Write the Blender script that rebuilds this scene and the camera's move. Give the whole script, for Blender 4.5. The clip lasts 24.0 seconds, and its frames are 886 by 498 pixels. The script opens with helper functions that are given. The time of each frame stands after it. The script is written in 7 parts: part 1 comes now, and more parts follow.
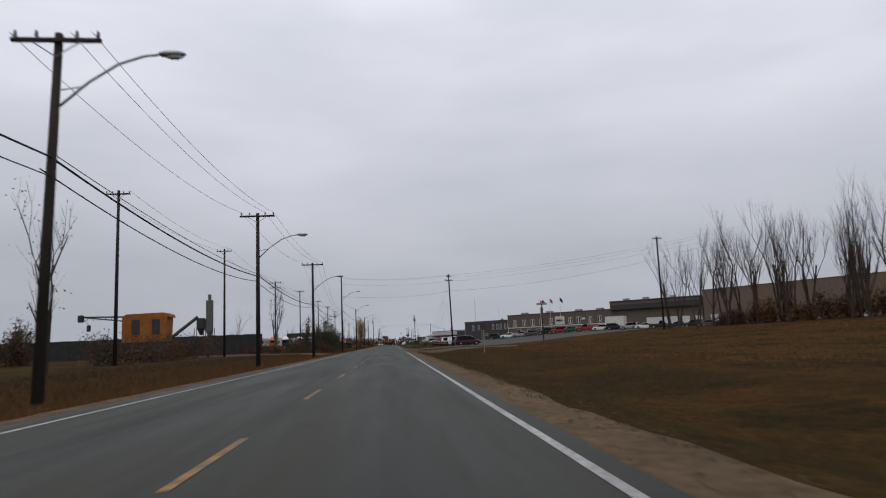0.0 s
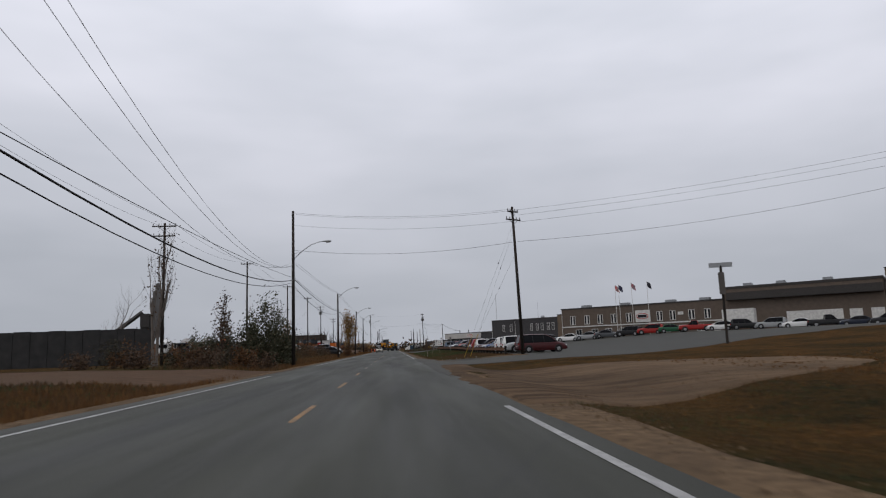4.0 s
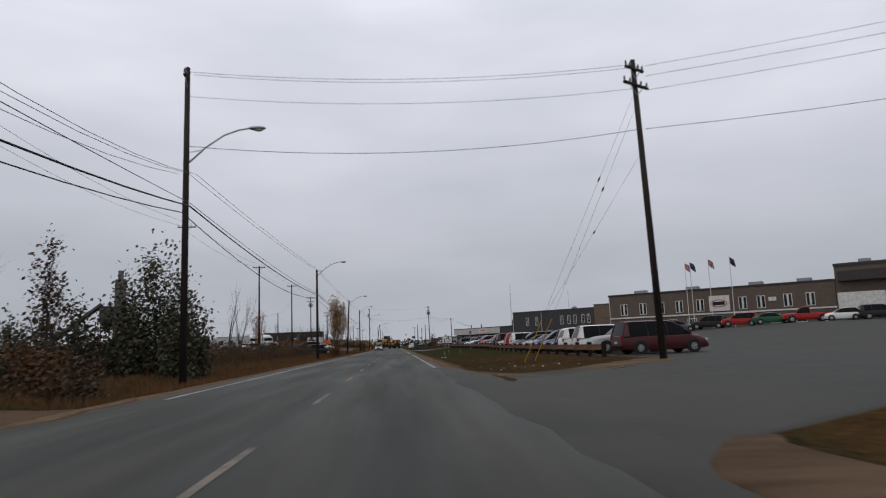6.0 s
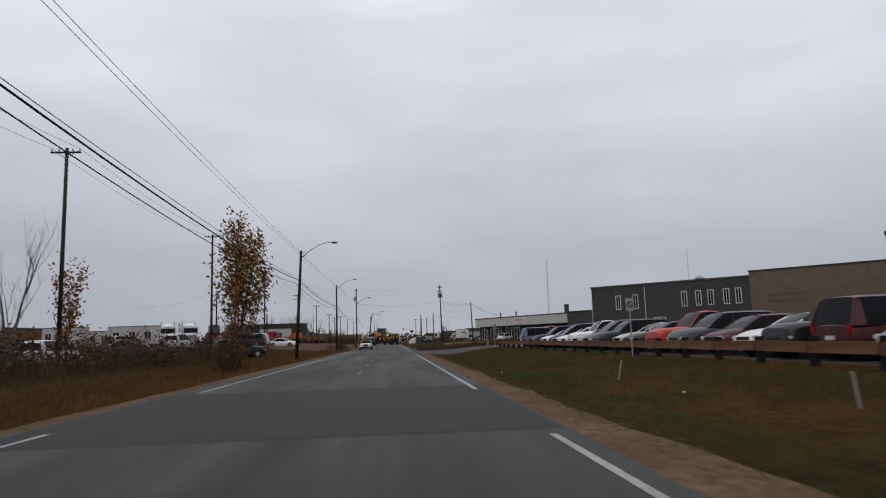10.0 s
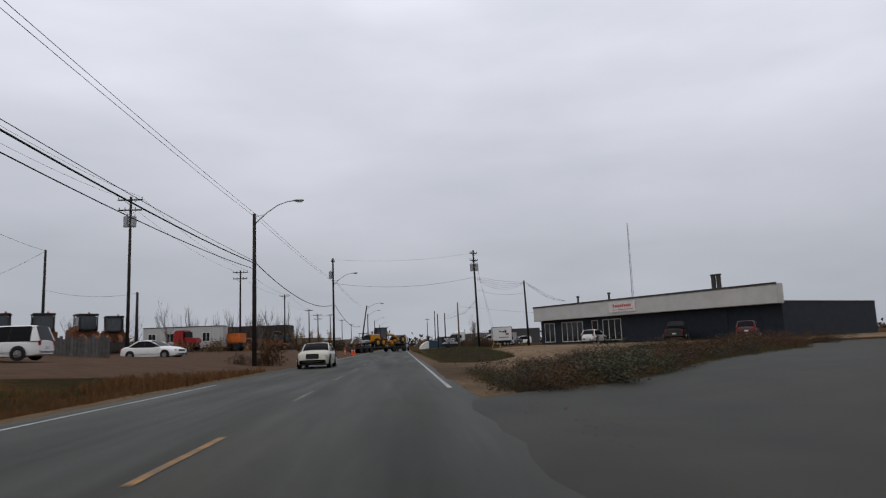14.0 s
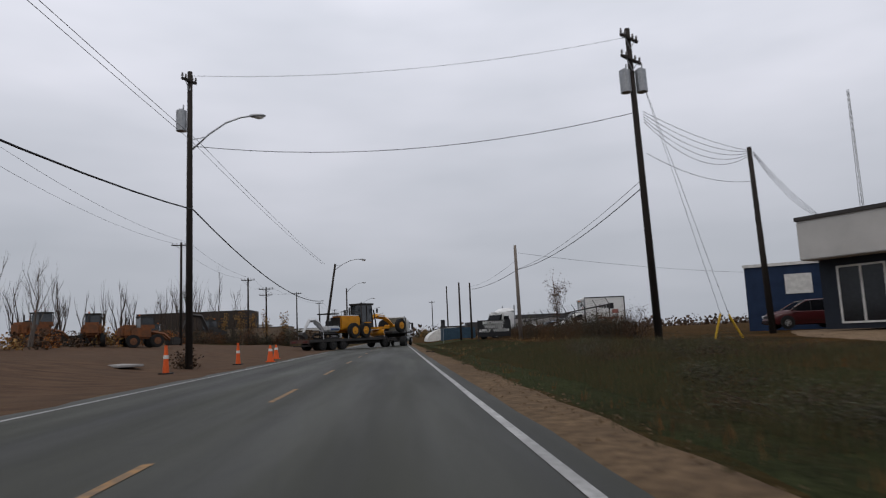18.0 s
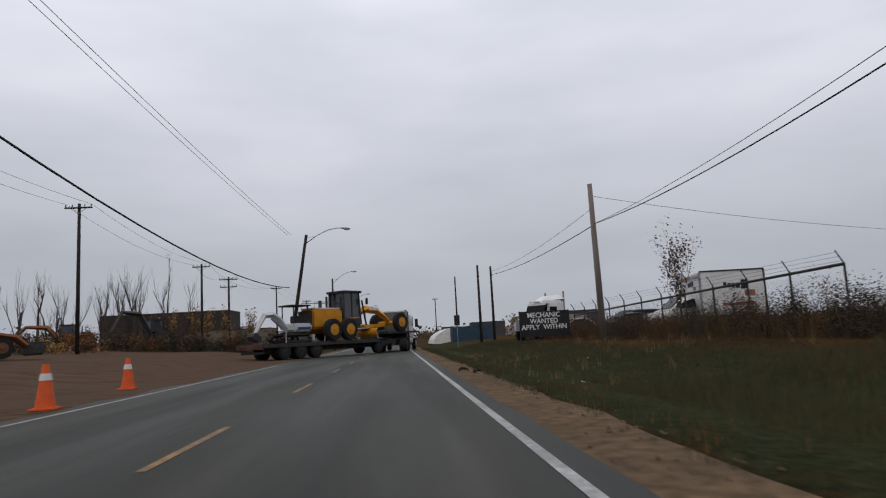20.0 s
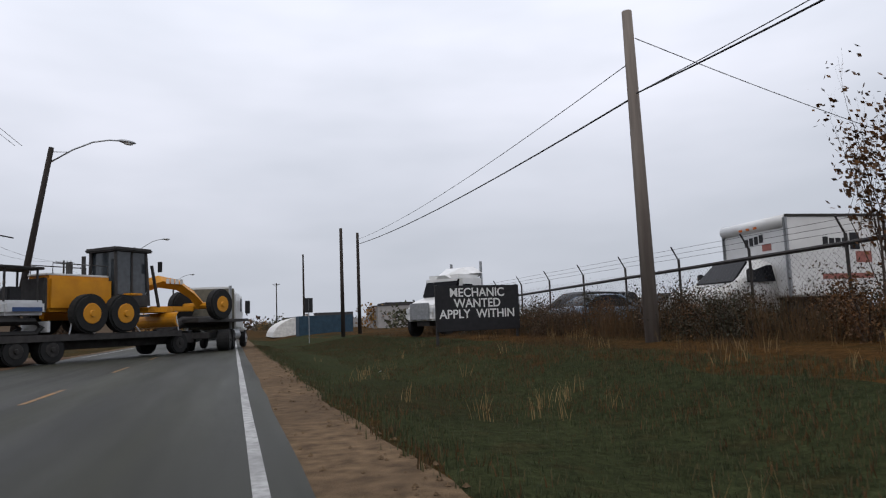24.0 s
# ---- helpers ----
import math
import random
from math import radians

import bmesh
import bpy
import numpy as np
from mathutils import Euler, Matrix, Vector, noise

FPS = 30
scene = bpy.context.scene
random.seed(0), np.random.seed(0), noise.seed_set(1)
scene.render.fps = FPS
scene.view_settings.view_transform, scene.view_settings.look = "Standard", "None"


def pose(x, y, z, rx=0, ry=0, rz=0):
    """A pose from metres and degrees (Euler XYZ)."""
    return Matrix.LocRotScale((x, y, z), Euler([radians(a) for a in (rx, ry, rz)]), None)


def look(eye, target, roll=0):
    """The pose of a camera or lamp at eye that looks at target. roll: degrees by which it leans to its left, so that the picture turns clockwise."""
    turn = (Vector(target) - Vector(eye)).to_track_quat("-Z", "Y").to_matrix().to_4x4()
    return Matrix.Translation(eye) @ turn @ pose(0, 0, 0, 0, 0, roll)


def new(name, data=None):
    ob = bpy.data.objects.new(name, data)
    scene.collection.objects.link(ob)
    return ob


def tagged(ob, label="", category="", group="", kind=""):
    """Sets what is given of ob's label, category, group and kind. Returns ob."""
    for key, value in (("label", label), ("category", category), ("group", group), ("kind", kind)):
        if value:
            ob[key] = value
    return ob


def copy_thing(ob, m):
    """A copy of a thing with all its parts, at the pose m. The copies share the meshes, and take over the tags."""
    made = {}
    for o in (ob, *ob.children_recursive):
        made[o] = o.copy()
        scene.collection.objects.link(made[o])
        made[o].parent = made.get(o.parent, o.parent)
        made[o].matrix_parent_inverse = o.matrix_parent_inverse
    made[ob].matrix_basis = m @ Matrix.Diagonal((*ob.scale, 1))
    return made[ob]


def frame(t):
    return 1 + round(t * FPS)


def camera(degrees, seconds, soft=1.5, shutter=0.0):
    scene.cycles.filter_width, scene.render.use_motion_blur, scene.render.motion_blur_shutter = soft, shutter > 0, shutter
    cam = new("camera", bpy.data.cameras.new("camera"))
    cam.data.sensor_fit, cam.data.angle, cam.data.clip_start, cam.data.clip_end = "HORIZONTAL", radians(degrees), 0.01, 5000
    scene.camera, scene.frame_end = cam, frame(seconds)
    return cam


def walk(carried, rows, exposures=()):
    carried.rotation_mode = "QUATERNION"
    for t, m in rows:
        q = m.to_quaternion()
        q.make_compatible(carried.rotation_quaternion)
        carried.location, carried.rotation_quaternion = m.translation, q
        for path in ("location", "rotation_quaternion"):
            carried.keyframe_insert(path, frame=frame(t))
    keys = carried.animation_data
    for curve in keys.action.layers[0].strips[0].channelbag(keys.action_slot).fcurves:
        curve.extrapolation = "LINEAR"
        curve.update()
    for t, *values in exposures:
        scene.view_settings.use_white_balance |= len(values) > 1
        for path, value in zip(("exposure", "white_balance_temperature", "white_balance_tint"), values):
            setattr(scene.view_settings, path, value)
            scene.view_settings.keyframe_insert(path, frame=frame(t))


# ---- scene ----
cam = camera(66.5, 24.0, soft=1.15, shutter=0.25)
PATH = [
    (0, look((0.12, 0.00, 1.13), (0.91, 9.88, 2.48), -2.39)),
    (1, look((0.07, 17.58, 1.11), (0.83, 27.45, 2.48), -2.12)),
    (2, look((0.03, 34.39, 1.16), (0.74, 44.27, 2.53), -2.60)),
    (5, look((-0.23, 85.59, 1.06), (0.55, 95.46, 2.51), -1.79)),
    (6, look((-0.07, 102.08, 1.14), (0.66, 111.95, 2.53), -2.14)),
    (7, look((-0.08, 119.83, 1.20), (0.67, 129.72, 2.51), -1.90)),
    (8, look((-0.07, 137.25, 1.13), (0.66, 147.14, 2.44), -2.52)),
    (9, look((-0.09, 154.37, 1.11), (0.61, 164.26, 2.48), -1.76)),
    (10, look((-0.35, 171.28, 1.33), (0.42, 181.16, 2.65), -1.79)),
    (12.5, look((0.56, 213.72, 1.04), (1.26, 223.60, 2.41), -3.34)),
    (13, look((0.56, 222.12, 1.03), (1.25, 232.00, 2.40), -3.49)),
    (14, look((0.59, 239.41, 1.10), (1.25, 249.29, 2.50), -2.25)),
    (15, look((0.42, 256.98, 1.11), (1.09, 266.87, 2.44), -0.85)),
    (16, look((0.58, 274.43, 1.12), (1.23, 284.31, 2.47), -2.01)),
    (17, look((0.56, 291.76, 1.09), (1.25, 301.65, 2.37), -2.75)),
    (18, look((0.56, 306.63, 1.07), (1.27, 316.53, 2.34), -2.54)),
    (20.5, look((0.57, 336.28, 1.06), (1.31, 346.17, 2.37), -3.20)),
    (21, look((0.58, 340.61, 1.05), (1.23, 350.46, 2.66), -1.97)),
    (22, look((0.68, 346.61, 1.07), (1.57, 356.50, 2.26), -2.14)),
    (23, look((1.22, 350.09, 1.07), (3.65, 359.71, 2.33), -1.77)),
    (24, look((1.63, 352.29, 1.11), (4.60, 361.78, 2.18), -2.33)),
]
walk(cam, PATH, ((0, -0.06, 6330, 9), (20.5, -0.05, 6330, 9), (22.0, 0.10, 6280, 9), (23.0, 0.20, 6250, 9), (24.0, 0.26, 6250, 9)))

# ---- light: bright overcast, rain cloud ----
world = bpy.data.worlds.new("overcast_sky")
scene.world = world
world.use_nodes = True
wn, wl = world.node_tree.nodes, world.node_tree.links
wn.clear()
sky = wn.new("ShaderNodeTexSky")
sky.sky_type, sky.sun_disc = "NISHITA", False
sky.sun_elevation, sky.sun_rotation = radians(38), radians(200)
sky.air_density, sky.dust_density, sky.ozone_density = 1.0, 6.0, 1.0
coord = wn.new("ShaderNodeTexCoord")
cloud_map = wn.new("ShaderNodeMapping")
cloud_map.inputs["Scale"].default_value = (1.0, 1.0, 3.4)
clouds = wn.new("ShaderNodeTexNoise")
clouds.inputs["Scale"].default_value, clouds.inputs["Detail"].default_value = 1.6, 4
cloud_ramp = wn.new("ShaderNodeValToRGB")
cloud_ramp.color_ramp.elements[0].position, cloud_ramp.color_ramp.elements[0].color = 0.25, (0.575, 0.60, 0.645, 1)
cloud_ramp.color_ramp.elements[1].position, cloud_ramp.color_ramp.elements[1].color = 0.75, (0.895, 0.89, 0.945, 1)
split = wn.new("ShaderNodeSeparateXYZ")
height = wn.new("ShaderNodeValToRGB")
he = height.color_ramp.elements
he[0].position, he[0].color = 0.0, (0.62, 0.63, 0.645, 1)
he[1].position, he[1].color = 0.5, (1.20, 1.18, 1.20, 1)
mid = he.new(0.13)
mid.color = (0.625, 0.635, 0.65, 1)
mul = wn.new("ShaderNodeMix")
mul.data_type, mul.blend_type = "RGBA", "MULTIPLY"
mul.inputs["Factor"].default_value = 1
mixsky = wn.new("ShaderNodeMix")
mixsky.data_type = "RGBA"
mixsky.inputs["Factor"].default_value = 0.96
skybg = wn.new("ShaderNodeBackground")
skybg.inputs["Strength"].default_value = 1.0
scale_sky = wn.new("ShaderNodeMix")
scale_sky.data_type, scale_sky.blend_type = "RGBA", "MULTIPLY"
scale_sky.inputs["Factor"].default_value = 1
scale_sky.inputs["B"].default_value = (0.1, 0.1, 0.1, 1)
wout = wn.new("ShaderNodeOutputWorld")
wl.new(coord.outputs["Generated"], cloud_map.inputs["Vector"])
wl.new(cloud_map.outputs["Vector"], clouds.inputs["Vector"])
wl.new(clouds.outputs["Fac"], cloud_ramp.inputs["Fac"])
wl.new(coord.outputs["Generated"], split.inputs["Vector"])
wl.new(split.outputs["Z"], height.inputs["Fac"])
wl.new(cloud_ramp.outputs["Color"], mul.inputs["A"])
wl.new(height.outputs["Color"], mul.inputs["B"])
wl.new(sky.outputs["Color"], scale_sky.inputs["A"])
wl.new(scale_sky.outputs["Result"], mixsky.inputs["A"])
wl.new(mul.outputs["Result"], mixsky.inputs["B"])
wl.new(mixsky.outputs["Result"], skybg.inputs["Color"])
wl.new(skybg.outputs["Background"], wout.inputs["Surface"])
sun = new("sun", bpy.data.lights.new("sun", "SUN"))
sun.data.energy, sun.data.angle, sun.data.color = 0.7, radians(25), (1.0, 0.93, 0.82)
sun.matrix_world = look((0, 0, 40), (6, 14, 10))
scene.view_settings.exposure = 0.0

# ---- materials ----
MATS = {}


def mat(name, a, b=None, rough=0.7, metal=0.0, scale=6.0, detail=4, bump=0.0, bump_scale=None, vary=0.0, spec=0.2, coat=0.0, big=0.0, big_scale=0.15, big_color=None, stretch=None):
    """A surface of two mixed tones with grain, a larger stain pattern and relief."""
    if name in MATS:
        return MATS[name]
    m = MATS[name] = bpy.data.materials.new(name)
    m.use_nodes = True
    n, l = m.node_tree.nodes, m.node_tree.links
    p = n["Principled BSDF"]
    p.inputs["Roughness"].default_value, p.inputs["Metallic"].default_value = rough, metal
    p.inputs["Specular IOR Level"].default_value = spec
    p.inputs["Coat Weight"].default_value = coat
    p.inputs["Coat Roughness"].default_value = 0.06
    b = b or tuple(min(1, c * 0.72) for c in a)
    geo = n.new("ShaderNodeTexCoord")
    vec = geo.outputs["Object"]
    if stretch:
        mp = n.new("ShaderNodeMapping")
        mp.inputs["Scale"].default_value = stretch
        l.new(vec, mp.inputs["Vector"])
        vec = mp.outputs["Vector"]
    t = n.new("ShaderNodeTexNoise")
    t.inputs["Scale"].default_value, t.inputs["Detail"].default_value = scale, detail
    l.new(vec, t.inputs["Vector"])
    r = n.new("ShaderNodeValToRGB")
    r.color_ramp.elements[0].position, r.color_ramp.elements[0].color = 0.32, (*b, 1)
    r.color_ramp.elements[1].position, r.color_ramp.elements[1].color = 0.68, (*a, 1)
    l.new(t.outputs["Fac"], r.inputs["Fac"])
    col = r.outputs["Color"]
    if big:
        t2 = n.new("ShaderNodeTexNoise")
        t2.inputs["Scale"].default_value, t2.inputs["Detail"].default_value = big_scale, 3
        l.new(geo.outputs["Object"], t2.inputs["Vector"])
        r2 = n.new("ShaderNodeValToRGB")
        r2.color_ramp.elements[0].position, r2.color_ramp.elements[1].position = 0.40, 0.62
        r2.color_ramp.elements[0].color, r2.color_ramp.elements[1].color = (0, 0, 0, 1), (big, big, big, 1)
        l.new(t2.outputs["Fac"], r2.inputs["Fac"])
        mx = n.new("ShaderNodeMix")
        mx.data_type = "RGBA"
        l.new(r2.outputs["Color"], mx.inputs["Factor"])
        l.new(col, mx.inputs["A"])
        mx.inputs["B"].default_value = (*(big_color or b), 1)
        col = mx.outputs["Result"]
    if vary:
        oi = n.new("ShaderNodeObjectInfo")
        mr = n.new("ShaderNodeMapRange")
        mr.inputs["To Min"].default_value, mr.inputs["To Max"].default_value = 1 - vary, 1 + vary
        l.new(oi.outputs["Random"], mr.inputs["Value"])
        hs = n.new("ShaderNodeHueSaturation")
        l.new(mr.outputs["Result"], hs.inputs["Value"])
        l.new(col, hs.inputs["Color"])
        col = hs.outputs["Color"]
    l.new(col, p.inputs["Base Color"])
    if bump:
        t3 = n.new("ShaderNodeTexNoise")
        t3.inputs["Scale"].default_value, t3.inputs["Detail"].default_value = bump_scale or scale * 3, 5
        l.new(vec, t3.inputs["Vector"])
        bp = n.new("ShaderNodeBump")
        bp.inputs["Strength"].default_value, bp.inputs["Distance"].default_value = bump, 0.03
        l.new(t3.outputs["Fac"], bp.inputs["Height"])
        l.new(bp.outputs["Normal"], p.inputs["Normal"])
    return m


def leafy(name, a, b, c):
    """Leaf or blade tones that change from piece to piece."""
    m = MATS[name] = bpy.data.materials.new(name)
    m.use_nodes = True
    n, l = m.node_tree.nodes, m.node_tree.links
    p = n["Principled BSDF"]
    p.inputs["Roughness"].default_value, p.inputs["Specular IOR Level"].default_value = 0.75, 0.2
    g = n.new("ShaderNodeNewGeometry")
    r = n.new("ShaderNodeValToRGB")
    e = r.color_ramp.elements
    e[0].color, e[1].color = (*a, 1), (*c, 1)
    k = e.new(0.5)
    k.color = (*b, 1)
    l.new(g.outputs["Random Per Island"], r.inputs["Fac"])
    l.new(r.outputs["Color"], p.inputs["Base Color"])
    return m




def ramp(n, l, fac, stops):
    """A colour ramp node on a value; stops are (position, colour)."""
    r = n.new("ShaderNodeValToRGB")
    e = r.color_ramp.elements
    e[0].position, e[0].color = stops[0][0], (*stops[0][1], 1)
    e[1].position, e[1].color = stops[-1][0], (*stops[-1][1], 1)
    for p, c in stops[1:-1]:
        k = e.new(p)
        k.color = (*c, 1)
    l.new(fac, r.inputs["Fac"])
    return r.outputs["Color"]


def tex(n, l, vec, scale, detail=4, stretch=None, rough=0.55):
    if stretch:
        mp = n.new("ShaderNodeMapping")
        mp.inputs["Scale"].default_value = stretch
        l.new(vec, mp.inputs["Vector"])
        vec = mp.outputs["Vector"]
    t = n.new("ShaderNodeTexNoise")
    t.inputs["Scale"].default_value, t.inputs["Detail"].default_value, t.inputs["Roughness"].default_value = scale, detail, rough
    l.new(vec, t.inputs["Vector"])
    return t.outputs["Fac"]


def blend(n, l, kind, a, b, fac=1.0):
    m = n.new("ShaderNodeMix")
    m.data_type, m.blend_type = "RGBA", kind
    if isinstance(fac, float):
        m.inputs["Factor"].default_value = fac
    else:
        l.new(fac, m.inputs["Factor"])
    l.new(a, m.inputs["A"])
    l.new(b, m.inputs["B"])
    return m.outputs["Result"]


def grey(v):
    return (v, v, v)


def road_surface(name, light, dark):
    """Damp worn asphalt: polished wheel tracks, an oily strip along each lane, patches, streaks and fine stone grain."""
    m = MATS[name] = bpy.data.materials.new(name)
    m.use_nodes = True
    n, l = m.node_tree.nodes, m.node_tree.links
    p = n["Principled BSDF"]
    vec = n.new("ShaderNodeTexCoord").outputs["Object"]
    base = ramp(n, l, tex(n, l, vec, 1.0, 5, (0.9, 0.05, 1)), ((0.34, dark), (0.66, light)))
    xyz = n.new("ShaderNodeSeparateXYZ")
    l.new(vec, xyz.inputs["Vector"])
    wob = n.new("ShaderNodeMath")
    wob.operation = "MULTIPLY_ADD"
    wob.inputs[1].default_value = 0.5
    l.new(tex(n, l, vec, 0.09, 2), wob.inputs[0])
    l.new(xyz.outputs["X"], wob.inputs[2])
    mr = n.new("ShaderNodeMapRange")
    mr.inputs["From Min"].default_value, mr.inputs["From Max"].default_value = -6.3, 2.5
    l.new(wob.outputs["Value"], mr.inputs["Value"])
    lanes = ramp(n, l, mr.outputs["Result"], ((0.0, grey(0.95)), (0.16, grey(1.18)), (0.28, grey(0.74)), (0.40, grey(1.12)), (0.52, grey(0.86)), (0.63, grey(1.14)), (0.74, grey(0.80)), (0.86, grey(1.10)), (1.0, grey(0.88))))
    col = blend(n, l, "MULTIPLY", base, lanes)
    patches = ramp(n, l, tex(n, l, vec, 0.28, 3, (1, 0.45, 1)), ((0.36, grey(0.86)), (0.50, grey(1.0)), (0.68, grey(1.14))))
    col = blend(n, l, "MULTIPLY", col, patches)
    grain = tex(n, l, vec, 55, 3)
    col = blend(n, l, "MULTIPLY", col, ramp(n, l, grain, ((0.3, grey(0.72)), (0.7, grey(1.28)))))
    cells = n.new("ShaderNodeTexVoronoi")
    cells.feature = "DISTANCE_TO_EDGE"
    cells.inputs["Scale"].default_value = 0.22
    warp = n.new("ShaderNodeMapping")
    warp.inputs["Scale"].default_value = (1.6, 0.7, 1)
    l.new(vec, warp.inputs["Vector"])
    l.new(warp.outputs["Vector"], cells.inputs["Vector"])
    col = blend(n, l, "MULTIPLY", col, ramp(n, l, cells.outputs["Distance"], ((0.0, grey(0.72)), (0.005, grey(0.84)), (0.010, grey(1.0)))))
    l.new(col, p.inputs["Base Color"])
    wet = ramp(n, l, tex(n, l, vec, 0.7, 4, (1.2, 0.08, 1)), ((0.32, grey(0.56)), (0.68, grey(0.74))))
    l.new(wet, p.inputs["Roughness"])
    p.inputs["Specular IOR Level"].default_value = 0.24
    bp = n.new("ShaderNodeBump")
    bp.inputs["Strength"].default_value, bp.inputs["Distance"].default_value = 0.25, 0.02
    l.new(grain, bp.inputs["Height"])
    l.new(bp.outputs["Normal"], p.inputs["Normal"])
    return m


def turf_surface(name, tones, shade=(0.45, 1.5), green=None):
    """Rough grass land in several tones: broad drifts, clumps and a dense blade-like speckle."""
    m = MATS[name] = bpy.data.materials.new(name)
    m.use_nodes = True
    n, l = m.node_tree.nodes, m.node_tree.links
    p = n["Principled BSDF"]
    p.inputs["Roughness"].default_value, p.inputs["Specular IOR Level"].default_value = 1.0, 0.02
    vec = n.new("ShaderNodeTexCoord").outputs["Object"]
    step = 0.36 / (len(tones) - 1)
    stops = [(0.32 + step * k, c) for k, c in enumerate(tones)]
    drift = ramp(n, l, tex(n, l, vec, 0.16, 4, (1, 0.5, 1)), stops)
    clump = ramp(n, l, tex(n, l, vec, 1.1, 4), stops[::-1] and [(q, c) for (q, _), (_, c) in zip(stops, stops[::-1])])
    col = blend(n, l, "MIX", drift, clump, 0.38)
    if green:
        xyz = n.new("ShaderNodeSeparateXYZ")
        l.new(vec, xyz.inputs["Vector"])
        wob = n.new("ShaderNodeMath")
        wob.operation = "MULTIPLY_ADD"
        wob.inputs[1].default_value = 9.0
        l.new(tex(n, l, vec, 0.22, 4), wob.inputs[0])
        l.new(xyz.outputs["X"], wob.inputs[2])
        mr = n.new("ShaderNodeMapRange")
        mr.inputs["From Min"].default_value, mr.inputs["From Max"].default_value = -25.5, 34.5
        l.new(wob.outputs["Value"], mr.inputs["Value"])
        zone = ramp(n, l, mr.outputs["Result"], ((0.0, grey(0.15)), (0.20, grey(0.75)), (0.30, grey(0.3)), (0.47, grey(0.85)), (0.54, grey(0.55)), (0.60, grey(0.08)), (1.0, grey(0.04))))
        lush = ramp(n, l, tex(n, l, vec, 0.9, 4), ((0.34, green[0]), (0.66, green[1])))
        col = blend(n, l, "MIX", col, lush, zone)
    col = blend(n, l, "MULTIPLY", col, ramp(n, l, tex(n, l, vec, 7, 5, None, 0.7), ((0.30, grey(shade[0])), (0.70, grey(shade[1])))))
    fine = tex(n, l, vec, 38, 4, (1, 0.6, 1), 0.7)
    col = blend(n, l, "MULTIPLY", col, ramp(n, l, fine, ((0.30, grey(0.6)), (0.70, grey(1.4)))))
    l.new(col, p.inputs["Base Color"])
    bp = n.new("ShaderNodeBump")
    bp.inputs["Strength"].default_value, bp.inputs["Distance"].default_value = 0.9, 0.06
    l.new(tex(n, l, vec, 16, 5, None, 0.7), bp.inputs["Height"])
    l.new(bp.outputs["Normal"], p.inputs["Normal"])
    return m


ASPHALT = road_surface("asphalt", (0.0235, 0.0242, 0.0150), (0.0115, 0.0120, 0.0078))
ASPHALT_PATCH = mat("asphalt_patch", (0.0185, 0.0187, 0.015), (0.011, 0.0112, 0.009), rough=0.7, spec=0.2, scale=4, bump=0.3, bump_scale=60)
LOT = mat("lot_asphalt", (0.0225, 0.0225, 0.0155), (0.0125, 0.0125, 0.009), rough=0.68, spec=0.2, scale=0.7, bump=0.2, bump_scale=40, big=0.5, big_scale=0.12, big_color=(0.029, 0.026, 0.018))
GRAVEL = mat("gravel", (0.165, 0.112, 0.066), (0.072, 0.049, 0.030), rough=0.95, spec=0.05, scale=5, bump=0.9, bump_scale=45, big=0.6, big_scale=0.5, big_color=(0.072, 0.050, 0.032))


def yard_surface(name, near_x, far_x):
    """Pale gravel that is churned into darker mud towards the road, with wheel ruts and puddle stains."""
    m = MATS[name] = bpy.data.materials.new(name)
    m.use_nodes = True
    n, l = m.node_tree.nodes, m.node_tree.links
    p = n["Principled BSDF"]
    p.inputs["Roughness"].default_value, p.inputs["Specular IOR Level"].default_value = 0.95, 0.05
    vec = n.new("ShaderNodeTexCoord").outputs["Object"]
    pale = ramp(n, l, tex(n, l, vec, 2.5, 5, (0.5, 1, 1)), ((0.32, (0.125, 0.086, 0.053)), (0.68, (0.205, 0.142, 0.088))))
    mud = ramp(n, l, tex(n, l, vec, 1.4, 6, (0.25, 1.1, 1)), ((0.32, (0.040, 0.026, 0.016)), (0.68, (0.112, 0.074, 0.045))))
    xyz = n.new("ShaderNodeSeparateXYZ")
    l.new(vec, xyz.inputs["Vector"])
    wob = n.new("ShaderNodeMath")
    wob.operation = "MULTIPLY_ADD"
    wob.inputs[1].default_value = 7.0
    l.new(tex(n, l, vec, 0.35, 6, (0.5, 1, 1), 0.65), wob.inputs[0])
    l.new(xyz.outputs["X"], wob.inputs[2])
    mr = n.new("ShaderNodeMapRange")
    mr.inputs["From Min"].default_value, mr.inputs["From Max"].default_value = near_x + 3.5, far_x + 3.5
    l.new(wob.outputs["Value"], mr.inputs["Value"])
    col = blend(n, l, "MIX", mud, pale, ramp(n, l, mr.outputs["Result"], ((0.0, grey(0.0)), (0.5, grey(0.6)), (1.0, grey(1.0)))))
    stain = ramp(n, l, tex(n, l, vec, 0.12, 4), ((0.34, grey(0.72)), (0.60, grey(1.08))))
    col = blend(n, l, "MULTIPLY", col, stain)
    grain = tex(n, l, vec, 34, 4, None, 0.7)
    col = blend(n, l, "MULTIPLY", col, ramp(n, l, grain, ((0.3, grey(0.7)), (0.7, grey(1.3)))))
    l.new(col, p.inputs["Base Color"])
    bp = n.new("ShaderNodeBump")
    bp.inputs["Strength"].default_value, bp.inputs["Distance"].default_value = 0.7, 0.04
    l.new(grain, bp.inputs["Height"])
    l.new(bp.outputs["Normal"], p.inputs["Normal"])
    return m


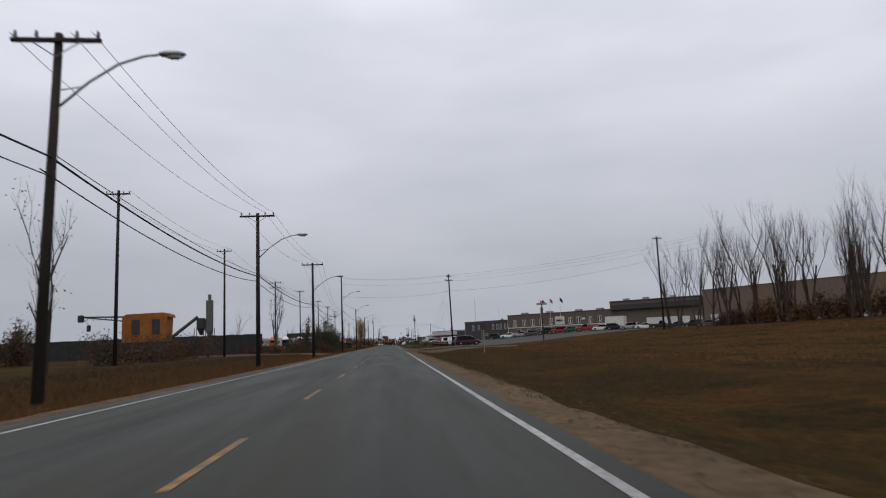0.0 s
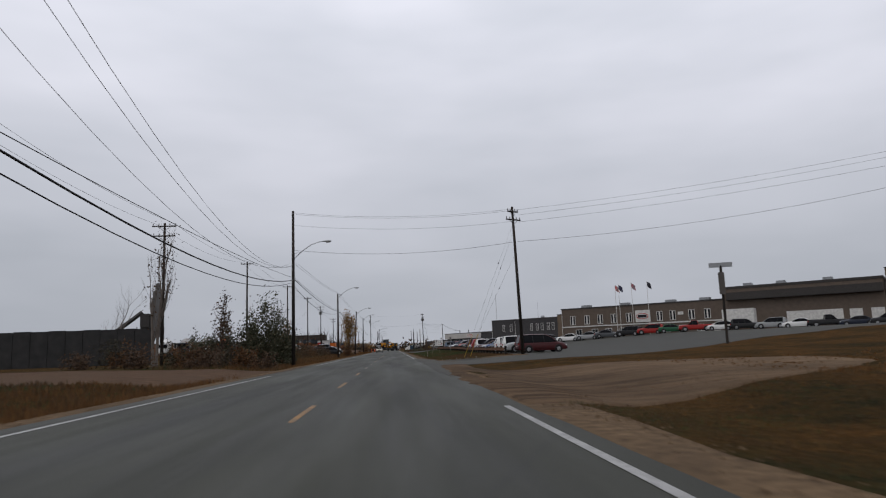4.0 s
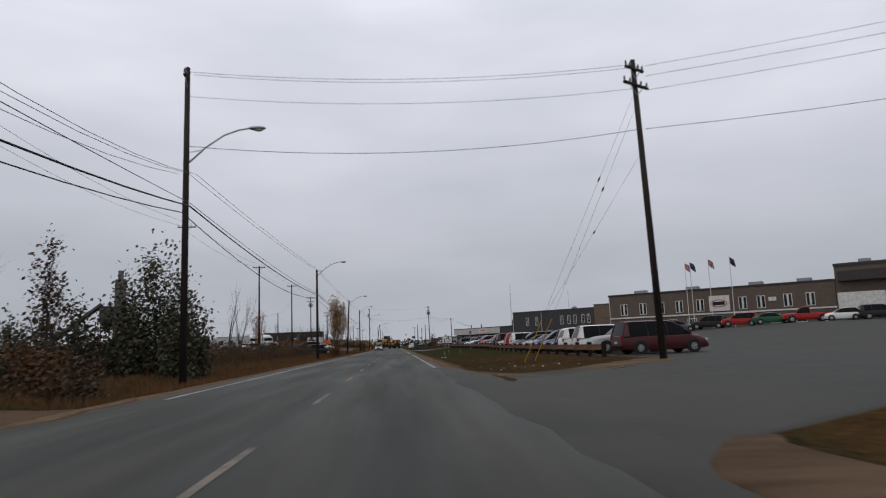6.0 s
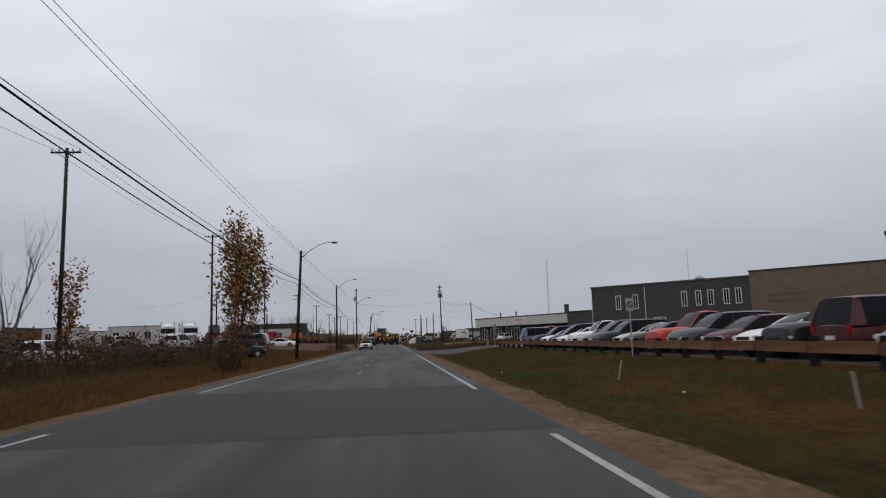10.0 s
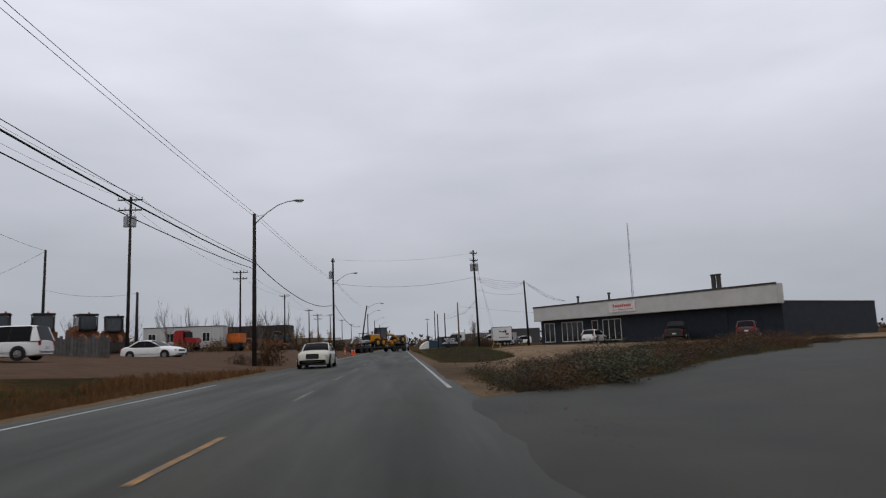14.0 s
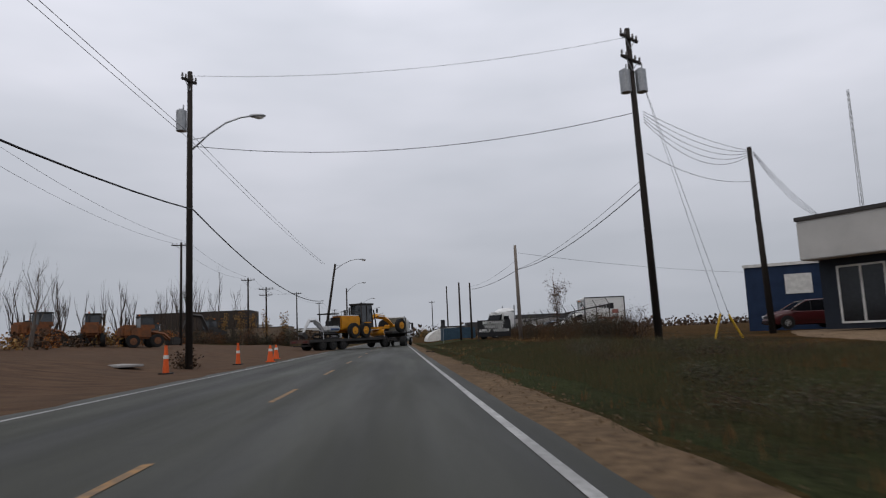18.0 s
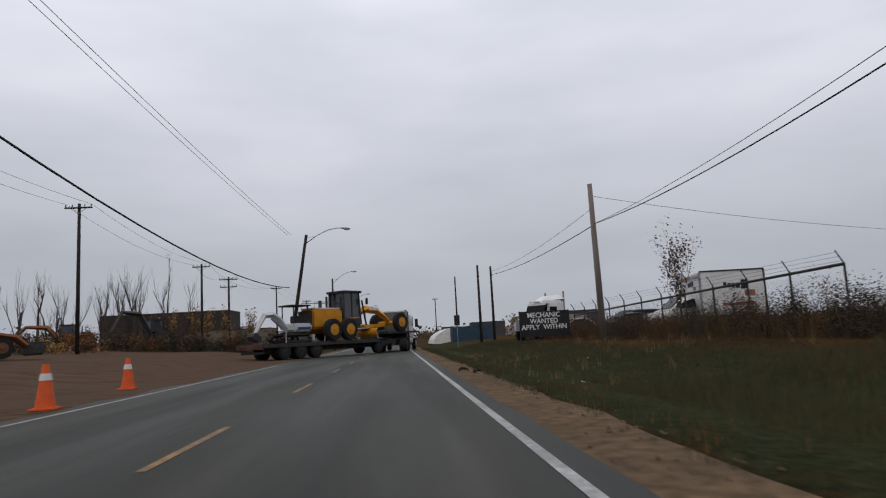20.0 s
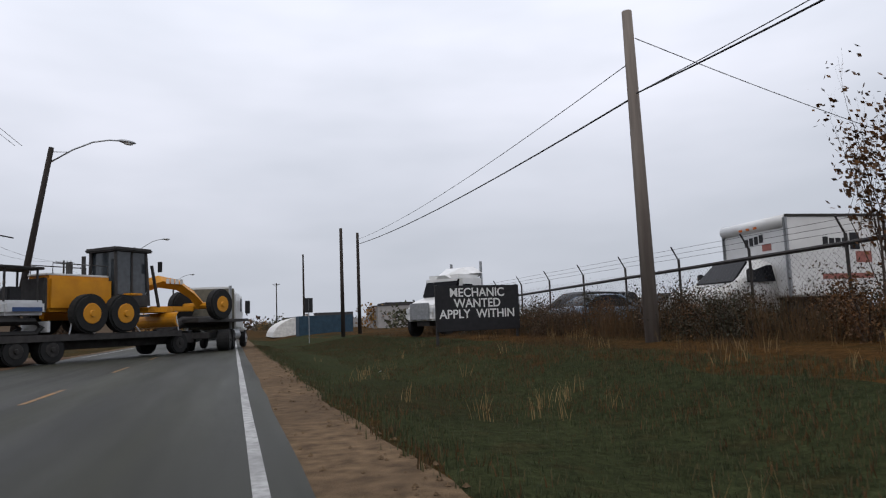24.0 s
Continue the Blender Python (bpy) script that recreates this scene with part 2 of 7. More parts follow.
PALE_GRAVEL = yard_surface("pale_gravel", 2.5, 8.5)
ENTRANCE_MUD = yard_surface("entrance_mud", 3.0, 30.0)
DIRT = mat("dirt", (0.098, 0.060, 0.037), (0.046, 0.028, 0.018), rough=0.95, spec=0.05, scale=1.8, bump=0.7, bump_scale=30, big=0.6, big_scale=0.18, big_color=(0.072, 0.047, 0.031), stretch=(0.35, 1, 1))
TURF = turf_surface("turf", ((0.017, 0.017, 0.0075), (0.033, 0.0205, 0.0078), (0.080, 0.039, 0.012), (0.029, 0.021, 0.0082), (0.0135, 0.0110, 0.0056)), (0.45, 1.4), ((0.014, 0.018, 0.0072), (0.030, 0.031, 0.0125)))
WHITE_LINE = mat("white_line_paint", (0.42, 0.42, 0.41), (0.19, 0.19, 0.185), rough=0.6, scale=9, detail=6, bump=0.2, big=0.6, big_scale=0.8, big_color=(0.16, 0.16, 0.155))
YELLOW_LINE = mat("yellow_line_paint", (0.33, 0.165, 0.035), (0.10, 0.066, 0.034), rough=0.6, scale=7, detail=7, big=0.55, big_scale=2.5, big_color=(0.075, 0.06, 0.045))
WORN_LINE = mat("worn_line_paint", (0.22, 0.185, 0.14), (0.060, 0.055, 0.047), rough=0.65, scale=8, detail=7, big=0.7, big_scale=2.0, big_color=(0.05, 0.048, 0.042))
POLE_WOOD = mat("pole_wood", (0.036, 0.029, 0.025), (0.017, 0.014, 0.012), rough=0.9, scale=5, bump=0.5, bump_scale=18, stretch=(1, 1, 0.08), vary=0.2)
GREY_WOOD = mat("weathered_pole_wood", (0.20, 0.175, 0.15), (0.12, 0.10, 0.088), rough=0.92, scale=5, bump=0.5, bump_scale=18, stretch=(1, 1, 0.08))
GALV = mat("galvanised_steel", (0.33, 0.34, 0.35), (0.25, 0.26, 0.27), rough=0.5, metal=0.7, scale=10)
BLACK_CABLE = mat("black_cable", (0.025, 0.025, 0.027), rough=0.6)
PORCELAIN = mat("insulator", (0.16, 0.15, 0.15), rough=0.3)
STUCCO_BROWN = mat("taupe_stucco", (0.122, 0.094, 0.074), (0.098, 0.077, 0.062), rough=0.9, scale=1.5, bump=0.3, bump_scale=30, big=0.3, big_scale=0.2)
STUCCO_TAN = mat("tan_stucco", (0.150, 0.113, 0.081), (0.124, 0.095, 0.069), rough=0.9, scale=1.2, bump=0.3, bump_scale=30)
CHARCOAL = mat("charcoal_block", (0.060, 0.058, 0.060), (0.045, 0.043, 0.045), rough=0.85, scale=2, bump=0.3, bump_scale=20)
FASCIA = mat("white_fascia", (0.46, 0.45, 0.43), (0.38, 0.372, 0.355), rough=0.6, scale=0.8, big=0.3, big_scale=0.4)
NAVY = mat("navy_metal_wall", (0.016, 0.021, 0.030), (0.012, 0.015, 0.022), rough=0.55, scale=1.5)
TRIM_WHITE = mat("white_trim", (0.62, 0.61, 0.58), rough=0.6, scale=3)
TRIM_DARK = mat("dark_trim", (0.05, 0.045, 0.042), rough=0.6)
GLASS = mat("window_glass", (0.014, 0.016, 0.018), rough=0.08, spec=0.4)
ROOFING = mat("roofing", (0.10, 0.09, 0.085), (0.07, 0.065, 0.06), rough=0.9, scale=2)
BLOCK_GREY = mat("grey_block", (0.30, 0.29, 0.28), (0.24, 0.23, 0.225), rough=0.9, scale=1.3, bump=0.2)

# ---- mesh helpers ----


def part(name, bm, material, parent=None, label="", smooth=False):
    """Links a bmesh as ONE mesh object under a thing or part."""
    me = bpy.data.meshes.new(name)
    bm.to_mesh(me)
    bm.free()
    if smooth:
        for f in me.polygons:
            f.use_smooth = True
    me.materials.append(material)
    ob = new(name, me)
    if parent:
        ob.parent = parent
    return tagged(ob, label)


def thing(name, m, label="", category="", group="", kind=""):
    ob = new(name)
    ob.matrix_world = m
    ob.empty_display_size = 0.3
    return tagged(ob, label, category, group, kind)


def box(bm, x0, x1, y0, y1, z0, z1, bevel=0.0, m=None):
    r = bmesh.ops.create_cube(bm, size=1)
    vs = r["verts"]
    bmesh.ops.transform(bm, matrix=Matrix.LocRotScale(((x0 + x1) / 2, (y0 + y1) / 2, (z0 + z1) / 2), None, (abs(x1 - x0), abs(y1 - y0), abs(z1 - z0))), verts=vs)
    if bevel:
        es = list({e for v in vs for e in v.link_edges})
        vs = [v for v in bmesh.ops.bevel(bm, geom=es, offset=bevel, segments=2, affect="EDGES")["verts"]]
    if m is not None:
        bmesh.ops.transform(bm, matrix=m, verts=vs)
    return bm


def rod(bm, a, b, r0, r1=None, seg=8):
    """A tapered round bar from a to b."""
    a, b = Vector(a), Vector(b)
    d = b - a
    q = d.to_track_quat("Z", "Y").to_matrix().to_4x4()
    bmesh.ops.create_cone(bm, cap_ends=True, segments=seg, radius1=r0, radius2=r0 if r1 is None else r1, depth=d.length, matrix=Matrix.Translation((a + b) / 2) @ q)
    return bm


def tube(bm, pts, r, seg=6):
    """A round bar that follows a line of points."""
    rings = []
    pts = [Vector(p) for p in pts]
    for i, p in enumerate(pts):
        d = (pts[min(i + 1, len(pts) - 1)] - pts[max(i - 1, 0)]).normalized()
        u = d.orthogonal().normalized() if abs(d.z) > 0.95 else Vector((0, 0, 1)).cross(d).normalized()
        w = d.cross(u)
        rr = r[i] if isinstance(r, (list, tuple)) else r
        rings.append([bm.verts.new(p + rr * (math.cos(k * math.tau / seg) * u + math.sin(k * math.tau / seg) * w)) for k in range(seg)])
    for a, b in zip(rings, rings[1:]):
        for k in range(seg):
            bm.faces.new((a[k], a[(k + 1) % seg], b[(k + 1) % seg], b[k]))
    bm.faces.new(rings[0][::-1])
    bm.faces.new(rings[-1])
    return bm


def B():
    return bmesh.new()


# ---- ground ----
XL, XC, XR = -5.93, -1.8, 1.8


def smooth01(v):
    v = max(0.0, min(1.0, v))
    return v * v * (3 - 2 * v)


def ground_z(x, y):
    """Height of the land: a flat road bed, shallow ditches and raised yards on both sides."""
    drive = max(smooth01(1 - abs(y - 114) / 15), smooth01(1 - abs(y - 252) / 20), smooth01(1 - abs(y - 275) / 12))
    if x > 0:
        dip = -0.22 * smooth01((x - 3.0) / 1.8) * (1 - smooth01((x - 5.5) / 3.5)) * (1 - drive)
        rise = 0.10 * smooth01((y - 60) / 50) + 0.18 * smooth01((y - 172) / 18) + 0.17 * smooth01((y - 262) / 24)
        slope = 2.0 * smooth01((x - 16) / 42) * smooth01((258 - y) / 30) * (1 - 0.8 * smooth01((x - 100) / 120))
        return dip + rise * smooth01((x - 5.5) / 7) + slope
    dip = -0.30 * smooth01((-x - 7.0) / 2.0) * (1 - smooth01((-x - 10) / 4)) * (1 - smooth01((y - 255) / 12))
    return dip + 0.85 * smooth01((-x - 8.0) / 9) * smooth01((y - 235) / 40) + 0.25 * smooth01((-x - 14) / 12) + 0.5 * smooth01((-x - 20) / 10) * smooth01((y - 235) / 40)


def sheet(name, xs, ys, lift, material, label, category, kind="structure", jag=0.0, clip=None):
    """A sheet that lies on the land, lifted a little; jag makes its long edges ragged."""
    vs, fs = [], []
    nx = len(xs)
    for j, y in enumerate(ys):
        for i, x in enumerate(xs):
            xx = x
            if jag and i in (0, nx - 1):
                xx += jag * (noise.noise((x * 3.1, y * 0.45, 2.0)) + 0.5 * noise.noise((x, y * 1.9, 7.0)))
            vs.append((xx, y, ground_z(xx, y) + lift))
    for j in range(len(ys) - 1):
        for i in range(nx - 1):
            a = j * nx + i
            fs.append((a, a + 1, a + nx + 1, a + nx))
    me = bpy.data.meshes.new(name)
    me.from_pydata(vs, [], fs)
    for f in me.polygons:
        f.use_smooth = True
    me.materials.append(material)
    return tagged(new(name, me), label, category, "", kind)


def area(name, rows, lift, material, label, category, dy=1.0, dx=1.2, jag=0.25):
    """A patch of other surface on the land, given by rows of y and its two x limits, with ragged borders that dip under the ground."""
    vs, fs = [], []
    y0, y1 = rows[0][0], rows[-1][0]
    ny = max(3, int((y1 - y0) / dy))
    nx = max(3, int(max(r[2] - r[1] for r in rows) / dx))
    ya = [r[0] for r in rows]
    for j in range(ny + 1):
        y = y0 + (y1 - y0) * j / ny
        a, b = float(np.interp(y, ya, [r[1] for r in rows])), float(np.interp(y, ya, [r[2] for r in rows]))
        a += jag * (noise.noise((a, y * 0.5, 3.0)) + 0.5 * noise.noise((a, y * 1.7, 5.0)))
        b += jag * (noise.noise((b, y * 0.5, 9.0)) + 0.5 * noise.noise((b, y * 1.7, 11.0)))
        for i in range(nx + 1):
            x = a + (b - a) * i / nx
            if i == 1:
                x = a + min(0.15, (b - a) / nx * 0.8)
            elif i == nx - 1:
                x = b - min(0.15, (b - a) / nx * 0.8)
            yy = y + (jag * noise.noise((x * 0.6, y, 1.0)) if j in (0, ny) else 0)
            edge = i in (0, nx) or j in (0, ny)
            vs.append((x, yy, ground_z(x, yy) + (-0.022 if edge else lift)))
    for j in range(ny):
        for i in range(nx):
            k = j * (nx + 1) + i
            fs.append((k, k + 1, k + nx + 2, k + nx + 1))
    me = bpy.data.meshes.new(name)
    me.from_pydata(vs, [], fs)
    for f in me.polygons:
        f.use_smooth = True
    me.materials.append(material)
    return tagged(new(name, me), label, category, "", "structure")


def steps(a, b, n):
    return [a + (b - a) * i / n for i in range(n + 1)]


gx = [-2500, -900, -400, -200, -120, -80, -60, -45, -36, -30, -26, -24, -22, -20, -18, -17, -16, -15, -14, -13.3, -12.6, -12, -11.5, -11, -10.5, -10, -9.5, -9, -8.5, -8, -7.5, -7, -6.4, -3, 0, 2, 2.5, 3, 3.5, 4, 4.5, 5, 5.5, 6, 6.5, 7, 7.5, 8, 8.5, 9, 9.5, 10, 10.5, 11, 11.5, 12, 12.5, 13, 15, 17, 20, 26, 34, 45, 60, 90, 140, 250, 500, 1000, 2500]
gy = [-600, -200, -60, -20] + steps(-10, 430, 220) + [440, 480, 540, 640, 800, 1100, 1600, 2800]
sheet("ground", gx, gy, -0.012, TURF, "flat prairie land with dry autumn grass", "ground")
road_y = [-60, -10] + steps(0, 400, 200) + [420, 480, 600, 900, 1500, 2600]
sheet("road", [-6.55, -5.9, -4, XC, 0, XR, 2.15], road_y, 0.0, ASPHALT, "worn grey two-lane asphalt road with patched cracks", "road", jag=0.05)
shoulder_y = [-60, -10] + steps(0, 400, 400) + [420, 480, 600, 900]
sheet("gravel_shoulder_right", [2.05, 2.4, 2.7, 3.05], shoulder_y, -0.004, GRAVEL, "tan gravel shoulder with a ragged grass edge", "shoulder", jag=0.22)
sheet("gravel_shoulder_left", [-7.25, -6.9, -6.45], shoulder_y, -0.004, GRAVEL, "narrow gravel shoulder beside dry grass", "shoulder", jag=0.25)


def stripe(name, x, w, y0, y1, material, label, n=None):
    n = n or max(2, int((y1 - y0) / 4))
    return sheet(name, [x - w / 2, x + w / 2], steps(y0, y1, n), 0.005, material, label, "road marking", jag=0.012)


for a, b in ((-20, 81), (134, 180.6), (189.2, 236), (257, 400), (400, 900)):
    stripe("edge_line_right", XR, 0.115, a, b, WHITE_LINE, "white painted edge line, slightly worn")
for a, b in ((-20, 101.2), (120, 182.9), (191.6, 264), (291, 369), (392, 900)):
    stripe("edge_line_left", XL, 0.12, a, b, WHITE_LINE, "white painted edge line, slightly worn")
for i in range(-2, 60):
    y = 5.91 + 9.219 * i
    if not 176 < y < 192:
        worn = 27 <= i <= 32 or i in (11, 12)
        stripe("centre_dash", XC, 0.11, y, y + 3.15, WORN_LINE if worn else YELLOW_LINE, "worn yellow centre line dash", n=3)
sheet("road_patch", [-6.5, -4, -1.8, 0, 2.1], steps(181.2, 191.0, 8), 0.003, ASPHALT_PATCH, "darker band of newer asphalt across the road", "road patch", jag=0.04)

TURF_GREEN = turf_surface("green_turf", ((0.040, 0.027, 0.012), (0.022, 0.026, 0.011), (0.032, 0.037, 0.0155), (0.019, 0.021, 0.009), (0.034, 0.023, 0.010)))

# ---- driveways, yards and lots ----
area("entrance_asphalt", [(96, 1.8, 2.1), (101, 1.8, 2.3), (107, 1.8, 2.6), (109, 1.8, 3.5), (110.2, 1.8, 4.6), (112, 1.8, 7.6), (115, 1.8, 14), (122, 1.8, 23), (125, 1.9, 27), (127, 2.4, 29), (128.4, 4.2, 31), (130, 9.5, 33), (132, 11.5, 36), (136, 13.5, 38)], 0.012, LOT, "dark asphalt driveway into the parking lot", "driveway")
area("entrance_gravel", [(81, 2.2, 3.2), (84, 2.1, 7.5), (88, 2.0, 13), (92, 2.0, 17), (95, 2.05, 18), (98, 2.2, 18), (99.6, 2.3, 15), (100.7, 2.35, 8.5), (102, 2.4, 5.2), (104, 2.4, 4.3), (107, 2.4, 3.9), (108.6, 2.9, 4.1), (110, 3.9, 4.4)], 0.034, ENTRANCE_MUD, "rutted brown mud and gravel driveway mouth", "driveway", dy=0.5, dx=0.9, jag=0.3)
area("entrance_edge", [(126.6, 2.2, 3.4), (127.8, 2.6, 7.0), (129.2, 4.0, 10.5), (131, 9.0, 12.4), (134, 11.4, 12.8)], 0.030, GRAVEL, "strip of tan gravel between the driveway and the grass", "driveway", dx=0.5, dy=0.4, jag=0.35)
area("entrance_apron", [(93, 1.85, 2.0), (98, 1.7, 2.1), (106, 1.7, 2.3), (112, 1.7, 3.4), (124, 1.7, 3.4), (136, 1.8, 2.5)], 0.022, LOT, "patched asphalt where the driveway meets the road", "driveway", dx=0.4)
area("parking_lot", [(131, 12.6, 44), (136, 12.4, 66), (150, 12.4, 90), (175, 12.4, 84), (200, 12.4, 62), (222, 12.4, 40), (246, 12.4, 34), (252, 15, 30)], 0.010, LOT, "grey asphalt parking lot", "parking lot", dx=2.0, dy=2.0)
area("lane_asphalt", [(234, 1.8, 2.6), (238, 1.75, 4.6), (243, 1.75, 8.2), (248, 1.75, 11.5), (253, 1.75, 16), (254.5, 3.4, 17), (262, 11.5, 25), (270, 18.5, 33), (280, 27, 42)], 0.014, LOT, "asphalt driveway beside the charcoal building", "driveway")
area("shop_drive", [(260, 2.05, 2.7), (266, 2.05, 3.8), (272, 2.05, 9.2), (278, 2.15, 15), (280.6, 2.3, 18), (282.2, 5.6, 20), (285, 8.0, 23), (290, 9.0, 60), (315, 10.2, 62), (325, 13.5, 62), (333, 16.5, 62), (346, 24, 62)], 0.012, PALE_GRAVEL, "pale tan gravel yard in front of the shop", "yard", jag=0.28)
area("left_entrance", [(100.5, -30, -7.6), (102, -45, -6.4), (112, -45, -6.3), (120, -45, -6.4), (122.5, -30, -7.5)], 0.012, DIRT, "brown dirt driveway", "driveway", jag=0.4)
area("left_yard_near", [(262, -60, -15), (270, -60, -11), (275, -60, -8), (279, -60, -6.3), (292, -60, -6.3), (307, -60, -6.6)], 0.012, DIRT, "grey-brown dirt yard", "yard", jag=0.6)
area("left_yard_far", [(305, -60, -6.5), (330, -60, -6.35), (370, -60, -6.35), (392, -50, -6.3), (396, -30, -7.5)], 0.010, DIRT, "rutted gravel yard with puddled wheel tracks", "yard", jag=0.4)

# ---- poles and wires ----


def crossarm(bm, z, half, x0=0.0, d=0.06):
    box(bm, x0 - half, x0 + half, -d, d, z - 0.06, z + 0.06, 0.01)


def utility_pole(x, y, h, label, arms=(), lamp=0, base=None, r=0.17, lean=(0, 0), wood=None, transformer=0, arm_turn=0.0, pins=True):
    """A wooden pole with crossarms (height below the top, half length), insulators, a street lamp arm and transformer cans."""
    z0 = ground_z(x, y) - 0.3 if base is None else base
    p = thing("utility_pole", pose(x, y, z0, lean[0], lean[1], 0), label, "utility pole", "roadside poles")
    hh = h - z0
    bm = B()
    tube(bm, [(0, 0, 0), (0, 0, hh * 0.5), (0, 0, hh)], [r, r * 0.85, r * 0.68], 10)
    part("pole", bm, wood or POLE_WOOD, p, smooth=True)
    for drop, half in arms:
        bm = B()
        crossarm(bm, 0, half)
        a = part("crossarm", bm, POLE_WOOD, p)
        a.matrix_basis = pose(0, -r * 0.8, hh - drop, 0, 0, arm_turn)
        bm = B()
        for s in (-1, 1):
            rod(bm, (s * half * 0.55, -0.02, -0.05), (0, -0.02, -0.5), 0.02, seg=5)
        part("brace", bm, GALV, a)
        if pins:
            for k in (-0.92, -0.45, 0.45, 0.92):
                bm = B()
                rod(bm, (k * half, 0, 0.05), (k * half, 0, 0.14), 0.02, seg=6)
                rod(bm, (k * half, 0, 0.12), (k * half, 0, 0.28), 0.06, 0.035, 8)
                part("insulator", bm, PORCELAIN, a)
    for k in range(transformer):
        bm = B()
        sx = (-0.36, 0.36, 0.0)[k]
        rod(bm, (sx, -0.12, hh - 3.0), (sx, -0.12, hh - 2.0), 0.24, seg=14)
        rod(bm, (sx, -0.12, hh - 2.0), (sx, -0.12, hh - 1.92), 0.2, 0.12, 14)
        rod(bm, (sx + 0.08, -0.12, hh - 1.95), (sx + 0.1, -0.12, hh - 1.7), 0.04, 0.03, 6)
        part("transformer", bm, GALV, p, "grey transformer can", smooth=False)
    if lamp:
        zl = hh - lamp
        bm = B()
        tube(bm, [(0.1, 0, zl), (0.9, 0, zl + 0.75), (1.7, 0, zl + 1.3), (2.4, 0, zl + 1.55), (2.95, 0, zl + 1.62)], 0.04, 7)
        rod(bm, (0.1, 0, zl + 0.5), (0.75, 0, zl + 0.62), 0.02, seg=5)
        arm = part("lamp_arm", bm, GALV, p, "curved grey steel arm", smooth=True)
        bm = B()
        bmesh.ops.create_uvsphere(bm, u_segments=12, v_segments=8, radius=1, matrix=Matrix.LocRotScale((3.2, 0, zl + 1.62), None, (0.42, 0.16, 0.10)))
        part("lamp_head", bm, GALV, arm, "cobra-head street lamp", smooth=True)
        bm = B()
        bmesh.ops.create_uvsphere(bm, u_segments=10, v_segments=6, radius=1, matrix=Matrix.LocRotScale((3.27, 0, zl + 1.55), None, (0.25, 0.12, 0.09)))
        part("lens", bm, TRIM_WHITE, arm, smooth=True)
    return p


def wire(a, b, sag, r=0.016, name="power_wire", n=14):
    """A cable that hangs between two points."""
    a, b = Vector(a), Vector(b)
    pts = [a.lerp(b, k / n) - Vector((0, 0, 4 * sag * (k / n) * (1 - k / n))) for k in range(n + 1)]
    bm = B()
    tube(bm, pts, r, 5)
    ob = part(name, bm, BLACK_CABLE, None, smooth=True)
    return tagged(ob, "thin black overhead cable sagging between poles", "cable", "overhead wires")


near = [(-9.45, 19.3, 10.4, 1), (-9.45, 49.7, 11.0, 1), (-8.97, 80.0, 10.9, 1), (-9.46, 133.0, 14.4, 2), (-9.52, 185.4, 10.7, 0), (-9.75, 238.8, 10.5, 0), (-9.83, 288.7, 11.1, 0), (-9.06, 338.8, 14.3, 3), (-8.3, 388.0, 10.3, 0), (-8.6, 432, 10.5, 0), (-8.6, 482, 10.5, 0), (-8.6, 535, 10.5, 0), (-8.6, 590, 10.5, 0)]
for i, (x, y, h, k) in enumerate(near):
    if k == 1:
        utility_pole(x, y, h, "dark wooden pole with one crossarm and a street lamp", arms=((0.25, 1.25),), lamp=2.2 if y < 30 else 3.3, lean=(0, 1.2) if y < 30 else (0, 0))
    elif k == 2:
        utility_pole(x, y, h, "tall dark wooden pole with a lamp where wires cross the road", arms=((0.5, 0.35),), lamp=4.6, arm_turn=90)
    elif k == 3:
        utility_pole(x, y, h, "tall dark wooden pole with a transformer and a street lamp", arms=((0.5, 0.45),), lamp=3.9, transformer=1, arm_turn=60)
    elif i == 8:
        utility_pole(x, y, h, "dark wooden lamp pole leaning behind a flatbed trailer", lamp=0.7, lean=(0, 9))
    else:
        utility_pole(x, y, h, "dark wooden pole with a street lamp on a curved arm", lamp=0.7, lean=(0, 2.6) if y == 238.8 else (0, 0))
far = [(-23.4, 60, 15.4, 1), (-23.6, 98.7, 15.6, 1), (-23.1, 138.3, 14.5, 2), (-23.9, 181.3, 16.0, 1), (-23.3, 220.1, 15.7, 1), (-24.3, 263.5, 16.3, 1), (-25.0, 305.0, 16.4, 3), (-24.5, 347.8, 14.0, 2), (-23.9, 385.4, 13.0, 1), (-22.7, 414.7, 11.4, 1), (-21.4, 422.6, 10.5, 2), (-22.5, 465, 12.5, 1), (-22.5, 510, 12.5, 1), (-22.5, 560, 12.5, 1)]
for x, y, h, k in far:
    utility_pole(x, y, h, "dark wooden power pole with %s" % ("two crossarms and transformers" if k == 3 else "two crossarms" if k == 2 else "a single crossarm"), arms=((0.35, 1.05),) if k == 1 else ((0.35, 1.2), (1.35, 1.1)), transformer=2 if k == 3 else 0, base=ground_z(x, y) - 0.4)
utility_pole(11.87, 132.0, 14.2, "leaning dark wooden pole with switchgear arms at the parking lot", arms=((0.5, 0.7), (1.3, 0.95)), arm_turn=35, lean=(0, -1.4))
utility_pole(42.99, 104.6, 16.4, "dark wooden power pole beside bare trees", arms=((0.4, 0.7),), base=0.2)
utility_pole(11.54, 334.7, 14.3, "dark wooden pole carrying two transformer cans", arms=((0.5, 0.7), (1.5, 0.8)), transformer=2, arm_turn=40, lean=(0, -1.2), base=0.0)
utility_pole(19.6, 340.1, 10.2, "plain dark wooden service pole", base=0.3, lean=(0, -1.5))
utility_pole(11.49, 366.8, 8.9, "weathered grey wooden pole with a sawn-off top", wood=GREY_WOOD, r=0.19, base=0.0, lean=(0, -0.5))
utility_pole(9.6, 404, 8.6, "plain dark wooden roadside pole", base=0)
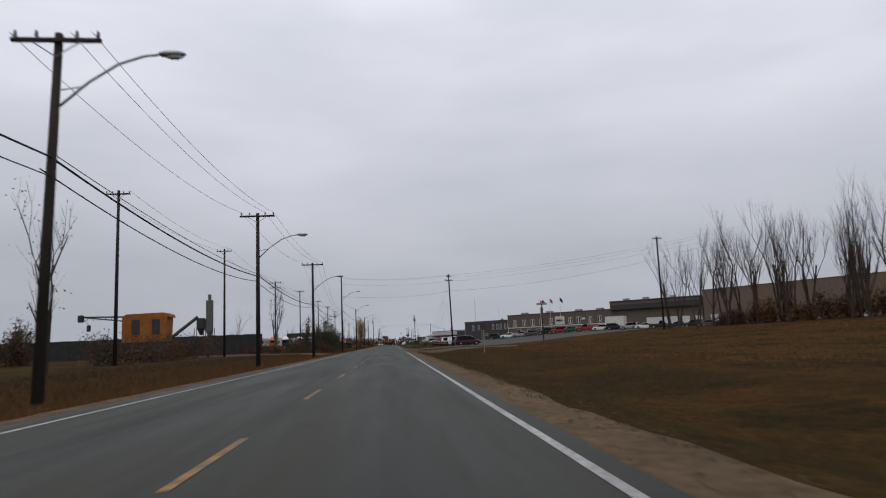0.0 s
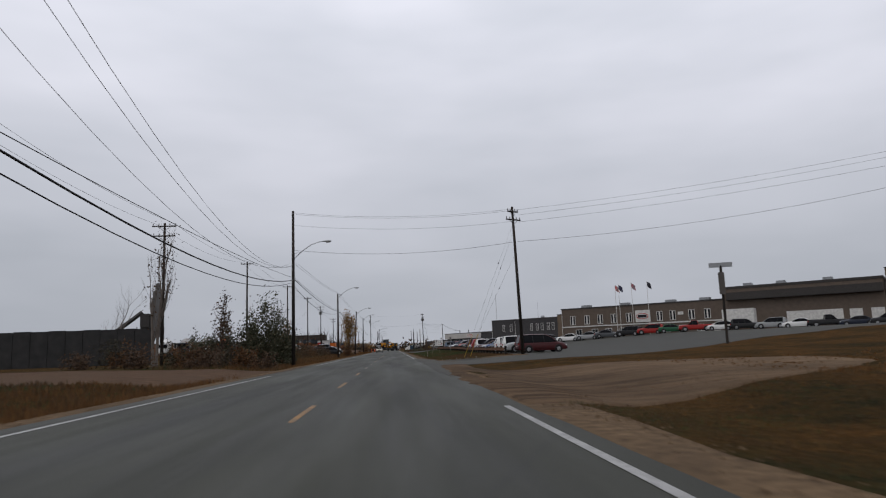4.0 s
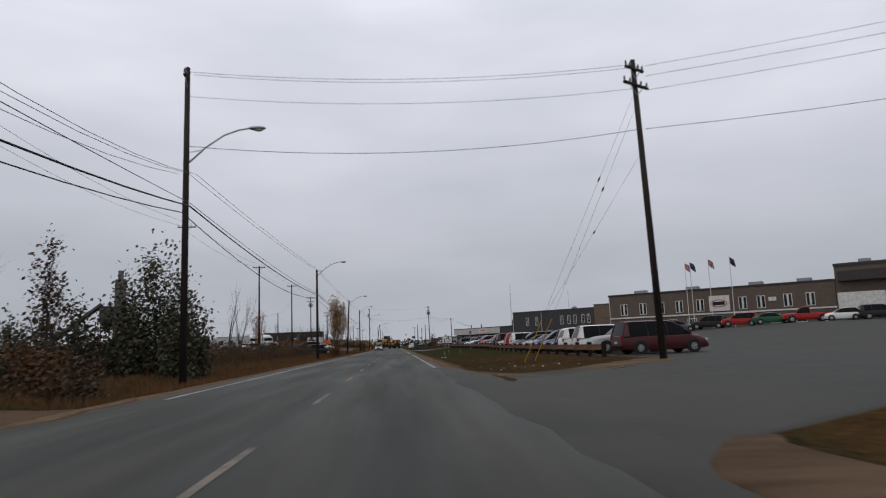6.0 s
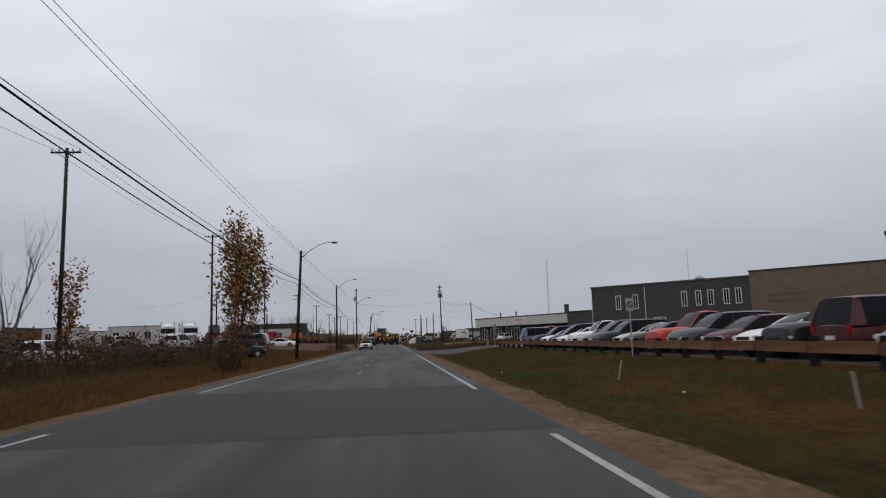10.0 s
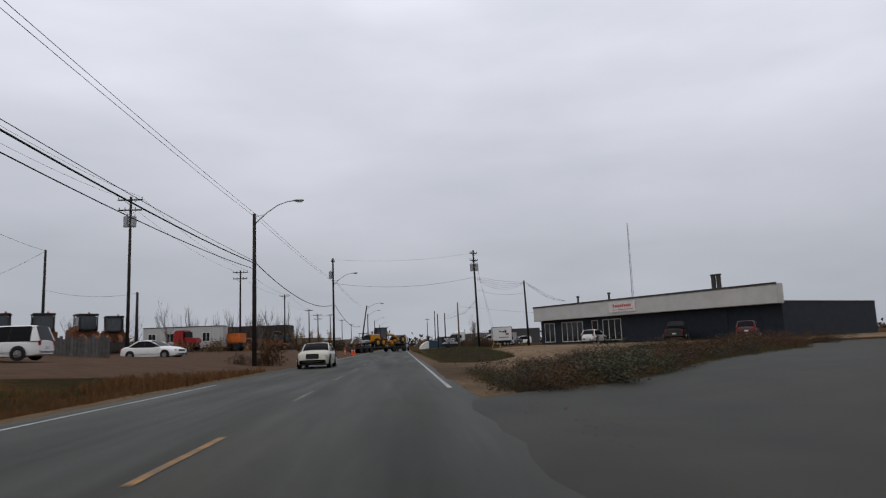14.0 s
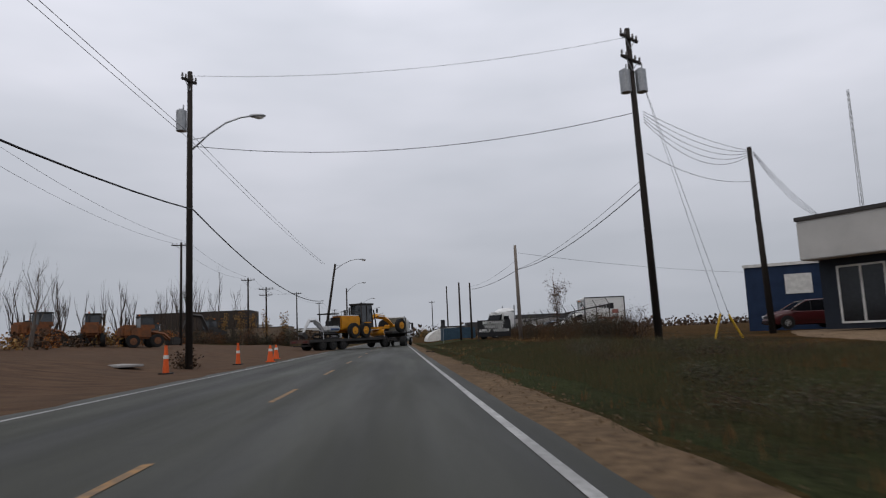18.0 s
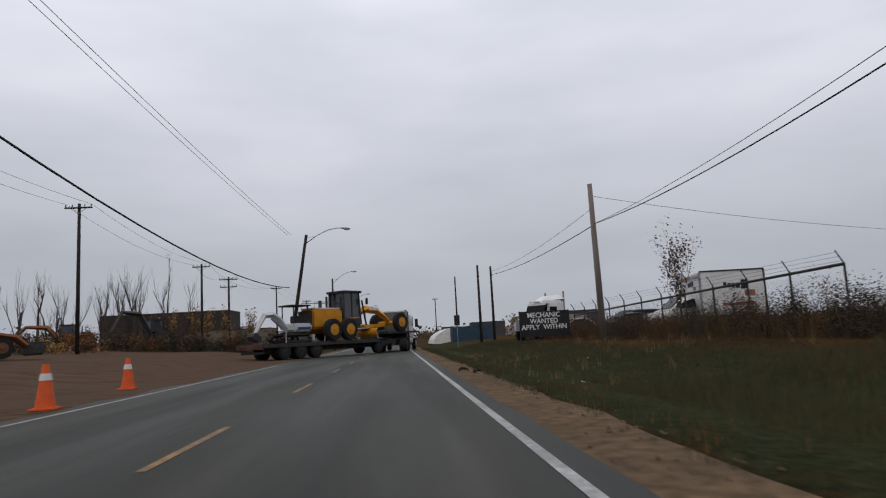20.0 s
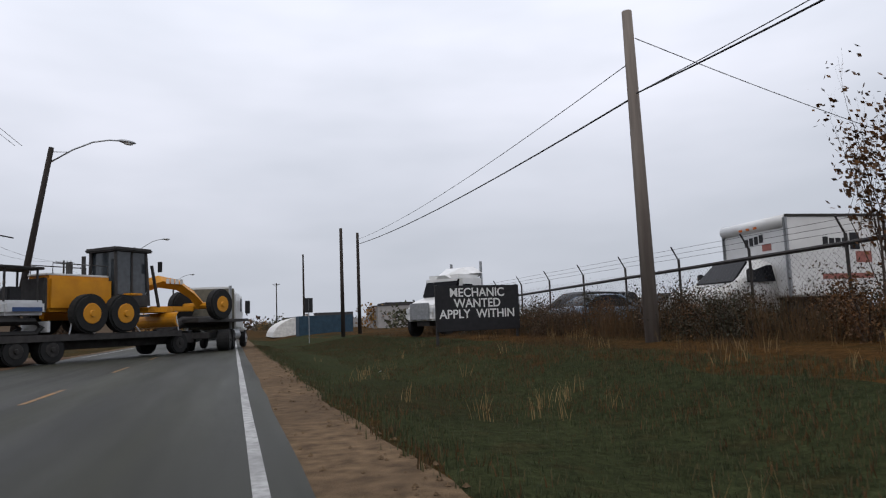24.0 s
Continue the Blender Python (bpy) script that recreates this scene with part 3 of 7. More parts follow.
utility_pole(11.6, 408, 8.8, "plain dark wooden roadside pole", base=0)
utility_pole(11.2, 450, 11.5, "plain dark wooden roadside pole", base=0)
utility_pole(11.6, 520, 12, "dark wooden pole with one crossarm", arms=((0.4, 0.9),), base=0)

utility_pole(-35.5, 310.4, 12.3, "plain dark wooden pole in the machine yard")
utility_pole(-24.9, 306.9, 7.3, "short dark wooden stub pole beside a transformer pole")
wire((-35.5, 310.4, 12.2), (-24.3, 263.5, 12.6), 0.9, 0.014)
wire((-35.5, 310.4, 12.2), (-62, 332, 11.0), 1.2, 0.014)
wire((-24.9, 306.9, 7.2), (-35.5, 310.4, 8.2), 0.5, 0.012)

cable_z = (6.7, 6.3, 6.0, 7.8, 7.6, 7.6, 7.4, 7.5, 5.8)
wire((-9.3, -12, 6.6), (-9.25, 19.3, 6.7), 0.4, 0.030, "telephone_cable")
wire((-9.3, -12, 6.1), (-9.25, 19.3, 6.15), 0.4, 0.018)
for (x0, y0, h0, k0), (x1, y1, h1, k1), z0, z1 in zip(near, near[1:9], cable_z, cable_z[1:]):
    sag = 1.3 if y1 > 300 or y0 == 80.0 else 0.5
    wire((x0 + 0.16, y0, z0), (x1 + 0.16, y1, z1), sag, 0.034, "telephone_cable")
    if y1 < 300:
        wire((x0 - 0.16, y0, z0 - 0.3), (x1 - 0.16, y1, z1 - 0.3), sag + (0.6 if y0 == 133.0 else 0.12), 0.022)
        wire((x0 + 0.2, y0, z0 + 0.12), (x1 + 0.2, y1, z1 + 0.12), 0.35, 0.014)
for (x0, y0, h0, k0), (x1, y1, h1, k1) in zip(near, near[1:4]):
    for o in (-1.15, 0.55, 1.15):
        wire((x0 + o, y0, h0 + 0.05), (x1 + (o if k1 == 1 else o * 0.3), y1, h1 + 0.05 if k1 == 1 else 9.3), 0.7 if k1 == 1 else 3.0, 0.010)
for (x0, y0, h0, k0), (x1, y1, h1, k1) in zip(near[3:8], near[4:9]):
    for o in (0.12, 0.42):
        wire((x0 + o, y0, min(h0, 10.9) - 0.1 if k0 != 2 else 9.3), (x1 + o, y1, min(h1, 10.9) - 0.1), 0.25, 0.011)
for (x0, y0, h0, k0), (x1, y1, h1, k1) in zip(far, far[1:]):
    for o in (-0.95, 0.95):
        wire((x0 + o, y0, h0 - 0.05), (x1 + o, y1, h1 - 0.05), 0.8, 0.012)
# spans over the road
for dz, dx in ((0.0, 0.0), (-0.15, 0.3), (-1.2, 0.0)):
    wire((-9.46 + dx, 133, 14.2 + dz), (11.7, 132, 14.0 + dz), 0.55, 0.010)
wire((-9.4, 133, 10.6), (11.7, 132, 10.8), 0.7, 0.014)
wire((11.9, 132, 10.8), (60, 118, 17), 1.5, 0.014)
for dz in (0, -0.5, -1.2):
    wire((12.1, 132, 13.9 + dz), (62, 112, 19 + dz), 1.0, 0.010)
wire((-9.0, 338.8, 10.6), (11.2, 334.7, 10.4), 0.9, 0.016)
wire((-9.0, 338.8, 14.1), (11.2, 334.7, 13.9), 0.6, 0.009)
for k in range(5):
    wire((11.7, 334.8, 10.5 - 0.12 * k), (19.4, 340.1, 10.0 - 0.05 * k), 0.25 + 0.22 * k, 0.012)
    wire((19.6, 340.2, 10.0 - 0.05 * k), (27, 346, 7.2), 0.3 + 0.1 * k, 0.009)
wire((11.7, 334.8, 8.6), (19.5, 340.1, 8.4), 0.5, 0.012)
wire((11.5, 334.9, 7.5), (11.4, 366.6, 6.65), 0.5, 0.012)
wire((11.5, 366.8, 6.65), (11.5, 408, 7.8), 0.4, 0.026, "telephone_cable")
wire((11.4, 366.6, 6.65), (11.3, 334.9, 7.0), 0.6, 0.022, "telephone_cable")
wire((11.5, 366.8, 7.6), (11.5, 408, 8.2), 0.5, 0.012)
wire((11.6, 366.8, 8.2), (36, 372, 6.0), 0.3, 0.012)

# ---- buildings ----


def building(name, x, y, turn, length, depth, h, wall, label, base=0.3, cap=TRIM_DARK, cap_h=0.18, category="building"):
    """A flat-roofed block: local x runs along the front towards the viewer's right, local y goes back from the road."""
    b = thing(name, pose(x, y, base, 0, 0, turn), label, category)
    for k, (a0, a1, b0, b1) in enumerate(((0, length, 0, 0.3), (0, length, depth - 0.3, depth), (0, 0.3, 0.3, depth - 0.3), (length - 0.3, length, 0.3, depth - 0.3))):
        part("wall", box(B(), a0, a1, b0, b1, 0, h), wall, b)
    part("roof", box(B(), 0.3, length - 0.3, 0.3, depth - 0.3, h - 0.35, h - 0.1), ROOFING, b)
    bm = B()
    box(bm, -0.08, length + 0.08, -0.08, 0.32, h, h + cap_h, 0.02)
    box(bm, -0.08, length + 0.08, depth - 0.32, depth + 0.08, h, h + cap_h, 0.02)
    box(bm, -0.08, 0.32, 0.32, depth - 0.32, h, h + cap_h, 0.02)
    box(bm, length - 0.32, length + 0.08, 0.32, depth - 0.32, h, h + cap_h, 0.02)
    part("parapet_cap", bm, cap, b)
    return b


def window(b, x0, x1, z0, z1, y=0.0, bars=1, frame_mat=None):
    """A framed window proud of the front wall."""
    fm = frame_mat or TRIM_WHITE
    bm = B()
    t = 0.09
    for a in ((x0 - t, x1 + t, z0 - t, z0), (x0 - t, x1 + t, z1, z1 + t), (x0 - t, x0, z0, z1), (x1, x1 + t, z0, z1)):
        box(bm, a[0], a[1], y - 0.06, y, a[2], a[3])
    for k in range(bars):
        c = x0 + (x1 - x0) * (k + 1) / (bars + 1)
        box(bm, c - 0.03, c + 0.03, y - 0.05, y, z0, z1)
    w = part("window", bm, fm, b)
    part("pane", box(B(), x0, x1, y - 0.025, y - 0.004, z0, z1), GLASS, w)
    return w


def roof_unit(b, x, y, z, w, d, h):
    part("roof_unit", box(B(), x, x + w, y, y + d, z, z + h, 0.04), GALV, b, "metal rooftop vent unit")


# local x must run from the far end towards the near end, so the front faces the road
brown = building("office_building", 38.0, 220.5, -40, 35.3, 22, 8.3, STUCCO_BROWN, "two-storey taupe stucco office with a pale trim band", 0.0, cap_h=0.3)
part("trim_band", box(B(), 0, 35.3, -0.10, -0.004, 4.3, 4.55, 0.02), TRIM_WHITE, brown, "cream band between the storeys")
for x in (2.2, 5.6, 8.7, 11.8, 15.2, 21.8, 24.5, 28.3, 31.4):
    for s in (0, 0.66):
        window(brown, x + s, x + s + 0.38, 4.95, 6.75, bars=0)
    part("window_panel", box(B(), x + 0.48, x + 0.56, -0.05, -0.004, 4.95, 6.75), TRIM_WHITE, brown, "white panel between two panes")
for x in (3.4, 7.2, 10.4, 13.6, 23.0, 26.2, 29.8, 32.8):
    window(brown, x, x + 1.3, 2.5, 3.7, bars=1)
part("small_board", box(B(), 26.1, 27.2, -0.06, -0.004, 5.9, 6.5), TRIM_WHITE, brown, "small white board")
part("door", box(B(), 18.6, 19.8, -0.05, -0.004, 0.9, 3.3, 0.01), TRIM_DARK, brown, "dark entrance door")
part("downpipe", rod(B(), (0.12, -0.1, 0), (0.12, -0.1, 8.3), 0.05, seg=6), TRIM_WHITE, brown)
for x in (4, 13, 23, 30):
    roof_unit(brown, x, 2, 8.2, 2.0, 1.6, 1.0)
sign = thing("wall_sign", pose(38.0 + 17.2 * math.cos(radians(-40)), 220.5 + 17.2 * math.sin(radians(-40)), 1.0, 0, 0, -40), "white sign board with a red and black oval emblem", "sign")
part("board", box(B(), 0, 3.2, -0.22, -0.12, 3.75, 6.25, 0.03), TRIM_WHITE, sign)
RED = mat("sign_red", (0.45, 0.03, 0.03), rough=0.5)
BLACK = mat("sign_black", (0.02, 0.02, 0.022), rough=0.5)
bm = B()
rod(bm, (1.5, -0.225, 5.0), (1.5, -0.245, 5.0), 1.0, seg=28)
bmesh.ops.scale(bm, vec=(1.3, 1, 0.62), space=Matrix.Translation((-1.5, 0, -5.0)), verts=bm.verts)
em = part("emblem", bm, RED, sign, "red oval emblem")
bm = B()
rod(bm, (1.5, -0.25, 5.0), (1.5, -0.262, 5.0), 0.9, seg=28)
bmesh.ops.scale(bm, vec=(1.3, 1, 0.56), space=Matrix.Translation((-1.5, 0, -5.0)), verts=bm.verts)
part("emblem_field", bm, TRIM_WHITE, em)
bm = B()
box(bm, 0.55, 2.45, -0.285, -0.266, 4.72, 5.28)
part("lettering_bar", bm, BLACK, em, "plain dark bar in place of lettering")

dark = building("charcoal_building", 29.1, 269.5, -43, 22.1, 24, 8.0, CHARCOAL, "two-storey charcoal block building with narrow windows", 0.05, cap_h=0.2, cap=ROOFING)
for x in (3.9, 6.5, 13.4, 15.3, 16.9, 18.9, 20.4):
    window(dark, x, x + 0.6, 4.75, 6.6, bars=1)
window(dark, 9.4, 10.9, 2.6, 3.3, bars=1)
for x in (0.1, 8.2):
    part("downpipe", rod(B(), (x, -0.08, 0), (x, -0.08, 7.7), 0.05, seg=6), TRIM_WHITE, dark)
bm = B()
rod(bm, (14, 6, 7.6), (14, 6, 8.7), 0.55, seg=12)
rod(bm, (14, 6, 8.7), (14, 6, 9.1), 0.8, 0.2, 12)
part("roof_ventilator", bm, GALV, dark, "round galvanised roof ventilator")
part("roof_antenna", rod(B(), (12.5, 6, 7.6), (12.5, 6, 13.2), 0.04, 0.02, 5), GALV, dark)
tan = building("tan_building", 45.29, 254.4, -43, 24, 22, 8.6, STUCCO_TAN, "tan stucco building wing between two offices", 0.05, cap=TRIM_DARK)
bm = B()
for k in range(2):
    box(bm, 2, 6.5, -0.03, -0.004, 5.4 - 0.8 * k, 5.7 - 0.8 * k)
part("lettering_bar", bm, STUCCO_BROWN, tan, "faint raised lettering as plain bars")
low_wing = building("flat_wing", 26.15, 272.7, -46, 4.2, 12, 4.7, CHARCOAL, "low charcoal wing beside the driveway", 0.05)
for x in (1.5, 2.7):
    part("door", box(B(), x, x + 0.85, -0.06, -0.004, 0.0, 2.6, 0.01), TRIM_WHITE, low_wing, "white service door")

ware = building("warehouse", 65.1, 197.75, -40, 26.6, 30, 9.9, STUCCO_BROWN, "long brown warehouse with loading doors", 0.4, cap_h=0.5)
part("dark_fascia", box(B(), 0.5, 26.5, -0.9, -0.004, 7.7, 9.2, 0.05), TRIM_DARK, ware, "dark overhanging fascia")
part("loading_door", box(B(), 10.8, 20.0, -0.08, -0.004, 2.4, 5.0, 0.02), TRIM_WHITE, ware, "wide white loading door")
for x in (21.0, 24.3):
    part("loading_door", box(B(), x, x + 2.0, -0.08, -0.004, 2.0, 4.9, 0.02), TRIM_WHITE, ware, "white loading door")
for x in (3, 9, 17):
    roof_unit(ware, x, 3, 9.8, 1.6, 1.6, 1.3)
ware2 = building("large_warehouse", 85.6, 180.2, -62, 75, 40, 11.6, STUCCO_TAN, "large tan warehouse behind bare trees", 0.4)
for x in (2, 9, 24, 40):
    part("loading_door", box(B(), x, x + 2.4, -0.08, -0.004, 1.8, 4.9, 0.02), TRIM_WHITE if x != 9 else TRIM_DARK, ware2, "recessed loading door")
trl = thing("parked_trailer", pose(62.4, 193.4, ground_z(63, 193), 0, 0, -40), "white box trailer parked before the warehouse", "trailer")
part("body", box(B(), 0, 5.6, -1.2, 1.2, 0.9, 3.9, 0.05), TRIM_WHITE, trl)
for x in (1.0, 2.0):
    for s in (-1, 1):
        part("wheel", rod(B(), (x, s * 1.18, 0.48), (x, s * 0.9, 0.48), 0.46, seg=14), TRIM_DARK, trl)
part("landing_leg", box(B(), 4.6, 4.75, -0.6, 0.6, 0.0, 0.9), TRIM_DARK, trl)
pyl = thing("lot_sign", pose(28.2, 125, ground_z(28.2, 125), 0, 0, -20), "flat weathered sign panel on a tall post with a banner", "sign")
part("post", rod(B(), (0, 0, -0.3), (0, 0, 6.7), 0.11, seg=8), POLE_WOOD, pyl)
part("panel", box(B(), -0.95, 0.95, -0.08, 0.08, 6.55, 6.95, 0.02), GALV, pyl)
part("banner", box(B(), -0.28, 0.22, -0.16, -0.12, 4.2, 6.1, 0.03), ROOFING, pyl, "dark vertical banner")
shop = building("tyre_shop", 21.2, 338.2, -62, 37.5, 18, 3.6, NAVY, "single-storey shop with deep white fascia and navy walls", 0.55, cap=FASCIA, cap_h=0.05)
part("fascia", box(B(), -0.3, 37.8, -1.1, -0.004, 3.35, 5.35, 0.04), FASCIA, shop, "deep white sheet-metal fascia")
part("fascia_side", box(B(), -0.35, -0.31, -0.9, 18, 3.35, 5.35), FASCIA, shop)
part("fascia_edge", box(B(), -0.35, 37.85, -1.16, -1.1, 5.25, 5.45, 0.01), TRIM_DARK, shop)
for x0, n in ((0.9, 2), (4.6, 4), (10.6, 1), (12.6, 3)):
    for k in range(n):
        window(shop, x0 + k * 1.05, x0 + k * 1.05 + 0.95, 0.35 if n != 1 else 0.05, 2.9, bars=0)
for x in (20, 27):
    part("garage_door", box(B(), x, x + 4.2, -0.06, -0.004, 0.0, 3.2, 0.02), NAVY, shop, "dark navy overhead garage door")
part("shop_sign", box(B(), 15.0, 19.4, -1.2, -1.17, 3.75, 5.0, 0.01), TRIM_WHITE, shop, "white sign board with red lettering bars")
bm = B()
for k in range(10):
    box(bm, 15.7 + 0.31 * k, 15.9 + 0.31 * k, -1.225, -1.205, 4.36, 4.66 + 0.08 * (k in (0, 5)))
box(bm, 15.4, 19.0, -1.225, -1.205, 4.0, 4.06)
part("lettering_bar", bm, RED, shop)
for x in (6, 12, 29):
    bm = B()
    rod(bm, (x, 2, 3.4), (x, 2, 6.4), 0.14, seg=8)
    rod(bm, (x, 2, 6.4), (x, 2, 6.6), 0.22, seg=8)
    part("flue", bm, TRIM_DARK, shop, "dark roof flue")
roof_unit(shop, 26.2, 3, 3.4, 3.2, 1.6, 2.3)
bm = B()
for x in (27.2, 27.9):
    rod(bm, (x, 3.6, 5.6), (x, 3.6, 7.3), 0.26, seg=12)
    rod(bm, (x, 3.6, 7.3), (x, 3.6, 7.42), 0.34, seg=12)
part("flue", bm, TRIM_DARK, shop, "pair of dark exhaust stacks")

mast = thing("radio_mast", pose(45.7, 368, 0.4), "slender white lattice radio mast behind the shop", "mast")
for k in range(3):
    a = k * math.tau / 3
    part("mast_leg", rod(B(), (0.28 * math.cos(a), 0.28 * math.sin(a), 0), (0.1 * math.cos(a), 0.1 * math.sin(a), 23), 0.035, 0.025, 5), GALV, mast)
bm = B()
for k in range(38):
    r0, r1 = 0.28 - 0.18 * k / 38, 0.28 - 0.18 * (k + 1) / 38
    for j in range(3):
        a, c = j * math.tau / 3, (j + 1) * math.tau / 3
        z = k * 0.6
        rod(bm, (r0 * math.cos(a), r0 * math.sin(a), z), (r1 * math.cos(c), r1 * math.sin(c), z + 0.6), 0.014, seg=4)
part("lattice", bm, TRIM_WHITE, mast)

# guy wires of the pole at the parking lot, with strain beads
for ax, ay, top in ((7.3, 141.2, 13.0), (8.0, 141.6, 12.3), (8.86, 151.0, 9.8)):
    wire((ax, ay, ground_z(ax, ay)), (11.72, 132.1, top), 0.0, 0.006, "guy_wire")
    t = thing("strain_insulator", pose(ax + (11.72 - ax) * 0.7, ay + (132.1 - ay) * 0.7, top * 0.7), "dark ceramic strain bead on a guy wire", "insulator", "strain insulators")
    d = Vector((11.72 - ax, 132.1 - ay, top)).normalized() * 0.11
    part("bead", rod(B(), tuple(-d), tuple(d), 0.04, seg=8), TRIM_DARK, t)

area("green_verge", [(283.5, 3.1, 4.4), (300, 3.1, 6.0), (322, 3.2, 9.0), (338, 3.2, 11.0), (346, 3.2, 9.6), (360, 3.2, 8.6), (375, 3.2, 10.5), (400, 3.3, 11.0), (430, 3.3, 9.0)], 0.010, TURF_GREEN, "green verge grass between the shoulder and the brush", "grass", jag=0.5)

# ---- vehicles ----
TYRE = mat("tyre_rubber", (0.018, 0.018, 0.018), rough=0.85)
RIM = mat("wheel_rim", (0.45, 0.45, 0.46), rough=0.35, metal=0.8)
CAR_GLASS = mat("car_glass", (0.006, 0.0065, 0.008), rough=0.12, spec=0.07)
LAMP_WHITE = mat("headlamp", (0.62, 0.63, 0.64), rough=0.15)
LAMP_RED = mat("tail_lamp", (0.30, 0.012, 0.012), rough=0.2)
PLASTIC = mat("black_plastic", (0.022, 0.022, 0.023), rough=0.6)
PAINT = {}
for nm, c in (("white", (0.66, 0.66, 0.65)), ("silver", (0.27, 0.28, 0.285)), ("grey", (0.060, 0.065, 0.070)), ("pale grey-green", (0.20, 0.225, 0.205)), ("blue", (0.016, 0.045, 0.13)), ("navy", (0.010, 0.014, 0.028)), ("light blue", (0.095, 0.13, 0.175)), ("red", (0.26, 0.012, 0.009)), ("orange-red", (0.38, 0.030, 0.012)), ("maroon", (0.050, 0.006, 0.007)), ("black", (0.010, 0.010, 0.011)), ("green", (0.012, 0.075, 0.035)), ("cream", (0.46, 0.44, 0.37))):
    PAINT[nm] = mat("car_paint_" + nm.replace(" ", "_").replace("-", "_"), c, tuple(v * 0.93 for v in c), rough=0.42, coat=0.15, spec=0.3, scale=1.5)

# length, width, height, clearance, belt height, deck stations (share of half length, height), glasshouse (rear base, rear roof, front roof, front base), wheel radius
KINDS = {
    "sedan": (4.80, 1.82, 1.46, 0.19, 0.94, ((-1, 0.60), (-0.985, 0.88), (-0.94, 0.99), (-0.85, 1.03), (-0.60, 1.04), (0.30, 1.0), (0.44, 0.99), (0.66, 0.94), (0.84, 0.86), (0.94, 0.77), (0.985, 0.66), (1, 0.52)), (-0.74, -0.38, 0.06, 0.46), 0.325),
    "suv": (4.55, 1.84, 1.72, 0.23, 1.04, ((-1, 0.60), (-0.99, 1.00), (-0.96, 1.08), (-0.5, 1.09), (0.35, 1.10), (0.48, 1.09), (0.74, 1.05), (0.90, 0.98), (0.97, 0.88), (1, 0.58)), (-0.985, -0.84, 0.10, 0.50), 0.36),
    "van": (4.95, 1.95, 1.78, 0.19, 1.01, ((-1, 0.55), (-0.99, 0.96), (-0.96, 1.03), (-0.5, 1.05), (0.45, 1.05), (0.60, 1.03), (0.80, 0.95), (0.93, 0.83), (0.985, 0.70), (1, 0.50)), (-0.985, -0.86, 0.16, 0.62), 0.335),
    "pickup": (5.5, 1.98, 1.86, 0.30, 1.14, ((-1, 0.62), (-0.995, 1.05), (-0.97, 1.12), (-0.5, 1.14), (0.30, 1.15), (0.42, 1.15), (0.80, 1.11), (0.93, 1.05), (0.98, 0.95), (1, 0.60)), (-0.14, -0.09, 0.20, 0.44), 0.40),
    "wagon": (5.0, 1.88, 1.72, 0.26, 1.08, ((-1, 0.60), (-0.995, 1.02), (-0.98, 1.08), (-0.5, 1.09), (0.42, 1.10), (0.54, 1.10), (0.84, 1.07), (0.95, 1.00), (0.985, 0.90), (1, 0.58)), (-0.99, -0.90, 0.22, 0.50), 0.36),
    "saloon": (4.60, 1.76, 1.36, 0.16, 0.93, ((-1, 0.56), (-0.99, 0.90), (-0.96, 0.95), (-0.70, 0.96), (0.30, 0.96), (0.50, 0.95), (0.84, 0.90), (0.95, 0.84), (0.985, 0.74), (1, 0.48)), (-0.68, -0.40, 0.10, 0.40), 0.335),
    "hatch": (4.1, 1.74, 1.50, 0.19, 0.95, ((-1, 0.55), (-0.99, 0.88), (-0.96, 0.97), (-0.5, 1.0), (0.36, 1.0), (0.50, 0.98), (0.72, 0.92), (0.88, 0.83), (0.96, 0.73), (1, 0.48)), (-0.96, -0.68, 0.08, 0.54), 0.31),
}
SHAPES = {}


def mesh_of(bm, material, smooth=False):
    me = bpy.data.meshes.new("shape")
    bmesh.ops.recalc_face_normals(bm, faces=bm.faces)
    bm.to_mesh(me)
    bm.free()
    me.materials.append(material)
    if smooth:
        for f in me.polygons:
            f.use_smooth = True
        me.set_sharp_from_angle(angle=radians(38))
    return me


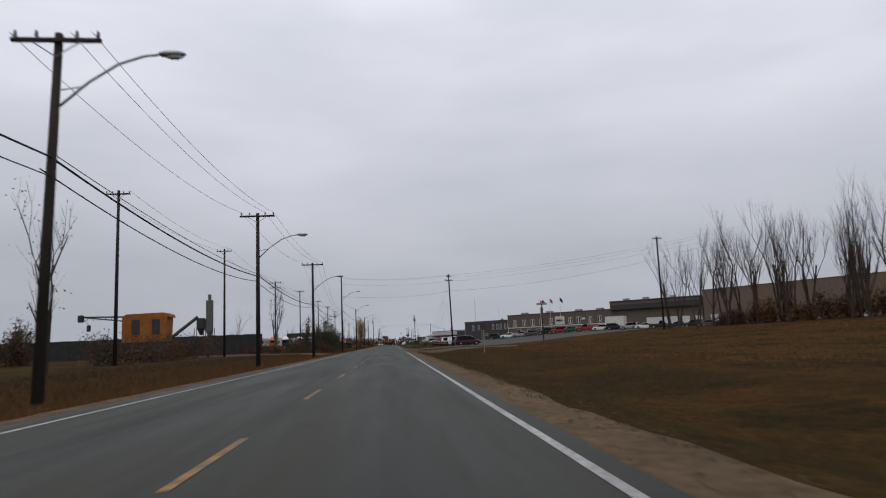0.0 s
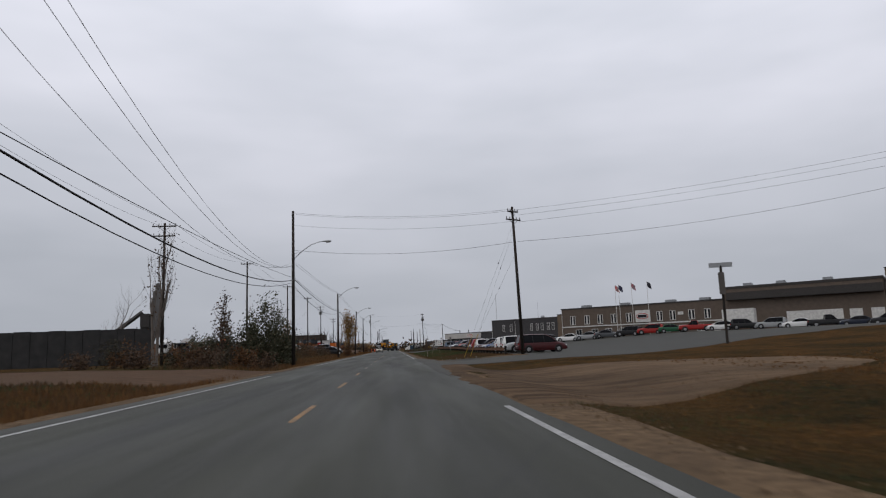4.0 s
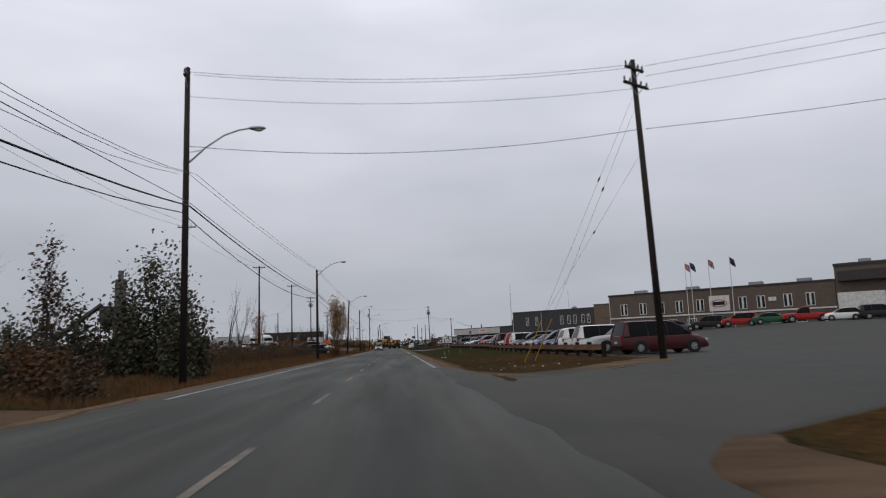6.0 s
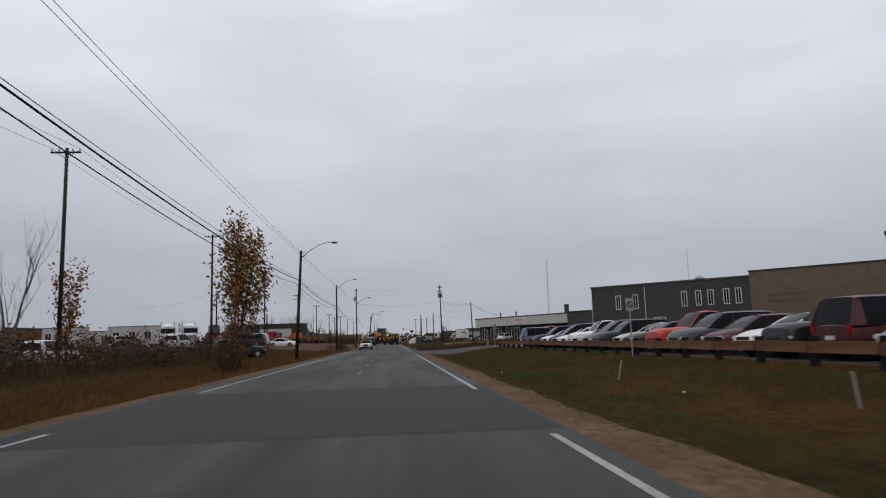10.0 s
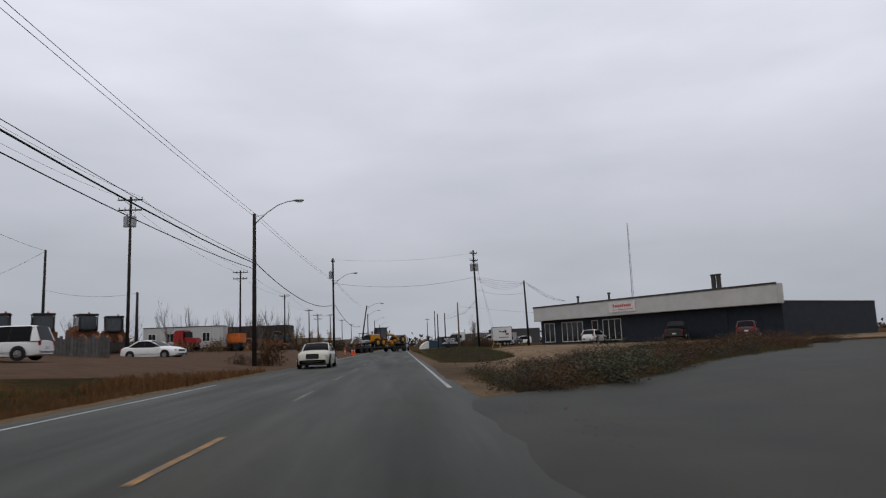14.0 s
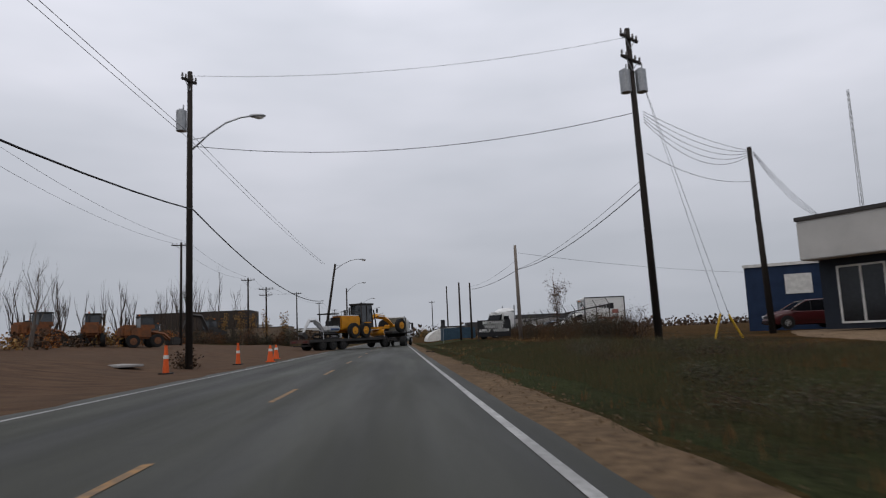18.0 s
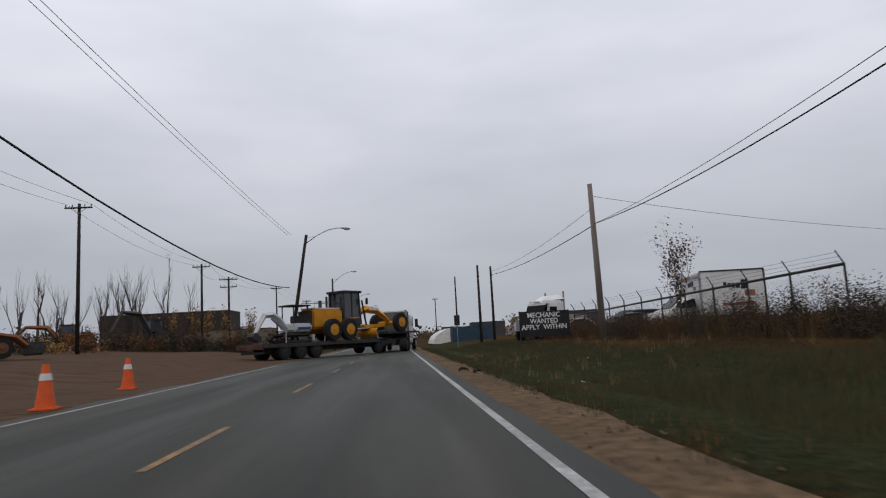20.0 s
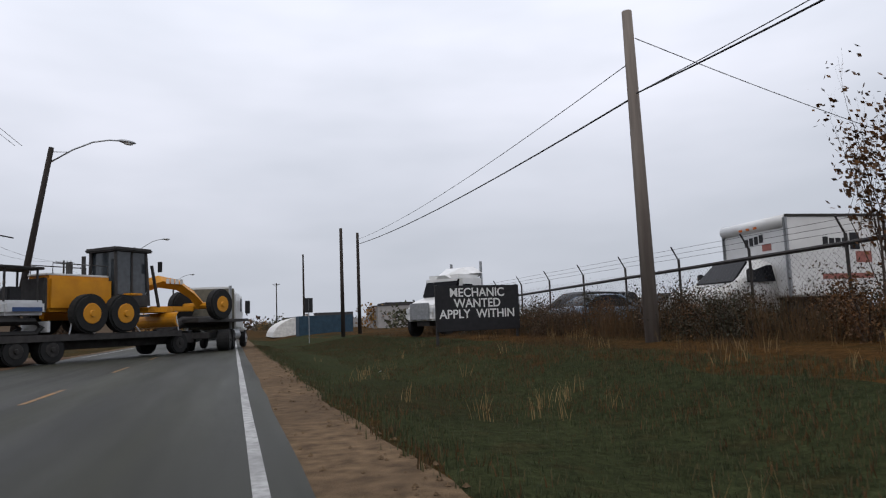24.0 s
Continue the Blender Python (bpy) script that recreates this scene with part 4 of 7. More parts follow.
def car_shapes(kind):
    """The part meshes of one kind of car, nose towards +x, made once and shared."""
    if kind in SHAPES:
        return SHAPES[kind]
    L, W, H, cl, belt, deck, gh, wr = KINDS[kind]
    h = L / 2
    out = []
    bm = B()
    rings = []
    us = [-1, -0.99, -0.96, -0.9, -0.8, -0.7, -0.6, -0.45, -0.3, -0.15, 0, 0.15, 0.3, 0.42, 0.5, 0.6, 0.7, 0.8, 0.88, 0.94, 0.98, 1]
    for u in us:
        zt = float(np.interp(u, [d[0] for d in deck], [d[1] for d in deck]))
        w = W / 2 * (1 - 0.05 * abs(u) ** 3 - 0.15 * abs(u) ** 9)
        zb = cl + 0.10 * abs(u) ** 8
        half = [(0.0, zt + 0.02), (0.60 * w, zt + 0.005), (0.86 * w, zt - 0.045), (0.965 * w, zt - 0.13), (w, min(zt - 0.22, 0.66)), (w * 0.995, 0.45), (0.95 * w, zb + 0.04), (0.82 * w, zb), (0.0, zb)]
        half = [(y, max(z, zb)) for y, z in half]
        ring = half + [(-y, z) for y, z in half[-2:0:-1]]
        rings.append([bm.verts.new((u * h, y, z)) for y, z in ring])
    for a, b in zip(rings, rings[1:]):
        for k in range(len(a)):
            bm.faces.new((a[k], a[(k + 1) % len(a)], b[(k + 1) % len(b)], b[k]))
    bm.faces.new(rings[0][::-1])
    bm.faces.new(rings[-1])
    out.append(("body", mesh_of(bm, PAINT["white"], True), True, ""))
    # glasshouse: a rounded shell whose top is painted
    xr0, xr1, xf1, xf0 = (g * h for g in gh)
    wb, wt = W / 2 * 0.93, W / 2 * 0.72
    zt, zb = H, belt - 0.05
    mid = (xr1 + xf1) / 2
    kx = [xr0, xr0 + (xr1 - xr0) * 0.55, xr1 - 0.02 * h, xr1 + 0.10 * h, mid, xf1 - 0.12 * h, xf1 + 0.02 * h, xf1 + (xf0 - xf1) * 0.5, xf0]
    kz = [0.0, 0.62, 0.94, 0.985, 1.0, 0.985, 0.94, 0.57, 0.0]
    xs = [xr0 + (xf0 - xr0) * i / 30 for i in range(31)]

    def section(x):
        q = float(np.interp(x, kx, kz))
        z = zb + (zt - zb) * q
        e = 1 - 0.10 * (max(0.0, (x - xf1) / (xf0 - xf1)) ** 2) - 0.06 * (max(0.0, (xr1 - x) / (xr1 - xr0)) ** 2 if xr1 > xr0 else 0)
        side = wb + (wt - wb) * q
        return [(x, e * wb, zb), (x, e * (wb + side) / 2 + 0.02 * q, (zb + z) / 2), (x, e * side, z - 0.05 * q), (x, e * side * 0.86, z - 0.012 * q), (x, e * side * 0.5, z + 0.012 * q)]
    half = [section(x) for x in xs]
    full = [[*r, *[(a, -b, c) for a, b, c in r[::-1]]] for r in half]

    def shell(bm, i0, i1, k0, k1, lift=0.0):
        g = [[bm.verts.new((a, b * (1 + lift * 0.6), c + lift)) for a, b, c in full[i][k0:k1 + 1]] for i in range(i0, i1 + 1)]
        for a, b in zip(g, g[1:]):
            for k in range(len(a) - 1):
                bm.faces.new((a[k], a[k + 1], b[k + 1], b[k]))
    bm = B()
    shell(bm, 0, 30, 0, 9)
    out.append(("glasshouse", mesh_of(bm, CAR_GLASS, True), False, "dark window glass"))
    bm = B()
    i0 = min(range(31), key=lambda i: abs(xs[i] - xr1 + 0.03 * h))
    i1 = min(range(31), key=lambda i: abs(xs[i] - xf1))
    shell(bm, i0, i1, 2, 7, 0.014)
    out.append(("roof", mesh_of(bm, PAINT["white"], True), True, ""))
    for s in (-1, 1):
        bm = B()
        line = [(a, s * (b + 0.004), c + 0.004) for a, b, c in (r[2] for r in half)]
        tube(bm, line[i1 - 1:], 0.034, 5)
        out.append(("front_pillar", mesh_of(bm, PAINT["white"], True), True, ""))
        bm = B()
        tube(bm, line[:i0 + 2], 0.06 if kind in ("sedan", "hatch", "suv", "saloon") else 0.045, 5)
        out.append(("rear_pillar", mesh_of(bm, PAINT["white"], True), True, ""))
        for q in ((0.52,) if kind in ("sedan", "pickup", "saloon") else (0.36, 0.64)):
            bm = B()
            xb = xr0 + (xf0 - xr0) * q
            r = section(xb)
            tube(bm, [(p[0] + 0.03 * (1 - t), s * (p[1] + 0.004), p[2]) for t, p in enumerate(r[:3])], 0.026, 4)
            out.append(("window_divider", mesh_of(bm, PLASTIC), False, ""))
        if kind in ("suv", "hatch", "van", "wagon"):
            bm = B()
            g = [[bm.verts.new((a, s * (b + 0.008), c)) for a, b, c in full[i][0:3]] for i in range(0, 5 if kind == "suv" else 4)]
            for a, b in zip(g, g[1:]):
                for k in range(2):
                    bm.faces.new((a[k], a[k + 1], b[k + 1], b[k]))
            out.append(("rear_quarter", mesh_of(bm, PAINT["white"], True), True, ""))
    for sx, nm in ((1, "front"), (-1, "rear")):
        for s in (-1, 1):
            bm = B()
            y0 = W / 2 * 0.86
            if sx == 1:
                box(bm, h * 0.90, h * 0.985, s * y0 - 0.22 * (s > 0) - 0.0 * s, s * y0 + 0.22 * (s < 0), 0.60, 0.74, 0.03)
            else:
                hi = 0.90 if kind in ("sedan", "saloon") else 1.02
                box(bm, -h * 1.004, -h * 0.955, s * y0 - 0.16 * (s > 0), s * y0 + 0.16 * (s < 0), hi - 0.28, hi, 0.03)
            out.append(("headlight" if sx == 1 else "tail_light", mesh_of(bm, LAMP_WHITE if sx == 1 else LAMP_RED), False, "clear headlight" if sx == 1 else "red tail light"))
    bm = B()
    if kind == "saloon":
        box(bm, h * 0.95, h * 1.012, -0.34, 0.34, 0.50, 0.78, 0.03)
    else:
        box(bm, h * 0.94, h * 1.006, -0.42, 0.42, 0.56, 0.70, 0.03)
    box(bm, h * 0.95, h * 1.004, -0.55, 0.55, 0.30, 0.42, 0.03)
    out.append(("grille", mesh_of(bm, PLASTIC), False, ""))
    bm = B()
    box(bm, -h * 1.012, -h * 0.99, -0.17, 0.17, 0.58, 0.70)
    out.append(("plate", mesh_of(bm, TRIM_WHITE), False, ""))
    for s in (-1, 1):
        bm = B()
        box(bm, xf0 - 0.32, xf0 - 0.16, s * (wb + 0.02), s * (wb + 0.2), zb + 0.05, zb + 0.2, 0.03)
        out.append(("mirror", mesh_of(bm, PLASTIC), False, ""))
    for s in (-1, 1):
        for q in (-0.30, 0.05, 0.36):
            out.append(("door_seam", mesh_of(box(B(), q * h, q * h + 0.006, s * (W / 2 - 0.004), s * (W / 2 + 0.002), 0.40, belt - 0.22), PLASTIC), False, ""))
        if kind == "saloon":
            for q in (-0.22, 0.13):
                out.append(("door_handle", mesh_of(box(B(), q * h, q * h + 0.16, s * (W / 2 - 0.01), s * (W / 2 + 0.02), belt - 0.19, belt - 0.155, 0.008), RIM), False, "bright door handle"))
        out.append(("side_trim", mesh_of(box(B(), -0.46 * h, 0.46 * h, s * (W / 2 - 0.01), s * (W / 2 + 0.008), 0.41, 0.425, 0.003), PLASTIC), False, ""))
    # flat black disc on the body side paints the shaded gap around the wheel
    bm = B()
    rod(bm, (0, -0.02, 0), (0, 0.02, 0), wr + 0.055, seg=20)
    gap_disc = mesh_of(bm, PLASTIC)
    bm = B()
    rod(bm, (0, -0.10, 0), (0, 0.10, 0), wr, seg=20)
    tyre = mesh_of(bm, TYRE, True)
    bm = B()
    rod(bm, (0, 0.06, 0), (0, 0.115, 0), wr * 0.62, wr * 0.54, 16)
    for k in range(5):
        a = k * math.tau / 5
        rod(bm, (0, 0.115, 0), (wr * 0.5 * math.cos(a), 0.125, wr * 0.5 * math.sin(a)), 0.035, 0.03, 5)
    rim = mesh_of(bm, RIM)
    # black discs between the spokes paint the shade of openings, rim stays solid
    bm = B()
    for k in range(5):
        a = (k + 0.5) * math.tau / 5
        rod(bm, (wr * 0.36 * math.cos(a), 0.10, wr * 0.36 * math.sin(a)), (wr * 0.36 * math.cos(a), 0.119, wr * 0.36 * math.sin(a)), wr * 0.10, seg=7)
    slot_shade = mesh_of(bm, PLASTIC)
    SHAPES[kind] = (out, gap_disc, tyre, rim, slot_shade, wr, W, h)
    return SHAPES[kind]


def car(kind, paint, x, y, turn, label, z=None, group="", fine=True, name=None, tilt=0.0):
    """A parked car; turn is the heading of its nose in degrees from +x."""
    parts, gap_disc, tyre, rim, slot_shade, wr, W, h = car_shapes(kind)
    z = ground_z(x, y) + 0.012 if z is None else z
    c = thing(name or {"sedan": "sedan_car", "suv": "suv_car", "van": "minivan", "pickup": "pickup_truck", "hatch": "hatchback_car", "wagon": "utility_wagon", "saloon": "sedan_car"}[kind], pose(x, y, z, 0, tilt, turn) @ Matrix.Scale(1.1, 4), label, "car" if kind != "pickup" else "pickup truck", group)
    for nm, me, painted, lab in parts:
        if not fine and nm in ("plate", "side_trim", "mirror", "door_seam"):
            continue
        o = new(nm, me)
        o.parent = c
        if painted:
            o.material_slots[0].link = "OBJECT"
            o.material_slots[0].material = PAINT[paint]
        tagged(o, lab)
    if kind == "pickup":
        o = part("bed_floor", box(B(), -h * 0.96, -h * 0.2, -W * 0.42, W * 0.42, 1.13, 1.15), PLASTIC, c, "dark open cargo bed")
    for sx in (0.62, -0.60):
        for s in (1, -1):
            # black disc standing in for the dark wheel gap, no cut-out
            a = new("wheel_arch", gap_disc)
            a.parent, a.location = c, (sx * h, s * (W / 2 - 0.005), wr + 0.03)
            t = new("wheel", tyre)
            t.parent, t.location = c, (sx * h, s * (W / 2 - 0.075), wr)
            r = new("rim", rim)
            r.parent, r.rotation_euler = t, (0, 0, 0 if s == 1 else math.pi)
            if fine:
                q = new("rim_openings", slot_shade)
                q.parent, q.rotation_euler = t, (0, 0, 0 if s == 1 else math.pi)
    return c


# the row behind the plank fence, noses to the road
row = [(146.4, "suv", "silver", 0), (150.3, "van", "white", 1), (153.9, "suv", "white", 1), (156.8, "suv", "grey", 1), (159.5, "sedan", "blue", 0), (162.0, "hatch", "grey", 0), (164.5, "van", "blue", 0), (167.0, "sedan", "silver", 0), (169.6, "sedan", "pale grey-green", 0), (172.4, "sedan", "silver", 0), (175.0, "sedan", "maroon", 0), (177.5, "van", "navy", 0), (180.0, "suv", "white", 1), (182.7, "suv", "red", 1), (185.4, "sedan", "cream", 0), (188.2, "sedan", "silver", 0), (191.4, "van", "maroon", 1), (194.0, "pickup", "black", 0), (196.6, "sedan", "white", 0), (199.4, "hatch", "maroon", 0), (202.5, "suv", "grey", 0), (205.4, "pickup", "orange-red", 0), (208.4, "sedan", "black", 0), (211.2, "sedan", "cream", 0), (214.0, "suv", "navy", 0), (216.8, "van", "grey", 0), (219.6, "sedan", "silver", 0), (222.4, "pickup", "white", 0), (225.2, "sedan", "white", 0), (228.0, "van", "blue", 0), (230.8, "sedan", "white", 0), (233.6, "suv", "navy", 0), (236.4, "sedan", "silver", 0), (239.2, "suv", "light blue", 1), (242.0, "pickup", "orange-red", 1)]
rnd = random.Random(4)
PLAIN = {"sedan": "four-door sedan", "suv": "sport utility car", "van": "minivan", "pickup": "pickup truck", "hatch": "small hatchback"}
for y, kind, paint, rear in row:
    L = KINDS[kind][0]
    car(kind, paint, 12.75 + L * 0.55 + rnd.uniform(-0.25, 0.35), y, (0 if rear else 180) + rnd.uniform(-3, 3), "%s %s parked behind the plank fence" % (paint, PLAIN[kind]), group="cars along the fence")
car("van", "maroon", 15.9, 142.6, 3, "maroon minivan parked at the end of the plank fence")
second = [("suv", "black"), ("sedan", "white"), ("sedan", "silver"), ("sedan", "grey"), ("suv", "black"), ("suv", "red"), ("sedan", "green"), ("pickup", "red"), ("hatch", "white"), ("suv", "black"), ("suv", "silver"), ("sedan", "white"), ("pickup", "black"), ("sedan", "navy"), ("suv", "black"), ("sedan", "grey")]
for k, (kind, paint) in enumerate(second):
    s = 3.0 + 4.25 * k
    car(kind, paint, 30.3 + 0.766 * s, 211.3 - 0.643 * s, -32 + rnd.uniform(-7, 7) + (180 if k % 3 else 0), "%s %s parked before the office" % (paint, PLAIN[kind]), group="cars before the office", fine=False)

# plank fence of the parking lot
FENCE_WOOD = mat("fence_plank", (0.165, 0.086, 0.050), (0.085, 0.045, 0.029), spec=0.15, rough=0.85, scale=3, bump=0.4, bump_scale=14, stretch=(1, 0.1, 1), vary=0.15)
POST_BLACK = mat("creosote_post", (0.014, 0.011, 0.010), (0.008, 0.007, 0.006), rough=0.9, scale=6, bump=0.4)
fence = thing("plank_fence", pose(11.4, 138, 0), "low brown plank fence on black posts beside the lot", "fence")
bm = B()
box(bm, -0.11, 0.11, -0.11, 0.11, -0.35, 0.84, 0.02)
post_me = mesh_of(bm, POST_BLACK)
bm = B()
box(bm, -0.05, 0.02, -1.37, 1.37, -0.16, 0.16, 0.012)
plank_me = mesh_of(bm, FENCE_WOOD)
for k in range(40):
    y = 139.2 + 2.8 * k
    if y > 247:
        break
    p = new("post", post_me)
    p.parent, p.location = fence, (0, y - 138, ground_z(11.4, y))
    p.rotation_euler = (rnd.uniform(-0.03, 0.03), rnd.uniform(-0.04, 0.04), 0)
    if y < 244:
        q = new("plank", plank_me)
        q.parent, q.location = fence, (-0.14, y + 1.4 - 138, ground_z(11.4, y) + 0.54)
        q.rotation_euler = (rnd.uniform(-0.012, 0.012), 0, 0)

# other cars
car("hatch", "maroon", 24.6, 345.2, 170, "dark red hatchback before the blue shed", z=0.58)
car("sedan", "white", -20.5, 299.2, -14, "white sporty sedan parked on the dirt yard", z=0.80)
car("wagon", "navy", -21.6, 272.5, 181, "dark blue full-size utility wagon on the dirt yard")
car("van", "white", -22.4, 279.8, 183, "white minivan parked on the dirt yard")
car("saloon", "cream", -4.65, 282.6, -90, "cream-white square-cut sedan in the oncoming lane", z=0.004)
car("hatch", "white", 25.2, 325.0, 52, "white hatchback utility car outside the shop", z=0.58)
car("hatch", "maroon", 34.2, 303.5, 58, "dark red hatchback parked by the shop wall", z=0.58)
car("pickup", "black", 31.0, 313.0, 63, "black pickup truck nosed up to the shop", z=0.58)
car("pickup", "maroon", 0.2, 560, 90, "dark red pickup truck far along the road", z=0.004)
car("suv", "white", -3.9, 610, -90, "white car far along the oncoming lane", z=0.004)
car("suv", "black", -15.5, 240, 30, "dark car parked by the roadside trees", fine=False)
for k, paint in enumerate(("white", "silver", "white", "grey", "white", "silver", "white")):
    car(("suv", "sedan", "van")[k % 3], paint, -27 - 2.2 * (k % 3), 226 + 5.5 * k, 80 + rnd.uniform(-20, 20), "%s %s in the crowded yard beyond the verge" % (paint, PLAIN[("suv", "sedan", "van")[k % 3]]), fine=False, group="cars in the left yard")

# ---- flatbed rig with a road grader and a small digger ----
YELLOW = mat("machine_yellow", (0.54, 0.235, 0.010), (0.42, 0.175, 0.010), rough=0.45, scale=2, big=0.25, big_scale=0.8, big_color=(0.30, 0.15, 0.03))
ORANGE = mat("machine_orange", (0.52, 0.13, 0.02), (0.38, 0.09, 0.018), rough=0.5, scale=2)
RIG_WHITE = mat("rig_white", (0.62, 0.62, 0.61), (0.52, 0.52, 0.51), rough=0.35, coat=0.4, scale=1.2)
DIGGER_WHITE = mat("digger_white", (0.52, 0.53, 0.54), (0.40, 0.41, 0.42), rough=0.5, scale=2.5)
STEEL_DARK = mat("dark_steel", (0.045, 0.042, 0.040), (0.028, 0.026, 0.025), rough=0.6, scale=4, bump=0.2)
RUSTY = mat("deck_timber", (0.12, 0.085, 0.065), (0.07, 0.052, 0.042), rough=0.85, scale=5, stretch=(0.2, 1, 1))
DECK_RED = mat("trailer_tail_paint", (0.085, 0.045, 0.036), (0.05, 0.03, 0.026), rough=0.6, scale=4)


def wheel(parent, x, y, z, r, w, side, hub=None, name="wheel"):
    """A tyre with a dished hub; side is +1 or -1 for the outer face."""
    bm = B()
    rod(bm, (0, -w / 2, 0), (0, w / 2, 0), r, seg=22)
    bmesh.ops.bevel(bm, geom=[e for e in bm.edges if len(e.link_faces) == 2 and max(len(f.verts) for f in e.link_faces) > 8], offset=r * 0.10, segments=2, affect="EDGES")
    t = part(name, bm, TYRE, parent, smooth=False)
    t.location = (x, y, z)
    bm = B()
    rod(bm, (0, side * (w / 2 - 0.02), 0), (0, side * (w / 2 + 0.015), 0), r * 0.56, r * 0.50, 16)
    rod(bm, (0, side * (w / 2), 0), (0, side * (w / 2 + 0.07), 0), r * 0.2, r * 0.15, 10)
    part("hub", bm, hub or RIM, t)
    return t


HUB_DARK = mat("dirty_hub", (0.035, 0.033, 0.031), (0.018, 0.017, 0.016), rough=0.7)
RIG_S = 1.18
TX, TY = -7.7, 384.0
trailer = thing("flatbed_trailer", pose(TX, TY, 0.02, 0, 0, 49) @ Matrix.Scale(RIG_S, 4), "long flatbed equipment trailer with three rear axles", "trailer")
bm = B()
box(bm, -2.7, 7.2, -1.28, 1.28, 0.92, 1.02, 0.01)
part("deck", bm, RUSTY, trailer, "worn timber deck")
for s in (-1, 1):
    bm = B()
    box(bm, -3.0, 7.3, s * 1.30, s * 1.22, 0.78, 1.03, 0.01)
    part("side_rail", bm, STEEL_DARK, trailer)
    bm = B()
    box(bm, -2.4, 8.8, s * 0.55, s * 0.40, 0.45, 0.90, 0.02)
    part("frame_beam", bm, STEEL_DARK, trailer)
part("tail_panel", box(B(), -3.08, -3.0, -1.28, 1.28, 0.70, 1.03, 0.01), DECK_RED, trailer, "faded red rear panel")
for s in (-0.9, -0.6, 0.6, 0.9):
    part("tail_light", box(B(), -3.11, -3.08, s - 0.07, s + 0.07, 0.78, 0.90), mat("dull_tail_lamp", (0.12, 0.012, 0.010), rough=0.4), trailer)
part("bumper", box(B(), -2.9, -2.75, -1.1, 1.1, 0.42, 0.55, 0.02), STEEL_DARK, trailer)
bm = B()
tube(bm, [(7.1, 0, 0.85), (7.9, 0, 1.1), (8.6, 0, 1.38), (11.6, 0, 1.42)], 0.26, 8)
box(bm, 8.4, 11.8, -1.2, 1.2, 1.34, 1.48, 0.02)
part("gooseneck", bm, STEEL_DARK, trailer, "raised gooseneck over the tractor axles")
for ax in (-1.32, 0.0, 1.32):
    part("axle", rod(B(), (ax, -1.0, 0.5), (ax, 1.0, 0.5), 0.08, seg=8), STEEL_DARK, trailer)
    for s in (-1, 1):
        wheel(trailer, ax, s * 1.0, 0.5, 0.50, 0.52, s, HUB_DARK)
for s in (-1, 1):
    wheel(trailer, 7.4, s * 0.9, 0.48, 0.46, 0.4, s, HUB_DARK, "spare_wheel")

kx, ky = TX + 10.1 * RIG_S * math.cos(radians(49)), TY + 10.1 * RIG_S * math.sin(radians(49))
tractor = thing("semi_tractor", pose(kx, ky, 0.01, 0, 0, 82) @ Matrix.Scale(RIG_S, 4), "white sleeper-cab highway tractor pulling the flatbed", "truck")
bm = B()
box(bm, -1.5, 4.6, -0.42, 0.42, 0.6, 0.9, 0.03)
part("chassis", bm, STEEL_DARK, tractor)
bm = B()
box(bm, 1.2, 3.9, -1.22, 1.22, 0.95, 2.85, 0.14)
part("sleeper_cab", bm, RIG_WHITE, tractor, "white sleeper cab", smooth=False)
bm = B()
r = [[(1.25, -1.1, 2.80), (1.25, 1.1, 2.80), (1.25, 1.0, 3.12), (1.25, -1.0, 3.12)], [(3.0, -1.1, 2.80), (3.0, 1.1, 2.80), (3.0, 0.95, 3.08), (3.0, -0.95, 3.08)], [(4.1, -1.0, 2.75), (4.1, 1.0, 2.75), (3.9, 0.9, 2.85), (3.9, -0.9, 2.85)]]
rr = [[bm.verts.new(v) for v in q] for q in r]
for a, b in zip(rr, rr[1:]):
    for k in range(4):
        bm.faces.new((a[k], a[(k + 1) % 4], b[(k + 1) % 4], b[k]))
bm.faces.new(rr[0][::-1])
bm.faces.new(rr[-1])
part("roof_fairing", bm, RIG_WHITE, tractor)
bm = B()
box(bm, 3.8, 4.6, -1.15, 1.15, 0.95, 2.1, 0.1)
box(bm, 4.5, 6.2, -0.95, 0.95, 0.75, 1.95, 0.2)
part("hood", bm, RIG_WHITE, tractor)
bm = B()
box(bm, 3.88, 4.05, -1.05, 1.05, 1.95, 2.7, 0.04)
part("windscreen", bm, CAR_GLASS, tractor)
for s in (-1, 1):
    part("side_window", box(B(), 3.0, 3.75, s * 1.235, s * 1.2, 1.9, 2.6, 0.02), CAR_GLASS, tractor)
    part("fuel_tank", rod(B(), (1.0, s * 0.95, 0.72), (2.8, s * 0.95, 0.72), 0.32, seg=14), GALV, tractor)
    part("mirror", box(B(), 3.95, 4.1, s * 1.35, s * 1.6, 1.8, 2.5, 0.03), PLASTIC, tractor)
    part("exhaust_pipe", rod(B(), (1.05, s * 1.0, 0.9), (1.05, s * 1.0, 3.15), 0.075, seg=9), GALV, tractor)
    part("fender", box(B(), 4.9, 5.95, s * 0.85, s * 1.2, 0.85, 1.1, 0.08), RIG_WHITE, tractor)
    wheel(tractor, 5.4, s * 1.05, 0.5, 0.5, 0.3, s, GALV)
    for ax in (-0.6, 0.72):
        wheel(tractor, ax, s * 0.95, 0.5, 0.5, 0.56, s, HUB_DARK)
part("rear_cab_panel", box(B(), 1.09, 1.19, -1.18, 1.18, 1.0, 3.02, 0.03), mat("cab_back", (0.14, 0.13, 0.10), (0.09, 0.085, 0.07), rough=0.6), tractor, "dull rear wall of the sleeper")
